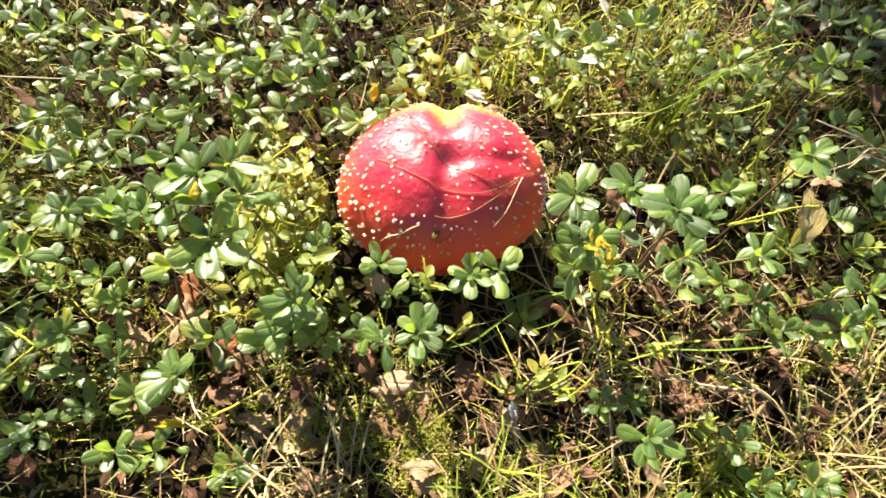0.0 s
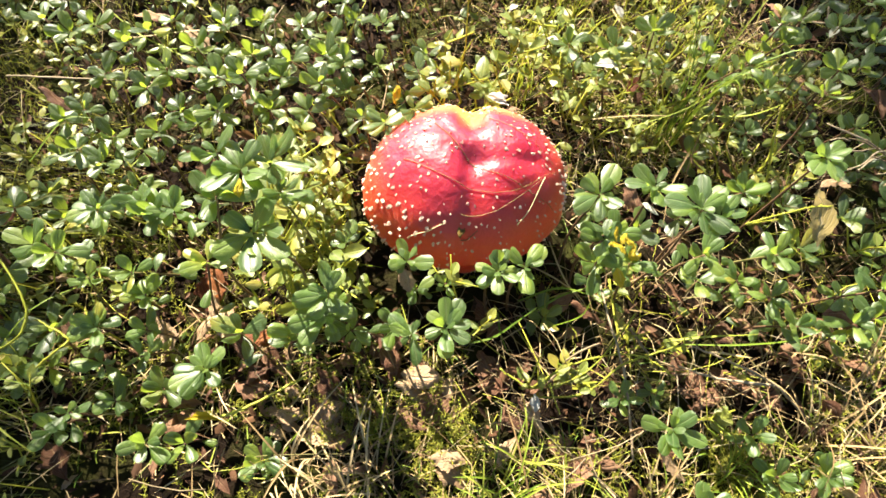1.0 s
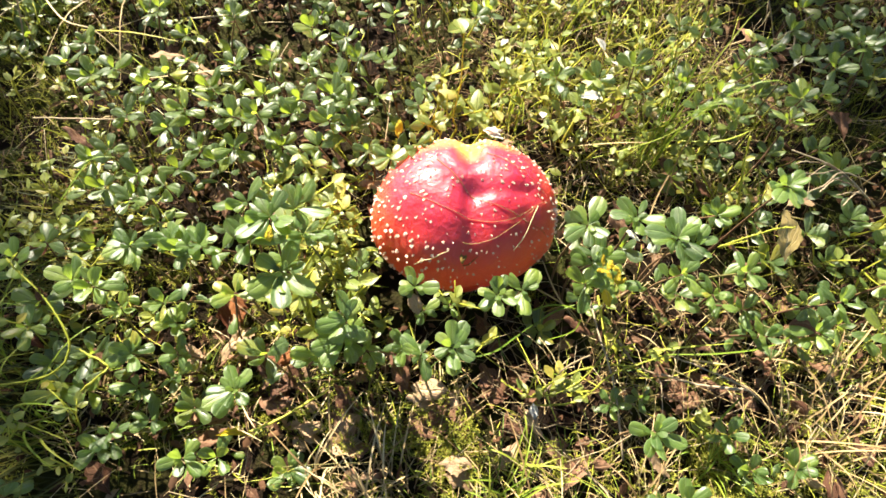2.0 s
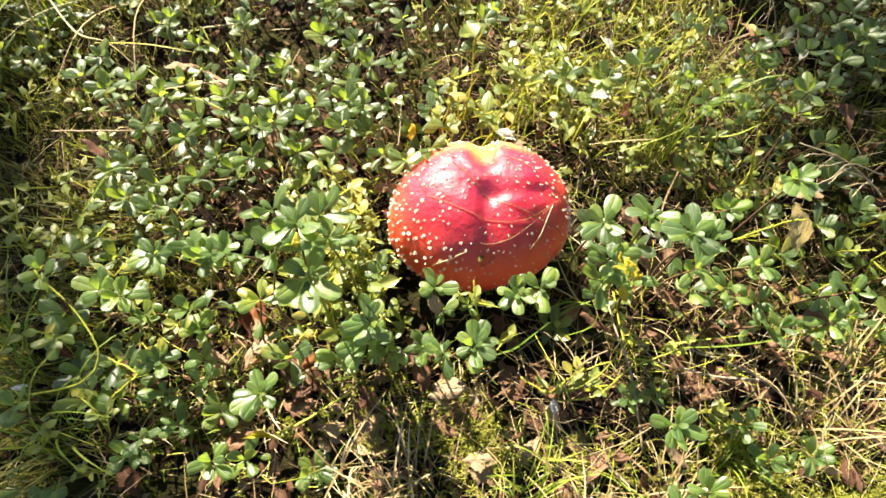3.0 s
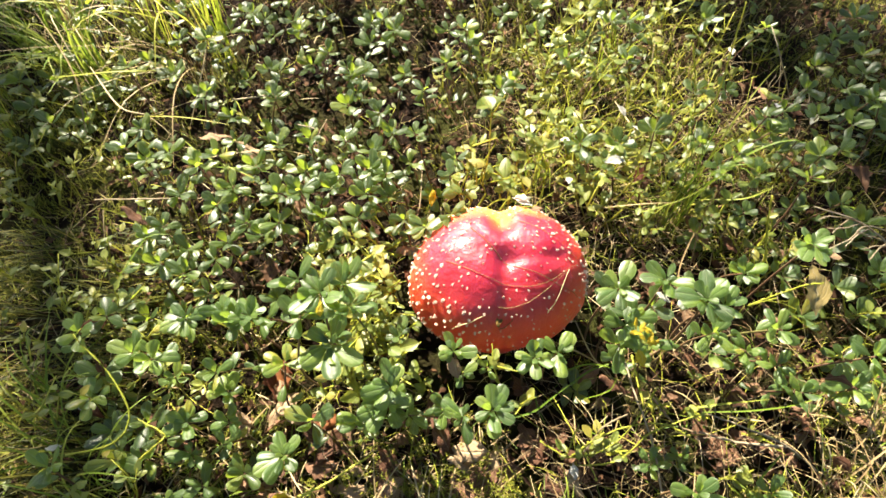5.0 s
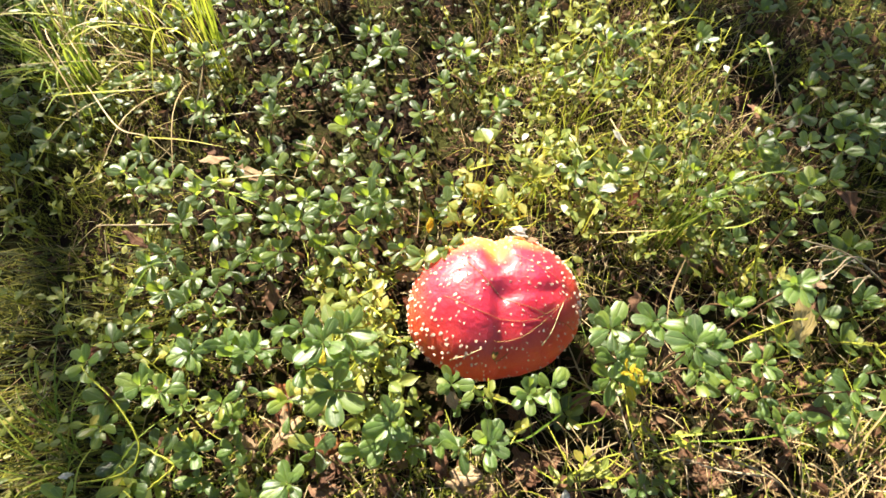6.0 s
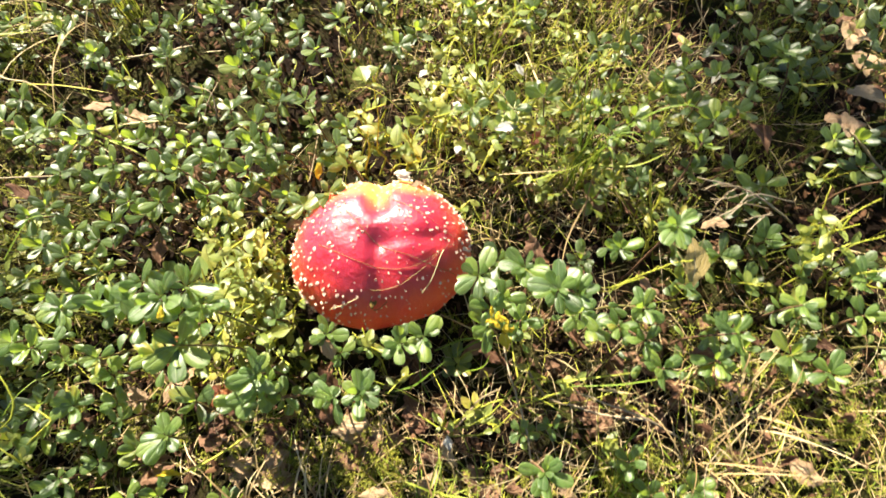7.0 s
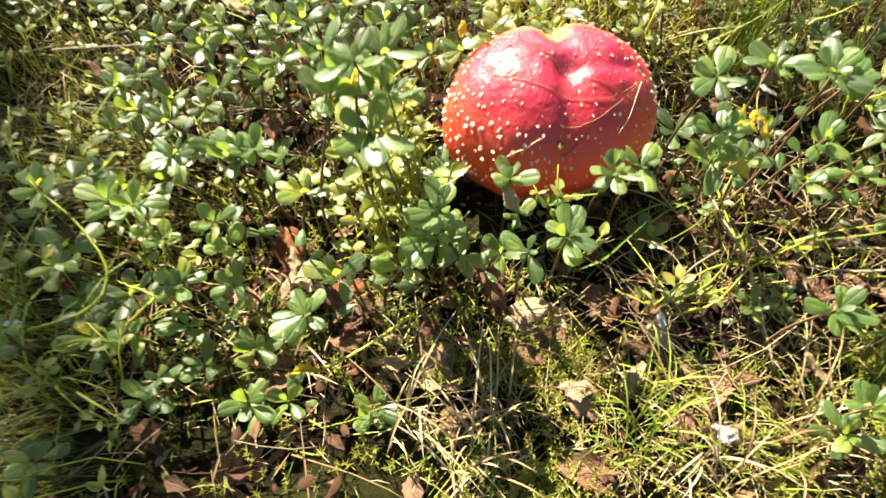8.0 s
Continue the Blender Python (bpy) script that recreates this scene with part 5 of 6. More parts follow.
dead_leaf(-0.013, 0.062, 0.020, 0.024, 82, 12, -1, 4, material=M_BEIGE, label="tan withered birch leaf lying on the litter")
dead_leaf(0.016, 0.121, 0.008, 0.036, 22, 7, -18, 7, material=M_DEAD, label="curled brown fallen birch leaf on the litter")
dead_leaf(0.137, 0.341, 0.060, 0.022, 320, 13, 13, 7, material=M_RUST, label="orange fallen leaf lit through by the sun")
dead_leaf(0.181, 0.288, 0.040, 0.034, 358, 15, -11, 3, material=M_DEAD, label="curled brown fallen birch leaf on the litter")
dead_leaf(-0.071, 0.254, 0.040, 0.020, 34, 18, -8, 7, material=M_RUST, label="dark red-brown fallen leaf in the litter")
dead_leaf(0.041, 0.394, 0.090, 0.012, 141, 10, -4, 7, M_PALE, 0.85, "pale leaf, sun glare painted in as white")
dead_leaf(0.068, 0.358, 0.090, 0.012, 223, 28, 3, 7, M_PALE, 0.85, "pale leaf, sun glare painted in as white")
dead_leaf(0.066, 0.316, 0.085, 0.013, 164, 25, 2, 7, M_PALE, 0.85, "pale leaf, sun glare painted in as white")
dead_leaf(0.106, 0.330, 0.090, 0.020, 101, 15, -12, 7, M_PALE, 0.85, "pale leaf, sun glare painted in as white")
dead_leaf(0.124, 0.390, 0.090, 0.013, 31, 27, -8, 7, M_PALE, 0.85, "pale leaf, sun glare painted in as white")
dead_leaf(0.255, 0.375, 0.100, 0.015, 142, 29, 3, 7, M_PALE, 0.85, "pale leaf, sun glare painted in as white")
dead_leaf(0.283, 0.362, 0.095, 0.014, 315, 12, -12, 7, M_PALE, 0.85, "pale leaf, sun glare painted in as white")
dead_leaf(0.261, 0.490, 0.070, 0.016, 169, 10, -6, 7, M_PALE, 0.85, "pale leaf, sun glare painted in as white")
dead_leaf(0.022, 0.284, 0.100, 0.018, 235, 5, -14, 7, M_PALE, 0.85, "pale leaf, sun glare painted in as white")
dead_leaf(0.136, 0.378, 0.080, 0.013, 182, 27, -13, 7, M_PALE, 0.85, "pale leaf, sun glare painted in as white")
dead_leaf(0.467, 0.458, 0.030, 0.050, 146, 10, -10, 7, M_BEIGE, 1.0, "tan withered birch leaf lying on the litter")
dead_leaf(0.465, 0.422, 0.030, 0.040, 165, 9, 0, 7, M_BEIGE, 1.0, "tan withered birch leaf lying on the litter")
dead_leaf(0.446, 0.373, 0.040, 0.045, 78, 13, 9, 7, M_BEIGE, 1.0, "tan withered birch leaf lying on the litter")
dead_leaf(0.407, 0.337, 0.050, 0.030, 348, 2, -1, 7, M_BEIGE, 1.0, "tan withered birch leaf lying on the litter")

# ---- twigs, stalks and single blades ----
strand("dead_twig", [(0.218, 0.086, 0.020), (0.181, 0.100, 0.055), (0.153, 0.110, 0.065), (0.133, 0.121, 0.062)], 0.00084, 0.00056, M_TWIG, "dry pale beige forked twig lying over the litter", "twig", "dead twigs")
strand("dead_twig", [(0.182, 0.099, 0.054), (0.167, 0.102, 0.050), (0.150, 0.107, 0.045), (0.133, 0.115, 0.040)], 0.00091, 0.00063, M_TWIG, "dry pale beige forked twig lying over the litter", "twig", "dead twigs")
strand("dead_twig", [(0.088, 0.169, 0.050), (0.091, 0.140, 0.050), (0.096, 0.117, 0.045), (0.101, 0.097, 0.030), (0.103, 0.063, 0.015)], 0.00084, 0.00070, M_TWIG, "grey upright dead twig leaning in the clearing", "twig", "dead twigs")
strand("dead_twig", [(0.106, 0.141, 0.040), (0.117, 0.122, 0.040), (0.130, 0.115, 0.040)], 0.00098, 0.00056, M_TWIG, "dry pale beige forked twig lying over the litter", "twig", "dead twigs")
strand("dead_twig", [(-0.341, 0.326, 0.079), (-0.299, 0.324, 0.079), (-0.245, 0.322, 0.078)], 0.0007, 0.0006, M_TWIG, "thin pale stick lying level among the shoots", "twig", "dead twigs")
strand("dead_twig", [(-0.059, 0.366, 0.050), (-0.061, 0.319, 0.060), (-0.063, 0.311, 0.060)], 0.0005, 0.0004, M_TWIG, "hair-thin pale stalk between the shoots", "twig", "dead twigs")
strand("dead_twig", [(-0.161, 0.381, 0.060), (-0.156, 0.395, 0.070), (-0.149, 0.420, 0.070)], 0.0006, 0.0004, M_TWIG, "thin curved pale stalk between the shoots", "twig", "dead twigs")
strand("bare_twig", [(0.021, 0.117, 0.030), (0.032, 0.109, 0.030), (0.042, 0.105, 0.030), (0.061, 0.106, 0.035), (0.082, 0.118, 0.040), (0.105, 0.143, 0.060)], 0.00068, 0.00048, M_GREENSTEM, "yellow-green angular bilberry twig without leaves", "twig", "bare twigs")
strand("bare_twig", [(0.039, 0.107, 0.030), (0.043, 0.115, 0.045), (0.046, 0.120, 0.055)], 0.00061, 0.00041, M_GREENSTEM, "yellow-green angular bilberry twig without leaves", "twig", "bare twigs")
strand("bare_twig", [(0.041, 0.102, 0.020), (0.071, 0.100, 0.030), (0.094, 0.113, 0.045), (0.112, 0.118, 0.055), (0.131, 0.121, 0.062)], 0.00075, 0.00048, M_GREENSTEM, "yellow-green angular bilberry twig without leaves", "twig", "bare twigs")
strand("bare_twig", [(0.043, 0.107, 0.025), (0.062, 0.116, 0.035), (0.086, 0.122, 0.040), (0.109, 0.120, 0.045), (0.130, 0.108, 0.040)], 0.00068, 0.00041, M_GREENSTEM, "yellow-green angular bilberry twig without leaves", "twig", "bare twigs")
strand("bare_twig", [(0.095, 0.172, 0.050), (0.096, 0.150, 0.045), (0.098, 0.135, 0.040)], 0.00075, 0.00061, M_GREENSTEM, "yellow-green angular bilberry twig without leaves", "twig", "bare twigs")
strand("bare_twig", [(0.052, 0.109, 0.025), (0.068, 0.124, 0.035), (0.084, 0.129, 0.045)], 0.0008, 0.0006, M_TWIG, "thin reddish straw twig", "twig", "bare twigs")
strand("bare_twig", [(-0.262, 0.110, 0.050), (-0.246, 0.118, 0.060), (-0.242, 0.125, 0.060), (-0.258, 0.134, 0.060), (-0.266, 0.138, 0.060)], 0.00082, 0.00054, M_GREENSTEM, "yellow-green angular bilberry twig without leaves", "twig", "bare twigs")
strand("bare_twig", [(-0.100, 0.114, 0.030), (-0.123, 0.100, 0.030), (-0.142, 0.091, 0.028), (-0.154, 0.087, 0.026)], 0.00068, 0.00109, M_GREENSTEM, "yellow-green flattened leaf stalk over the litter", "twig", "bare twigs")
dead_leaf(-0.164, 0.086, 0.028, 0.022, 88, 10, 10, 0, M_YELLOW, 0.4, "slim bright yellow leaf at the end of a stalk")
strand("bare_twig", [(0.187, 0.187, 0.100), (0.160, 0.177, 0.110), (0.206, 0.195, 0.100), (0.223, 0.197, 0.100)], 0.00054, 0.00041, M_GREENSTEM, "yellow-green angular bilberry twig without leaves", "twig", "bare twigs")
strand("bare_twig", [(0.217, 0.239, 0.030), (0.215, 0.245, 0.060), (0.208, 0.255, 0.090), (0.201, 0.261, 0.120)], 0.00109, 0.00068, M_GREENSTEM, "thick green bilberry stem rising among the sprigs", "twig", "bare twigs")
strand("bare_twig", [(-0.314, 0.117, 0.050), (-0.278, 0.120, 0.060), (-0.264, 0.134, 0.070), (-0.277, 0.159, 0.080), (-0.311, 0.191, 0.090)], 0.00088, 0.00061, M_GREENSTEM, "long curved yellow-green stem with tiny scale leaves", "twig", "bare twigs")
strand("bare_twig", [(0.188, 0.368, 0.020), (0.207, 0.390, 0.080), (0.209, 0.404, 0.140), (0.207, 0.409, 0.180)], 0.00082, 0.00054, M_GREENSTEM, "tall green bilberry stem leaning over the shrubs", "twig", "bare twigs")
strand("bare_twig", [(0.190, 0.375, 0.030), (0.195, 0.398, 0.080), (0.179, 0.414, 0.140)], 0.00075, 0.00054, M_GREENSTEM, "tall green bilberry stem leaning over the shrubs", "twig", "bare twigs")
strand("bare_twig", [(0.130, 0.551, 0.030), (0.133, 0.557, 0.090), (0.134, 0.542, 0.150)], 0.00075, 0.00054, M_GREENSTEM, "tall green bilberry stem leaning over the shrubs", "twig", "bare twigs")
strand("dead_twig", [(0.067, 0.627, 0.090), (0.125, 0.590, 0.100), (0.204, 0.594, 0.100)], 0.0008, 0.0006, M_TWIG, "pale dry stalk lying across the shrubs", "twig", "dead twigs")
strand("dead_twig", [(0.279, 0.409, 0.070), (0.298, 0.413, 0.080), (0.321, 0.425, 0.090)], 0.00070, 0.00049, M_TWIG, "dry pale beige forked twig lying over the litter", "twig", "dead twigs")
strand("dead_twig", [(0.293, 0.421, 0.060), (0.314, 0.416, 0.060), (0.315, 0.426, 0.070)], 0.0008, 0.0006, M_TWIG, "dry pale beige forked twig lying over the litter", "twig", "dead twigs")
strand("dead_twig", [(0.335, 0.470, 0.020), (0.297, 0.463, 0.080), (0.287, 0.484, 0.100)], 0.0007, 0.0005, M_TWIG, "dry pale beige forked twig lying over the litter", "twig", "dead twigs")
strand("dead_twig", [(-0.262, 0.490, 0.040), (-0.228, 0.494, 0.040), (-0.192, 0.495, 0.045)], 0.00112, 0.00070, M_TWIG, "short pale broken stick on dark litter", "twig", "dead twigs")
strand("dead_twig", [(-0.164, 0.412, 0.030), (-0.164, 0.426, 0.050), (-0.186, 0.438, 0.050)], 0.0008, 0.0006, M_TWIG, "dry pale beige forked twig lying over the litter", "twig", "dead twigs")
strand("heather_twig", [(0.331, 0.245, 0.050), (0.288, 0.260, 0.080), (0.243, 0.264, 0.100)], 0.0009, 0.0005, M_TWIG, "bare bleached heather twig", "twig", "heather twigs")
strand("heather_twig", [(0.288, 0.260, 0.080), (0.269, 0.253, 0.085), (0.252, 0.250, 0.090)], 0.0006, 0.0004, M_TWIG, "bare bleached heather twig", "twig", "heather twigs")
strand("heather_twig", [(0.331, 0.259, 0.060), (0.291, 0.257, 0.080), (0.271, 0.245, 0.080), (0.248, 0.234, 0.085)], 0.0007, 0.0004, M_TWIG, "bare bleached heather twig", "twig", "heather twigs")
strand("heather_twig", [(0.419, 0.289, 0.050), (0.392, 0.311, 0.070), (0.380, 0.313, 0.080)], 0.0014, 0.0008, M_TWIG, "bare bleached heather twig", "twig", "heather twigs")
strand("heather_twig", [(0.303, 0.241, 0.075), (0.288, 0.237, 0.082), (0.272, 0.231, 0.088)], 0.0006, 0.0004, M_TWIG, "bare bleached heather twig", "twig", "heather twigs")
strand("heather_twig", [(0.301, 0.246, 0.075), (0.287, 0.247, 0.082), (0.273, 0.246, 0.088)], 0.0006, 0.0004, M_TWIG, "bare bleached heather twig", "twig", "heather twigs")
strand("heather_twig", [(0.298, 0.255, 0.075), (0.286, 0.259, 0.082), (0.275, 0.261, 0.088)], 0.0006, 0.0004, M_TWIG, "bare bleached heather twig", "twig", "heather twigs")
strand("heather_twig", [(0.292, 0.263, 0.075), (0.278, 0.264, 0.082), (0.264, 0.262, 0.088)], 0.0006, 0.0004, M_TWIG, "bare bleached heather twig", "twig", "heather twigs")
strand("heather_twig", [(0.284, 0.268, 0.075), (0.270, 0.258, 0.082), (0.256, 0.247, 0.088)], 0.0006, 0.0004, M_TWIG, "bare bleached heather twig", "twig", "heather twigs")
strand("heather_twig", [(0.276, 0.271, 0.075), (0.263, 0.267, 0.082), (0.250, 0.260, 0.088)], 0.0006, 0.0004, M_TWIG, "bare bleached heather twig", "twig", "heather twigs")
strand("heather_twig", [(0.295, 0.258, 0.075), (0.277, 0.247, 0.082), (0.260, 0.234, 0.088)], 0.0006, 0.0004, M_TWIG, "bare bleached heather twig", "twig", "heather twigs")
strand("heather_twig", [(0.302, 0.243, 0.075), (0.287, 0.233, 0.082), (0.272, 0.221, 0.088)], 0.0006, 0.0004, M_TWIG, "bare bleached heather twig", "twig", "heather twigs")
strand("bare_twig", [(0.349, 0.215, 0.030), (0.350, 0.230, 0.070), (0.376, 0.241, 0.090)], 0.00068, 0.00041, M_GREENSTEM, "yellow-green angular bilberry twig without leaves", "twig", "bare twigs")
strand("bare_twig", [(0.348, 0.200, 0.030), (0.345, 0.207, 0.080), (0.374, 0.214, 0.080)], 0.00068, 0.00041, M_GREENSTEM, "yellow-green angular bilberry twig without leaves", "twig", "bare twigs")
strand("bare_twig", [(0.351, 0.181, 0.030), (0.355, 0.192, 0.060), (0.373, 0.191, 0.070)], 0.00068, 0.00041, M_GREENSTEM, "yellow-green angular bilberry twig without leaves", "twig", "bare twigs")
strand("bare_twig", [(0.348, 0.241, 0.030), (0.334, 0.236, 0.080), (0.336, 0.248, 0.100)], 0.00068, 0.00041, M_GREENSTEM, "yellow-green angular bilberry twig without leaves", "twig", "bare twigs")
grass_leaf([(-0.005, 0.137, 0.020), (0.017, 0.138, 0.030), (0.031, 0.144, 0.040), (0.045, 0.151, 0.050)], 0.0016, M_GRASS, "slender bright green grass blade")
grass_leaf([(0.023, 0.161, 0.020), (0.024, 0.145, 0.020), (0.030, 0.131, 0.015)], 0.0012, M_GRASS, "slender bright green grass blade")
grass_leaf([(0.055, 0.149, 0.020), (0.071, 0.144, 0.050), (0.078, 0.151, 0.060)], 0.0012, M_GRASS, "slender bright green grass blade")
grass_leaf([(0.047, 0.157, 0.030), (0.066, 0.167, 0.035), (0.088, 0.172, 0.040)], 0.0014, M_GRASS, "slender bright green grass blade")
grass_leaf([(0.036, 0.165, 0.030), (0.065, 0.170, 0.040), (0.097, 0.165, 0.030)], 0.0014, M_GRASS, "slender bright green grass blade")
grass_leaf([(0.042, 0.195, 0.030), (0.064, 0.182, 0.030), (0.085, 0.172, 0.015), (0.091, 0.148, 0.010)], 0.0013, M_STRAW, "dry arching straw beside the cap")
grass_leaf([(0.062, 0.213, 0.030), (0.070, 0.182, 0.030), (0.087, 0.161, 0.020)], 0.0013, M_STRAW, "dry arching straw beside the cap")
grass_leaf([(0.135, 0.126, 0.050), (0.171, 0.124, 0.055), (0.209, 0.129, 0.055), (0.242, 0.146, 0.055)], 0.0011, M_GRASS, "slender bright green grass blade")
grass_leaf([(0.209, 0.129, 0.030), (0.228, 0.118, 0.045), (0.242, 0.101, 0.040), (0.249, 0.077, 0.010)], 0.0012, M_STRAW, "long dry straw bent in an arc")
grass_leaf([(0.179, 0.095, 0.050), (0.168, 0.083, 0.030), (0.163, 0.072, 0.020)], 0.0014, M_GRASS, "slender bright green grass blade")
grass_leaf([(0.174, 0.284, 0.050), (0.151, 0.248, 0.050), (0.139, 0.215, 0.050)], 0.0012, M_STRAW, "long dry straw leaning over shrubs")
grass_leaf([(0.103, 0.303, 0.040), (0.158, 0.294, 0.080), (0.190, 0.301, 0.110)], 0.001, M_GRASS, "slender bright green grass blade")
grass_leaf([(0.162, 0.250, 0.040), (0.167, 0.274, 0.080), (0.174, 0.280, 0.120)], 0.001, M_STRAW, "long dry straw leaning over shrubs")
grass_leaf([(0.089, 0.311, 0.050), (0.125, 0.298, 0.070), (0.162, 0.298, 0.070)], 0.0009, M_STRAW, "long dry straw leaning over shrubs")
grass_leaf([(0.175, 0.308, 0.060), (0.207, 0.294, 0.075), (0.236, 0.302, 0.080)], 0.0014, M_GRASS, "slender bright green grass blade")
grass_leaf([(-0.303, 0.252, 0.070), (-0.284, 0.281, 0.080), (-0.265, 0.284, 0.080)], 0.0012, M_GRASS, "slender bright green grass blade")
grass_leaf([(-0.265, 0.385, 0.050), (-0.212, 0.343, 0.090), (-0.186, 0.337, 0.090)], 0.0016, M_GRASS, "slender bright green grass blade")
grass_leaf([(-0.257, 0.367, 0.080), (-0.192, 0.364, 0.090), (-0.157, 0.364, 0.080)], 0.0014, M_STRAW, "dry straw lying over the shrubs")
grass_leaf([(-0.265, 0.371, 0.100), (-0.245, 0.358, 0.090), (-0.203, 0.339, 0.080), (-0.191, 0.326, 0.070)], 0.0013, M_GRASS, "slender bright green grass blade")
grass_leaf([(-0.398, 0.596, 0.140), (-0.329, 0.565, 0.140), (-0.263, 0.557, 0.120)], 0.0022, M_SUNGRASS, "broad yellow-green grass blade")
grass_leaf([(-0.321, 0.546, 0.150), (-0.306, 0.553, 0.100), (-0.288, 0.578, 0.050)], 0.0032, M_SUNGRASS, "broad yellow-green grass blade")
grass_leaf([(-0.282, 0.576, 0.160), (-0.294, 0.592, 0.100), (-0.296, 0.584, 0.050)], 0.0036, M_SUNGRASS, "broad yellow-green grass blade")
grass_leaf([(-0.420, 0.478, 0.090), (-0.354, 0.469, 0.100), (-0.314, 0.480, 0.090)], 0.0022, M_SUNGRASS, "broad yellow-green grass blade")
grass_leaf([(-0.380, 0.479, 0.100), (-0.343, 0.431, 0.090), (-0.318, 0.426, 0.080), (-0.295, 0.412, 0.060)], 0.0014, M_STRAW, "broad yellow-green grass blade")
grass_leaf([(-0.330, 0.427, 0.080), (-0.278, 0.411, 0.090), (-0.232, 0.398, 0.090)], 0.0013, M_SUNGRASS, "broad yellow-green grass blade")
grass_leaf([(-0.459, 0.539, 0.050), (-0.425, 0.545, 0.100), (-0.383, 0.549, 0.120), (-0.313, 0.559, 0.100)], 0.0016, M_STRAW, "long arched dry straw over grass")
grass_leaf([(-0.399, 0.440, 0.050), (-0.403, 0.483, 0.090), (-0.449, 0.550, 0.120)], 0.0014, M_STRAW, "long arched dry straw over grass")
grass_leaf([(-0.305, 0.458, 0.030), (-0.278, 0.475, 0.080), (-0.270, 0.504, 0.100)], 0.0016, M_STRAW, "long arched dry straw over grass")
grass_leaf([(0.141, 0.457, 0.040), (0.150, 0.399, 0.050), (0.176, 0.414, 0.030)], 0.0022, M_STRAW, "pale dry straw lying over moss")
grass_leaf([(0.127, 0.132, 0.040), (0.149, 0.131, 0.050), (0.184, 0.133, 0.050)], 0.0014, M_GRASS, "slender bright green grass blade")
grass_leaf([(0.155, 0.125, 0.040), (0.167, 0.121, 0.045), (0.179, 0.119, 0.045)], 0.0016, M_STRAW, "pale dry straw lying over moss")

# ---- grass tufts ----
grass_tuft(-0.298, 0.600, 22, 0.22, 0.0024, M_SUNGRASS, "tall tuft of sunlit yellow-green grass", (-0.35, 0), 0.7, 1)
grass_tuft(-0.377, 0.633, 16, 0.2, 0.002, M_SUNGRASS, "tall tuft of sunlit yellow-green grass", (-0.5, -0.1), 0.8, 2)
grass_tuft(-0.181, 0.710, 34, 0.18, 0.0024, M_STRAW, "tuft of dry straw-coloured grass", (0, 0), 0.6, 3)
grass_tuft(-0.279, 0.744, 18, 0.2, 0.0022, M_SUNGRASS, "tall tuft of sunlit yellow-green grass", (0.1, 0), 0.6, 4)
grass_tuft(-0.432, 0.555, 34, 0.12, 0.002, M_GRASS, "tuft of fine olive grass", (-0.5, 0), 0.9, 5)
grass_tuft(-0.560, 0.648, 40, 0.13, 0.002, M_GRASS, "tuft of fine olive grass", (-0.4, 0), 0.9, 6)
grass_tuft(-0.527, 0.488, 22, 0.1, 0.0016, M_GRASS, "tuft of fine olive grass", (-0.2, 0), 0.9, 7)
grass_tuft(0.163, 0.318, 14, 0.15, 0.0014, M_GRASS, "tuft of slender upright green grass", (0.1, 0), 0.35, 8)
grass_tuft(0.179, 0.327, 12, 0.15, 0.0014, M_GRASS, "tuft of slender upright green grass", (0.25, 0.1), 0.4, 9)
grass_tuft(-0.536, 0.717, 34, 0.16, 0.0018, M_GRASS, "tuft of fine olive grass", (-0.5, 0), 0.9, 41)
grass_tuft(-0.632, 0.790, 34, 0.16, 0.0018, M_GRASS, "tuft of fine olive grass", (-0.4, 0), 0.9, 42)
grass_tuft(-0.474, 0.583, 30, 0.12, 0.0016, M_GRASS, "tuft of fine olive grass", (-0.4, -0.1), 0.9, 43)
grass_tuft(-0.568, 0.565, 30, 0.11, 0.0016, M_GRASS, "tuft of fine olive grass", (-0.2, -0.1), 0.9, 44)
grass_tuft(-0.471, 0.775, 14, 0.2, 0.0018, M_SUNGRASS, "tall tuft of sunlit yellow-green grass", (-0.3, 0), 0.7, 45)
grass_tuft(-0.219, 0.792, 16, 0.18, 0.0018, M_SUNGRASS, "tall tuft of sunlit yellow-green grass", (0.1, 0), 0.6, 46)
grass_tuft(-0.413, 0.694, 26, 0.16, 0.0011, M_STRAW, "loose tuft of thin arching straw", (-0.5, -0.2), 1.2, 51)
grass_tuft(-0.473, 0.630, 26, 0.15, 0.0011, M_STRAW, "loose tuft of thin arching straw", (-0.4, -0.2), 1.2, 52)
grass_tuft(-0.315, 0.565, 20, 0.12, 0.0011, M_STRAW, "loose tuft of thin arching straw", (-0.3, -0.2), 1.2, 53)
grass_tuft(0.094, 0.442, 12, 0.12, 0.0011, M_SUNGRASS, "sparse tuft of thin yellowish grass", (0.1, 0), 0.6, 31)
grass_tuft(0.150, 0.528, 12, 0.13, 0.0011, M_SUNGRASS, "sparse tuft of thin yellowish grass", (0.2, 0), 0.6, 32)
grass_tuft(0.188, 0.435, 12, 0.12, 0.0011, M_SUNGRASS, "sparse tuft of thin yellowish grass", (0.2, 0), 0.6, 33)
grass_tuft(0.047, 0.374, 12, 0.1, 0.001, M_SUNGRASS, "sparse tuft of thin yellowish grass", (0.2, 0), 0.8, 34)
grass_tuft(-0.087, 0.740, 18, 0.12, 0.0018, M_STRAW, "tuft of dry straw-coloured grass", (0.1, 0), 0.6, 10)
grass_tuft(-0.344, 0.131, 20, 0.07, 0.0013, M_GRASS, "tuft of fine olive grass", (-0.2, 0.2), 0.9, 11)
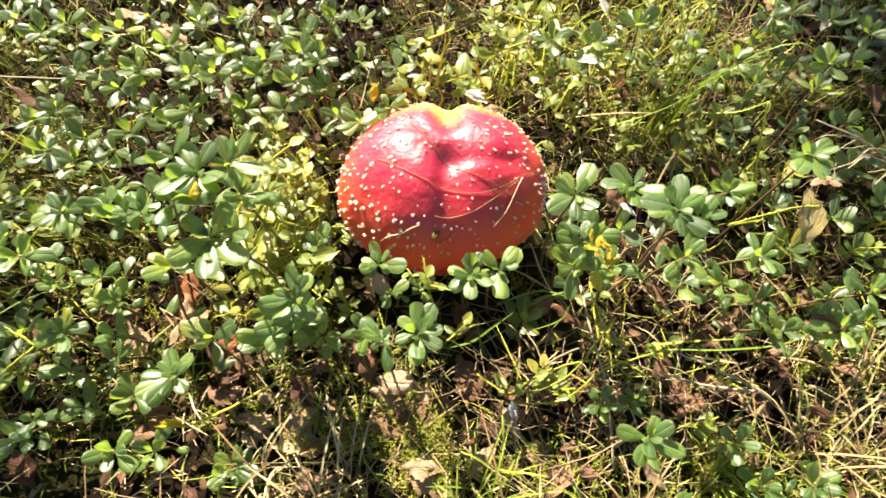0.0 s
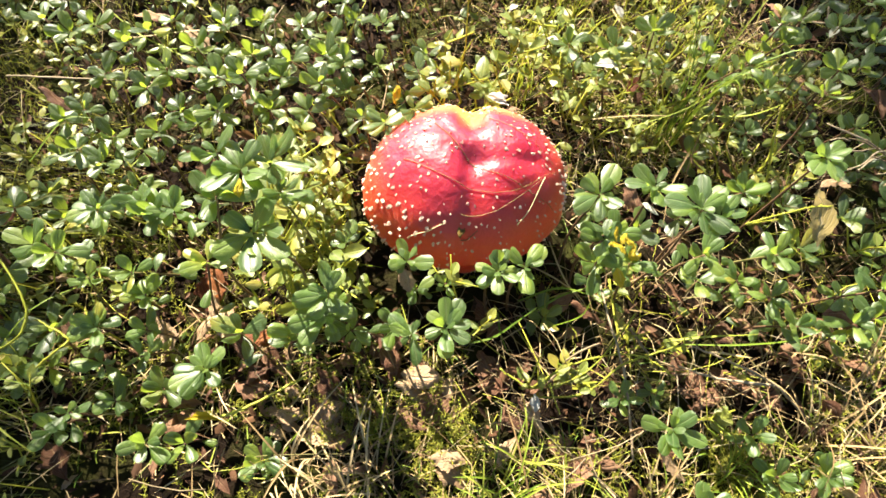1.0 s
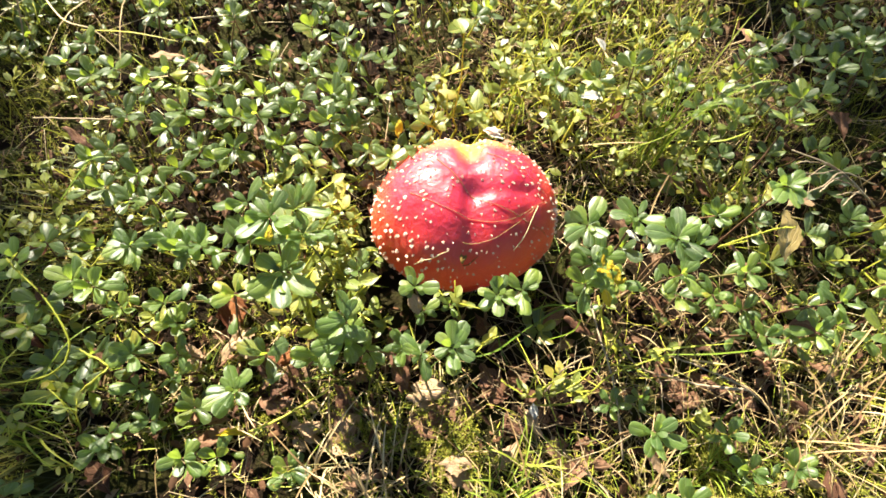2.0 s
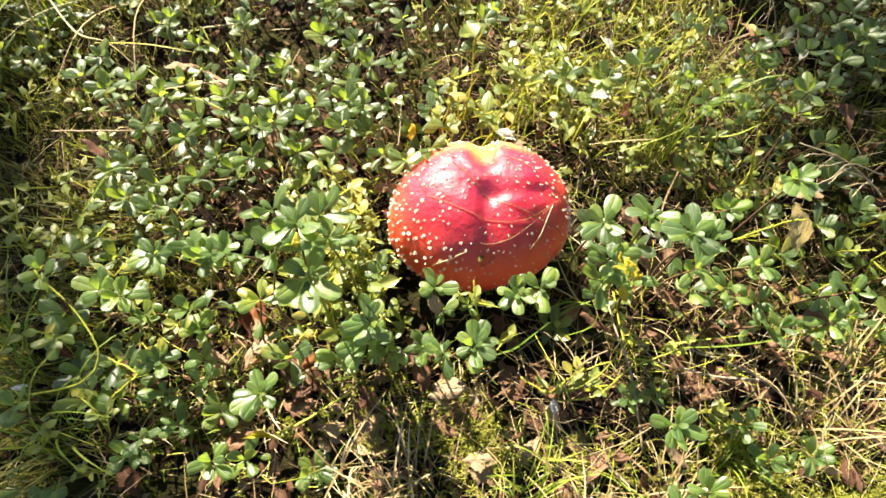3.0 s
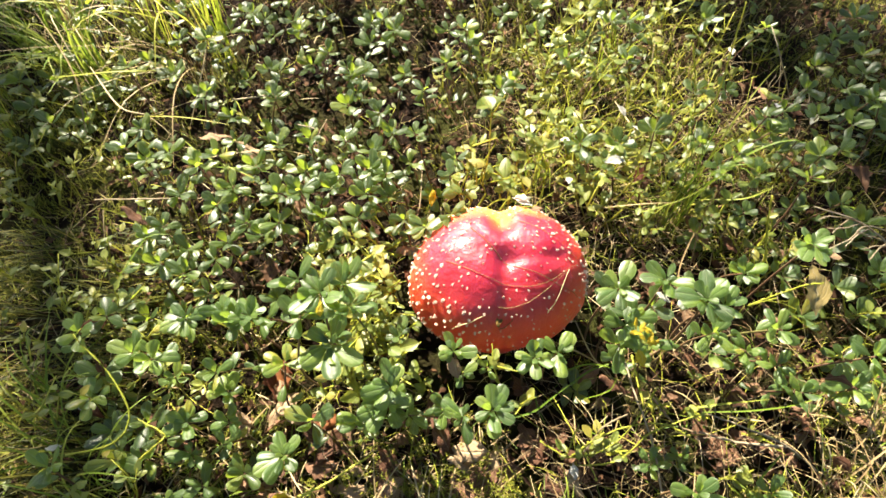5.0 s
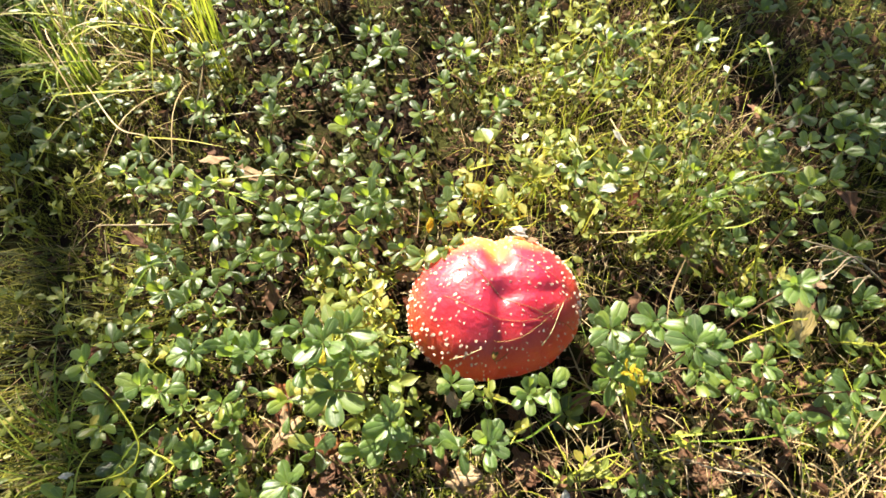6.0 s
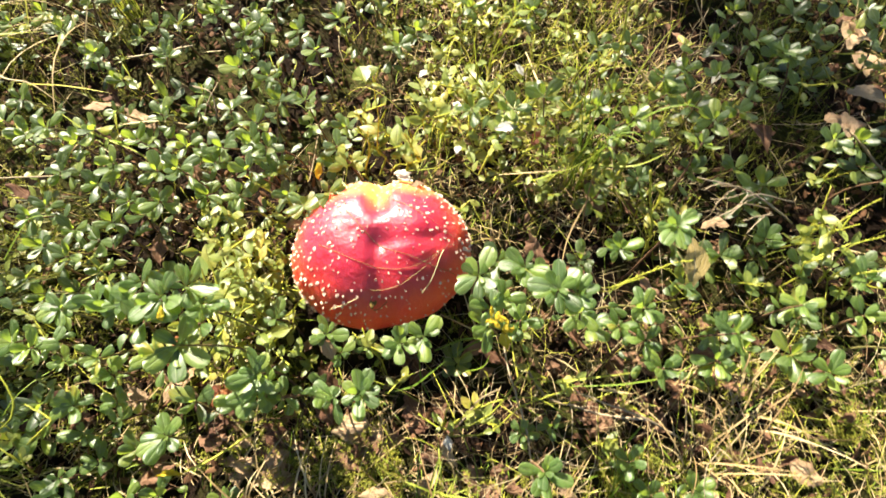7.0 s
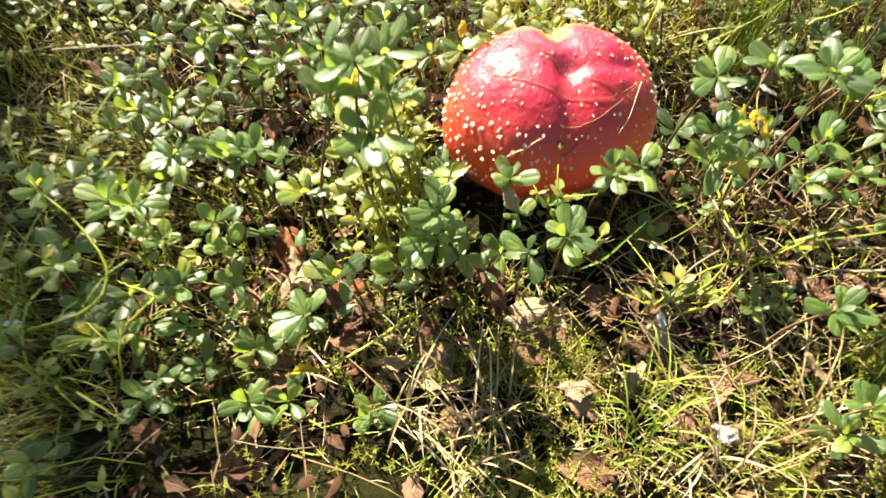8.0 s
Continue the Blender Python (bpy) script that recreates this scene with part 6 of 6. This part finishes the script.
grass_tuft(-0.310, 0.096, 20, 0.07, 0.0013, M_GRASS, "tuft of fine olive grass", (0.2, 0.2), 0.9, 12)
grass_tuft(-0.363, 0.168, 20, 0.07, 0.0013, M_GRASS, "tuft of fine olive grass", (0.3, 0.2), 0.9, 13)
grass_tuft(-0.064, 0.055, 18, 0.045, 0.0011, M_STRAW, "short tuft of dry straw grass on the moss", (0, 0.3), 1.0, 14)
grass_tuft(-0.109, 0.055, 18, 0.045, 0.0011, M_STRAW, "short tuft of dry straw grass on the moss", (0.2, 0.2), 1.0, 15)
grass_tuft(0.026, 0.055, 16, 0.045, 0.0012, M_GRASS, "short tuft of green grass on the moss", (0, 0.3), 0.8, 16)
grass_tuft(0.219, 0.075, 18, 0.05, 0.0012, M_STRAW, "short tuft of dry straw grass on the moss", (0.3, 0.2), 1.1, 17)
grass_tuft(0.165, 0.058, 18, 0.045, 0.0012, M_GRASS, "short tuft of green grass on the moss", (0.3, 0.2), 1.0, 18)
grass_tuft(0.249, 0.058, 18, 0.05, 0.0012, M_STRAW, "short tuft of dry straw grass on the moss", (0.1, 0.2), 1.1, 19)
grass_tuft(0.014, 0.032, 16, 0.06, 0.0012, M_GRASS, "short tuft of green grass on the moss", (0, 0.1), 0.7, 20)
grass_tuft(0.049, 0.013, 20, 0.05, 0.0012, M_STRAW, "short tuft of dry straw grass on the moss", (0, 0.2), 1.0, 21)
grass_tuft(-0.077, 0.032, 20, 0.05, 0.0012, M_STRAW, "short tuft of dry straw grass on the moss", (0, 0.2), 1.0, 22)
grass_tuft(0.108, 0.026, 18, 0.05, 0.0012, M_STRAW, "short tuft of dry straw grass on the moss", (0.2, 0.2), 1.0, 23)
grass_tuft(0.264, 0.103, 16, 0.05, 0.0012, M_STRAW, "short tuft of dry straw grass on the moss", (0.3, 0.1), 1.1, 24)

# ---- straws lying on the cap ----
def cap_straw(points, r, material, label):
    pts = [cap_above(q.x, q.y) for q in glide([(x, y, 0) for x, y in points], 6)]
    strand("straw", [p + n * (r + 0.0003) for p, n in pts], r, r * 0.7, material, label, "straw", "straws on the cap", 5, 2, 0.05)


cap_straw([(-0.0400, 0.2270), (-0.0130, 0.2120), (0.0050, 0.2080), (0.0210, 0.2070), (0.0380, 0.2140), (0.0580, 0.2290)], 0.00026, M_STRAW, "thin beige straw lying across the red cap")
cap_straw([(-0.0050, 0.1950), (0.0140, 0.1970), (0.0280, 0.2040), (0.0470, 0.2190)], 0.00026, M_STRAW, "thin beige straw lying across the red cap")
cap_straw([(0.0310, 0.1940), (0.0390, 0.2030), (0.0490, 0.2210)], 0.00045, M_PALESTRAW, "pale yellow straw lying on the red cap")
cap_straw([(-0.0380, 0.1890), (-0.0270, 0.1890), (-0.0150, 0.1910)], 0.00045, M_PALESTRAW, "pale yellow straw lying on the red cap")
cap_straw([(-0.0210, 0.2530), (-0.0100, 0.2380), (0.0010, 0.2260), (0.0150, 0.2180), (0.0280, 0.2140), (0.0420, 0.2100), (0.0560, 0.2090)], 0.00028, M_STEM, "thin dark stalk lying across the red cap")
cap_straw([(0.0150, 0.2580), (0.0330, 0.2460), (0.0460, 0.2380), (0.0580, 0.2320)], 0.00022, M_STRAW, "thin beige straw lying across the red cap")
cap_straw([(-0.0050, 0.1850), (0.0000, 0.1870), (0.0060, 0.1900)], 0.0004, M_STEM, "thin dark stalk lying across the red cap")

# ---- undergrowth between the placed plants ----
placed = [o.matrix_basis.translation.copy() for o in scene.objects if o.name.startswith(("lingonberry", "bilberry"))]
fill = random.Random(23)


def free(x, y, gap):
    return all((p.x - x) ** 2 + (p.y - y) ** 2 > gap * gap for p in placed) and (x - CAP.x) ** 2 + (y - CAP.y) ** 2 > 0.078 ** 2


def open_floor(x, y):
    """Clearing of litter and moss before the mushroom."""
    return (y < 0.16 - 0.25 * abs(x - 0.03) and -0.22 < x < 0.26) or y < 0.03 or (0.05 < x < 0.17 and 0.24 < y < 0.34)


def cap_shade_floor(x, y):
    """Litter before the cap, kept dark as its cast shade by leaving out moss, straw and beige leaves."""
    return 0.0 < x < 0.23 and 0.078 < y < 0.175


def deep_shrub(x, y):
    """Lingonberry stand whose gaps are kept dark, as in shade, by thinning brighter growth."""
    return -0.36 < x < 0.03 and 0.33 < y < 1.2


def shade_patch(x, y):
    """Patch between the shrubs and the near straw, darkened like shade by thinning moss and straw."""
    return -0.30 < x < -0.10 and -0.06 < y < 0.085


def thicket(x, y):
    return noise.noise((x * 6 + 3, y * 6, 7.7))


count = 0
for attempt in range(4000):
    x, y = fill.uniform(-0.55, 0.62), fill.uniform(0.05, 0.80)
    if open_floor(x, y) or thicket(x, y) < -0.18 or (y < 0.33 and -0.26 < x < 0.30) or not free(x, y, 0.034 + 0.008 * y):
        continue
    if -0.02 < x < 0.22 and 0.30 < y < 0.62 and fill.random() < 0.35:
        bilberry(x, y, fill.uniform(0.06, 0.12), 0.011, 9)
    elif x < -0.34 and fill.random() < 0.75:
        continue
    else:
        lingonberry(x, y, fill.uniform(0.045, 0.095), fill.uniform(0.018, 0.023), fill.randrange(7, 11))
    placed.append(Vector((x, y, 0)))
    count += 1
    if count > 150:
        break

# a closer stand of taller sprigs beyond the mushroom
stand = random.Random(71)
for i in range(30):
    x, y = stand.uniform(-0.13, 0.09), stand.uniform(0.42, 0.78)
    if free(x, y, 0.022):
        lingonberry(x, y, stand.uniform(0.065, 0.105), stand.uniform(0.018, 0.022), stand.randrange(8, 12))
        placed.append(Vector((x, y, 0)))

# far sprigs
heap_leaf, heap_stem = Heap(), Heap()
plain = [oval_blade(*q, rows=4, cols=5, seed=i) for i, q in enumerate(OVALS)]
shapes, leaf_uv = [([Vector(q) for q in v], f) for v, f, uv in plain], plain[0][2]
for attempt in range(14000):
    x, y = fill.uniform(-1.0, 1.5), fill.uniform(0.05, 2.2)
    inner = -0.55 < x < 0.62 and y < 0.80
    if open_floor(x, y) or thicket(x, y) < (-0.15 if inner else -0.10) or not free(x, y, 0.019 + 0.014 * y):
        continue
    if x < 0.02 and y > 0.30 and fill.random() < 0.4:
        continue
    placed.append(Vector((x, y, 0)))
    stem, leaves = sprig_plan(x, y, fill.uniform(0.020, 0.050 if inner else 0.10), fill.uniform(0.014, 0.019), fill.randrange(8, 12), fill)
    v, f = tube(stem, 0.0011, 0.0006, 3)
    heap_stem.add(v, f)
    for at, d, up, ln in leaves:
        v, f = shapes[fill.randrange(8)]
        m = frame_of(at, d, up, ln)
        heap_leaf.add([m @ q for q in v], f, leaf_uv)
    if len(placed) > 1780:
        break
heap_leaf.lay("lingonberry_foliage", M_LEAF, "dense low carpet of small glossy green lingonberry leaves", "shrub")
heap_stem.lay("lingonberry_stems", M_STEM, "thin brown lingonberry stems among the leaves", "shrub")

# moss: feathery shoots standing close together
heap = Heap()
for attempt in range(66000):
    x, y = fill.uniform(-0.85, 1.0), fill.uniform(-0.25, 1.5)
    if attempt >= 52000:
        x, y = fill.uniform(-0.17, 0.36), fill.uniform(-0.14, 0.10)
        if noise.noise((x * 14, y * 14, 8.2)) < 0.24:
            continue
    front = y < 0.15
    side = x < -0.26 or (front and -0.14 < x)
    patch = noise.noise((x * 11, y * 11, 1.2)) + (0.32 if front else 0.0) + (0.35 if side else 0.0)
    if fill.random() > 2.6 - 2.2 * math.hypot(x - 0.07, (y - 0.5) * 1.0) / 0.9 or patch < 0.0 or fill.random() > (1.0 if y < 0.6 else 0.5) or (x - CAP.x) ** 2 + (y - CAP.y) ** 2 < 0.02 ** 2:
        continue
    if cap_shade_floor(x, y) or ((deep_shrub(x, y) or shade_patch(x, y)) and fill.random() < 0.7):
        continue
    g = ground_z(x, y)
    h = fill.uniform(0.010, 0.024) * (1.4 if side else 1.0)
    lean = Vector((fill.uniform(-0.5, 0.5), fill.uniform(-0.5, 0.5), 1)).normalized()
    base = Vector((x, y, g - 0.002))
    verts, faces = [], []
    for k in range(11):
        a = k * 2.4 + x * 50
        q = base + lean * h * (0.25 + 0.75 * k / 10)
        d = Vector((math.cos(a), math.sin(a), 0.55)).normalized() * fill.uniform(0.003, 0.006) * (1.15 - 0.06 * k)
        w = d.cross(lean).normalized() * 0.00042
        o = len(verts)
        verts += [q - w, q + w, q + d]
        faces.append((o, o + 1, o + 2))
    w = Vector((0.0004, 0, 0))
    o = len(verts)
    verts += [base - w, base + w, base + lean * h]
    faces.append((o, o + 1, o + 2))
    heap.add(verts, faces)
heap.lay("moss_carpet", M_MOSS, "soft yellow-green feathery moss on the soil", "moss", smooth=False)

# thin leafy bilberry growth, too fine to count
twigs, tiny = Heap(), Heap()
thin = [([Vector(v.co) for v in me.vertices], [tuple(p.vertices) for p in me.polygons]) for me in BILB]
thin_uv = blade(0.5, 0.1, 0.1, 0.5)[2]
for i in range(560):
    if i % 7 == 0:
        x, y, top_z = fill.uniform(-0.03, 0.24), fill.uniform(0.29, 0.66), fill.uniform(0.05, 0.11)
    elif i % 3 == 1:
        x, y, top_z = fill.uniform(-0.75, -0.25), fill.uniform(0.0, 0.75), fill.uniform(0.035, 0.08)
    else:
        x, y, top_z = fill.uniform(-0.5, 0.9), fill.uniform(0.12, 1.4), fill.uniform(0.05, 0.09)
    if not (x - CAP.x) ** 2 + (y - CAP.y) ** 2 > 0.08 ** 2:
        continue
    if deep_shrub(x, y) and fill.random() < 0.75:
        continue
    base = Vector((x, y, ground_z(x, y)))
    d = Vector((fill.uniform(-0.5, 0.5), fill.uniform(-0.5, 0.5), 1)) * top_z
    run = [base, base + d * 0.4 + Vector((fill.uniform(-1, 1), fill.uniform(-1, 1), 0)) * 0.006, base + d * 0.75 + Vector((fill.uniform(-1, 1), fill.uniform(-1, 1), 0)) * 0.006, base + d]
    for r in (run, [run[1], run[1] + Vector((fill.uniform(-1, 1), fill.uniform(-1, 1), 1)) * top_z * 0.35], [run[2], run[2] + Vector((fill.uniform(-1, 1), fill.uniform(-1, 1), 0.8)) * top_z * 0.25]):
        v, f = tube(r, 0.0008, 0.0004, 3)
        twigs.add(v, f)
        for k in range(2):
            at = r[-1].lerp(r[-2], fill.random())
            v, f = thin[fill.randrange(4)]
            a = fill.uniform(0, 6.28)
            m = frame_of(at, Vector((math.cos(a), math.sin(a), fill.uniform(-0.1, 0.8))), Vector((fill.uniform(-0.5, 0.5), fill.uniform(-0.5, 0.5), 1)), fill.uniform(0.006, 0.011))
            tiny.add([m @ q for q in v], f, thin_uv)
twigs.lay("bilberry_twigs", M_GREENSTEM, "fine yellow-green bilberry twigs filling the gaps", "shrub")
tiny.lay("bilberry_foliage", M_BILBERRY, "tiny yellow-green bilberry leaves on fine twigs", "shrub")

# more withered leaves strewn over the clearing
for i in range(46):
    x, y = fill.uniform(-0.26, 0.34), fill.uniform(-0.06, 0.15)
    dead_leaf(x, y, ground_z(x, y) + fill.uniform(0.006, 0.014), fill.uniform(0.013, 0.024), fill.uniform(0, 360), fill.uniform(-25, 35), fill.uniform(-30, 30), i, M_DEAD if i % 3 or cap_shade_floor(x, y) else M_BEIGE)

# straw, needles and flakes on the soil
straw, green, flakes = Heap(), Heap(), Heap()
SHARDS = [withered(30 + i, 6, 6) for i in range(6)]
FLAKES = [withered(20 + i, 4, 4) for i in range(5)]
for i in range(15000):
    x, y = fill.uniform(-0.65, 0.85), fill.uniform(-0.20, 1.3)
    if i % 3 == 0:
        x, y = fill.uniform(-0.30, 0.45), fill.uniform(-0.16, 0.15)
    elif i % 7 == 0:
        x, y = fill.uniform(0.0, 0.28), fill.uniform(0.27, 0.60)
    if (cap_shade_floor(x, y) or deep_shrub(x, y) or shade_patch(x, y)) and fill.random() < 0.75:
        continue
    g = ground_z(x, y)
    a, ln = fill.uniform(0, 6.28), fill.choice((0.010, 0.014, 0.018, 0.026, 0.038)) * fill.uniform(0.8, 1.2)
    d = Vector((math.cos(a), math.sin(a), fill.uniform(-0.05, 0.35))) * ln
    s = Vector((x, y, g + fill.uniform(0.001, 0.012)))
    v, f = ribbon([s, s + d * 0.5 + Vector((0, 0, fill.uniform(-0.002, 0.006))), s + d], fill.uniform(0.0004, 0.0011), 0.3)
    (straw if fill.random() < 0.62 else green).add(v, f)
for i in range(14000):
    x, y = fill.uniform(-0.65, 0.85), fill.uniform(-0.20, 1.3)
    if i % 2:
        x, y = fill.uniform(-0.40, 0.55), fill.uniform(0.08, 0.80)
    v, f, uv = FLAKES[i % 5]
    m = pose(x, y, ground_z(x, y) + fill.uniform(0.002, 0.014), fill.uniform(-50, 50), fill.uniform(-50, 50), fill.uniform(0, 360)) @ Matrix.Diagonal((*[fill.choice((0.004, 0.006, 0.008, 0.012))] * 3, 1))
    flakes.add([m @ Vector(q) for q in v], f, uv)
shards = Heap()
for i in range(900):
    x, y = fill.uniform(-0.30, 0.36), fill.uniform(-0.10, 0.17)
    if i % 2:
        x, y = fill.uniform(-0.45, 0.50), fill.uniform(0.10, 0.75)
    if (deep_shrub(x, y) or cap_shade_floor(x, y)) and i % 4:
        continue
    v, f, uv = SHARDS[i % 6]
    m = pose(x, y, ground_z(x, y) + fill.uniform(0.003, 0.016), fill.uniform(-40, 60), fill.uniform(-50, 50), fill.uniform(0, 360)) @ Matrix.Diagonal((*[fill.choice((0.008, 0.011, 0.015, 0.020))] * 3, 1))
    shards.add([m @ Vector(q) for q in v], f, uv)
shards.lay("leaf_fragments", M_DEAD, "torn brown and beige scraps of fallen leaves", "litter")
straw.lay("straw_litter", M_STRAW, "dry beige grass straw and needles strewn on the soil", "litter")
green.lay("grass_litter", M_GRASS, "short green grass blades among the litter", "grass")
flakes.lay("leaf_litter", M_DARKLITTER, "dark brown leaf litter covering the soil", "litter")


# fine dry stalks and shoots tangled between the shrubs
stalks = {m.name: Heap() for m in (M_STRAW, M_GREENSTEM, M_STEM, M_TWIG)}
names = list(stalks)
for i in range(3600):
    if i % 3 == 0:
        x, y = fill.uniform(-0.05, 0.30), fill.uniform(0.26, 0.75)
    elif i % 3 == 1:
        x, y = fill.uniform(-0.42, 0.45), fill.uniform(0.04, 0.75)
    else:
        x, y = fill.uniform(-0.8, 1.0), fill.uniform(0.10, 1.30)
    if (x - CAP.x) ** 2 + (y - CAP.y) ** 2 < 0.085 ** 2:
        continue
    if deep_shrub(x, y) and fill.random() < 0.5:
        continue
    low = open_floor(x, y)
    base = Vector((x, y, ground_z(x, y) + fill.uniform(0.0, 0.02)))
    a, ln = fill.uniform(0, 6.28), fill.uniform(0.02, 0.075)
    d = Vector((math.cos(a), math.sin(a), fill.uniform(0.0, 0.5) if low else fill.uniform(0.2, 1.8))).normalized() * ln
    bend = Vector((fill.uniform(-1, 1), fill.uniform(-1, 1), fill.uniform(-0.2, 0.5))) * ln * 0.16
    r = fill.uniform(0.00022, 0.00055)
    pick = names[fill.choices((0, 1, 2, 3), (4, 4, 3, 2) if not deep_shrub(x, y) else (1, 1, 5, 0))[0]]
    v, f = tube([base, base + d * 0.35 + bend, base + d * 0.7 + bend * 0.8, base + d], r, r * 0.5, 3)
    stalks[pick].add(v, f)
    if fill.random() < 0.45:
        s0 = base + d * 0.6 + bend
        v, f = tube([s0, s0 + Vector((fill.uniform(-1, 1), fill.uniform(-1, 1), fill.uniform(0.0, 1.0))) * ln * 0.3], r * 0.8, r * 0.4, 3)
        stalks[pick].add(v, f)
# bare pale stalks criss-crossing low over the litter before the cap
for i in range(260):
    x, y = fill.uniform(-0.01, 0.27), fill.uniform(0.055, 0.185)
    base = Vector((x, y, ground_z(x, y) + fill.uniform(0.006, 0.030)))
    a, ln = fill.uniform(0, 6.28), fill.uniform(0.02, 0.065)
    d = Vector((math.cos(a), math.sin(a), fill.uniform(-0.15, 0.45))).normalized() * ln
    bend = Vector((fill.uniform(-1, 1), fill.uniform(-1, 1), fill.uniform(0.0, 0.6))) * ln * 0.18
    r = fill.uniform(0.00022, 0.00050)
    v, f = tube([base, base + d * 0.35 + bend, base + d * 0.7 + bend * 0.8, base + d], r, r * 0.5, 3)
    stalks[names[fill.choices((0, 1, 2, 3), (5, 2, 1, 3))[0]]].add(v, f)
for m, label in ((M_STRAW, "thin dry beige stalks tangled between the shrubs"), (M_GREENSTEM, "thin yellow-green shoots tangled between the shrubs"),
                 (M_STEM, "thin brown woody stems between the shrubs"), (M_TWIG, "thin grey dead twigs between the shrubs")):
    stalks[m.name].lay("stalk_tangle", m, label, "stalks")

# fine grass lying combed to one side beyond the shrubs' edge
combed = Heap()
for i in range(1500):
    x, y = fill.uniform(-0.52, -0.245), fill.uniform(-0.02, 0.36)
    if fill.random() > (-0.235 - x) / 0.06 or noise.noise((x * 14, y * 14, 5.5)) < -0.25:
        continue
    base = Vector((x, y, ground_z(x, y)))
    ln = fill.uniform(0.035, 0.075)
    d = Vector((-0.75 + fill.uniform(-0.45, 0.45), -0.35 + fill.uniform(-0.5, 0.4), fill.uniform(0.25, 0.7))).normalized() * ln
    v, f = ribbon([base, base + d * 0.4 + Vector((0, 0, 0.010)), base + d * 0.75 + Vector((0, 0, 0.009)), base + d], fill.uniform(0.0008, 0.0016), 0.3)
    combed.add(v, f)
combed.lay("combed_grass", M_DIM_OLIVE, "fine olive grass lying combed to one side", "grass")

# the same low carpet going on around, coarser
outer_leaf, outer_moss = Heap(), Heap()
for attempt in range(16000):
    r, a = 0.75 + 3.2 * fill.random() ** 1.3, fill.uniform(0, 6.283)
    x, y = 0.07 + r * math.cos(a), 0.5 + r * math.sin(a)
    if (-0.62 < x < 0.80 and -0.12 < y < 1.15) or thicket(x, y) < fill.uniform(-0.7, 0.2):
        continue
    base = Vector((x, y, ground_z(x, y) if abs(x) < 3 and abs(y) < 4 else 0.0))
    h = fill.uniform(0.02, 0.08)
    for k in range(6):
        b = k * 2.4 + a * 9
        d = Vector((math.cos(b), math.sin(b), fill.uniform(0.0, 0.8))).normalized() * fill.uniform(0.012, 0.02)
        w = d.cross(Vector((0, 0, 1))).normalized() * d.length * 0.28
        q = base + Vector((0, 0, h * (1 - 0.08 * k)))
        (outer_leaf if attempt % 3 else outer_moss).add([q, q + d * 0.55 - w, q + d, q + d * 0.55 + w], [(0, 1, 2, 3)], [(0.5, 0), (0, 0.5), (0.5, 1), (1, 0.5)])
outer_leaf.lay("shrub_carpet", M_LEAF, "low green lingonberry carpet spreading over the forest floor", "shrub")
outer_moss.lay("moss_patches", M_BILBERRY, "yellow-green low growth spreading over the forest floor", "moss")

# ---- unseen young pines, added only to shade parts of the shrubs ----
def unseen_pine(x, y, radius, height, crown_from, low_limbs=()):
    rng = random.Random(3)
    top = thing("shade_pine", x, y, 0, "unseen slim young pine with brown bark, added to cast shade", "tree")
    trunk = [Vector((0.02 * math.sin(q * 1.3), 0.02 * math.cos(q * 1.7) - 0.02, q * height / 10)) for q in range(11)]
    v, f = tube(trunk, radius, radius * 0.45, 14, 0.05, rng)
    part("trunk", mesh_of("trunk", v, f, M_BARK), top)
    needles = Heap()
    limbs = list(low_limbs)
    for i in range(22):
        z = rng.uniform(crown_from, height)
        limbs.append((z, rng.uniform(0, 360), (height + 0.3 - z) * rng.uniform(0.25, 0.45), 18))
    for z, turn, ln, tufts in limbs:
        d = Vector((math.cos(radians(turn)), math.sin(radians(turn)), 0.3))
        s = Vector((0, 0, z))
        v, f = tube([s, s + d * ln * 0.5, s + d * ln + Vector((0, 0, 0.1 * ln))], 0.014, 0.005, 5)
        part("limb", mesh_of("limb", v, f, M_BARK), top)
        for k in range(tufts):
            c = s + d * ln * rng.uniform(0.25, 1.1) + Vector((rng.uniform(-1, 1), rng.uniform(-1, 1), rng.uniform(-0.5, 1))) * 0.09
            for j in range(14):
                e = Vector((rng.uniform(-1, 1), rng.uniform(-1, 1), rng.uniform(-0.6, 1))).normalized() * 0.07
                w = e.orthogonal().normalized() * 0.004
                needles.add([c - w, c + w, c + e], [(0, 1, 2)])
    me = mesh_of("crown", np.concatenate(needles.v), needles.f, M_MOSS, smooth=False)
    part("crown", me, top, label="dark green needle crown")


# low limbs added so that their shadows dapple the shrubs far right
unseen_pine(-0.92, 3.29, 0.048, 8.0, 6.9, [(2.7, 0, 0.25, 20), (2.85, 20, 0.35, 24), (3.0, 180, 0.22, 16), (3.15, -10, 0.30, 24), (3.3, 90, 0.3, 20), (3.4, 200, 0.2, 16), (3.5, 10, 0.25, 20)])
unseen_pine(-3.05, 6.0, 0.062, 14.0, 12.4)
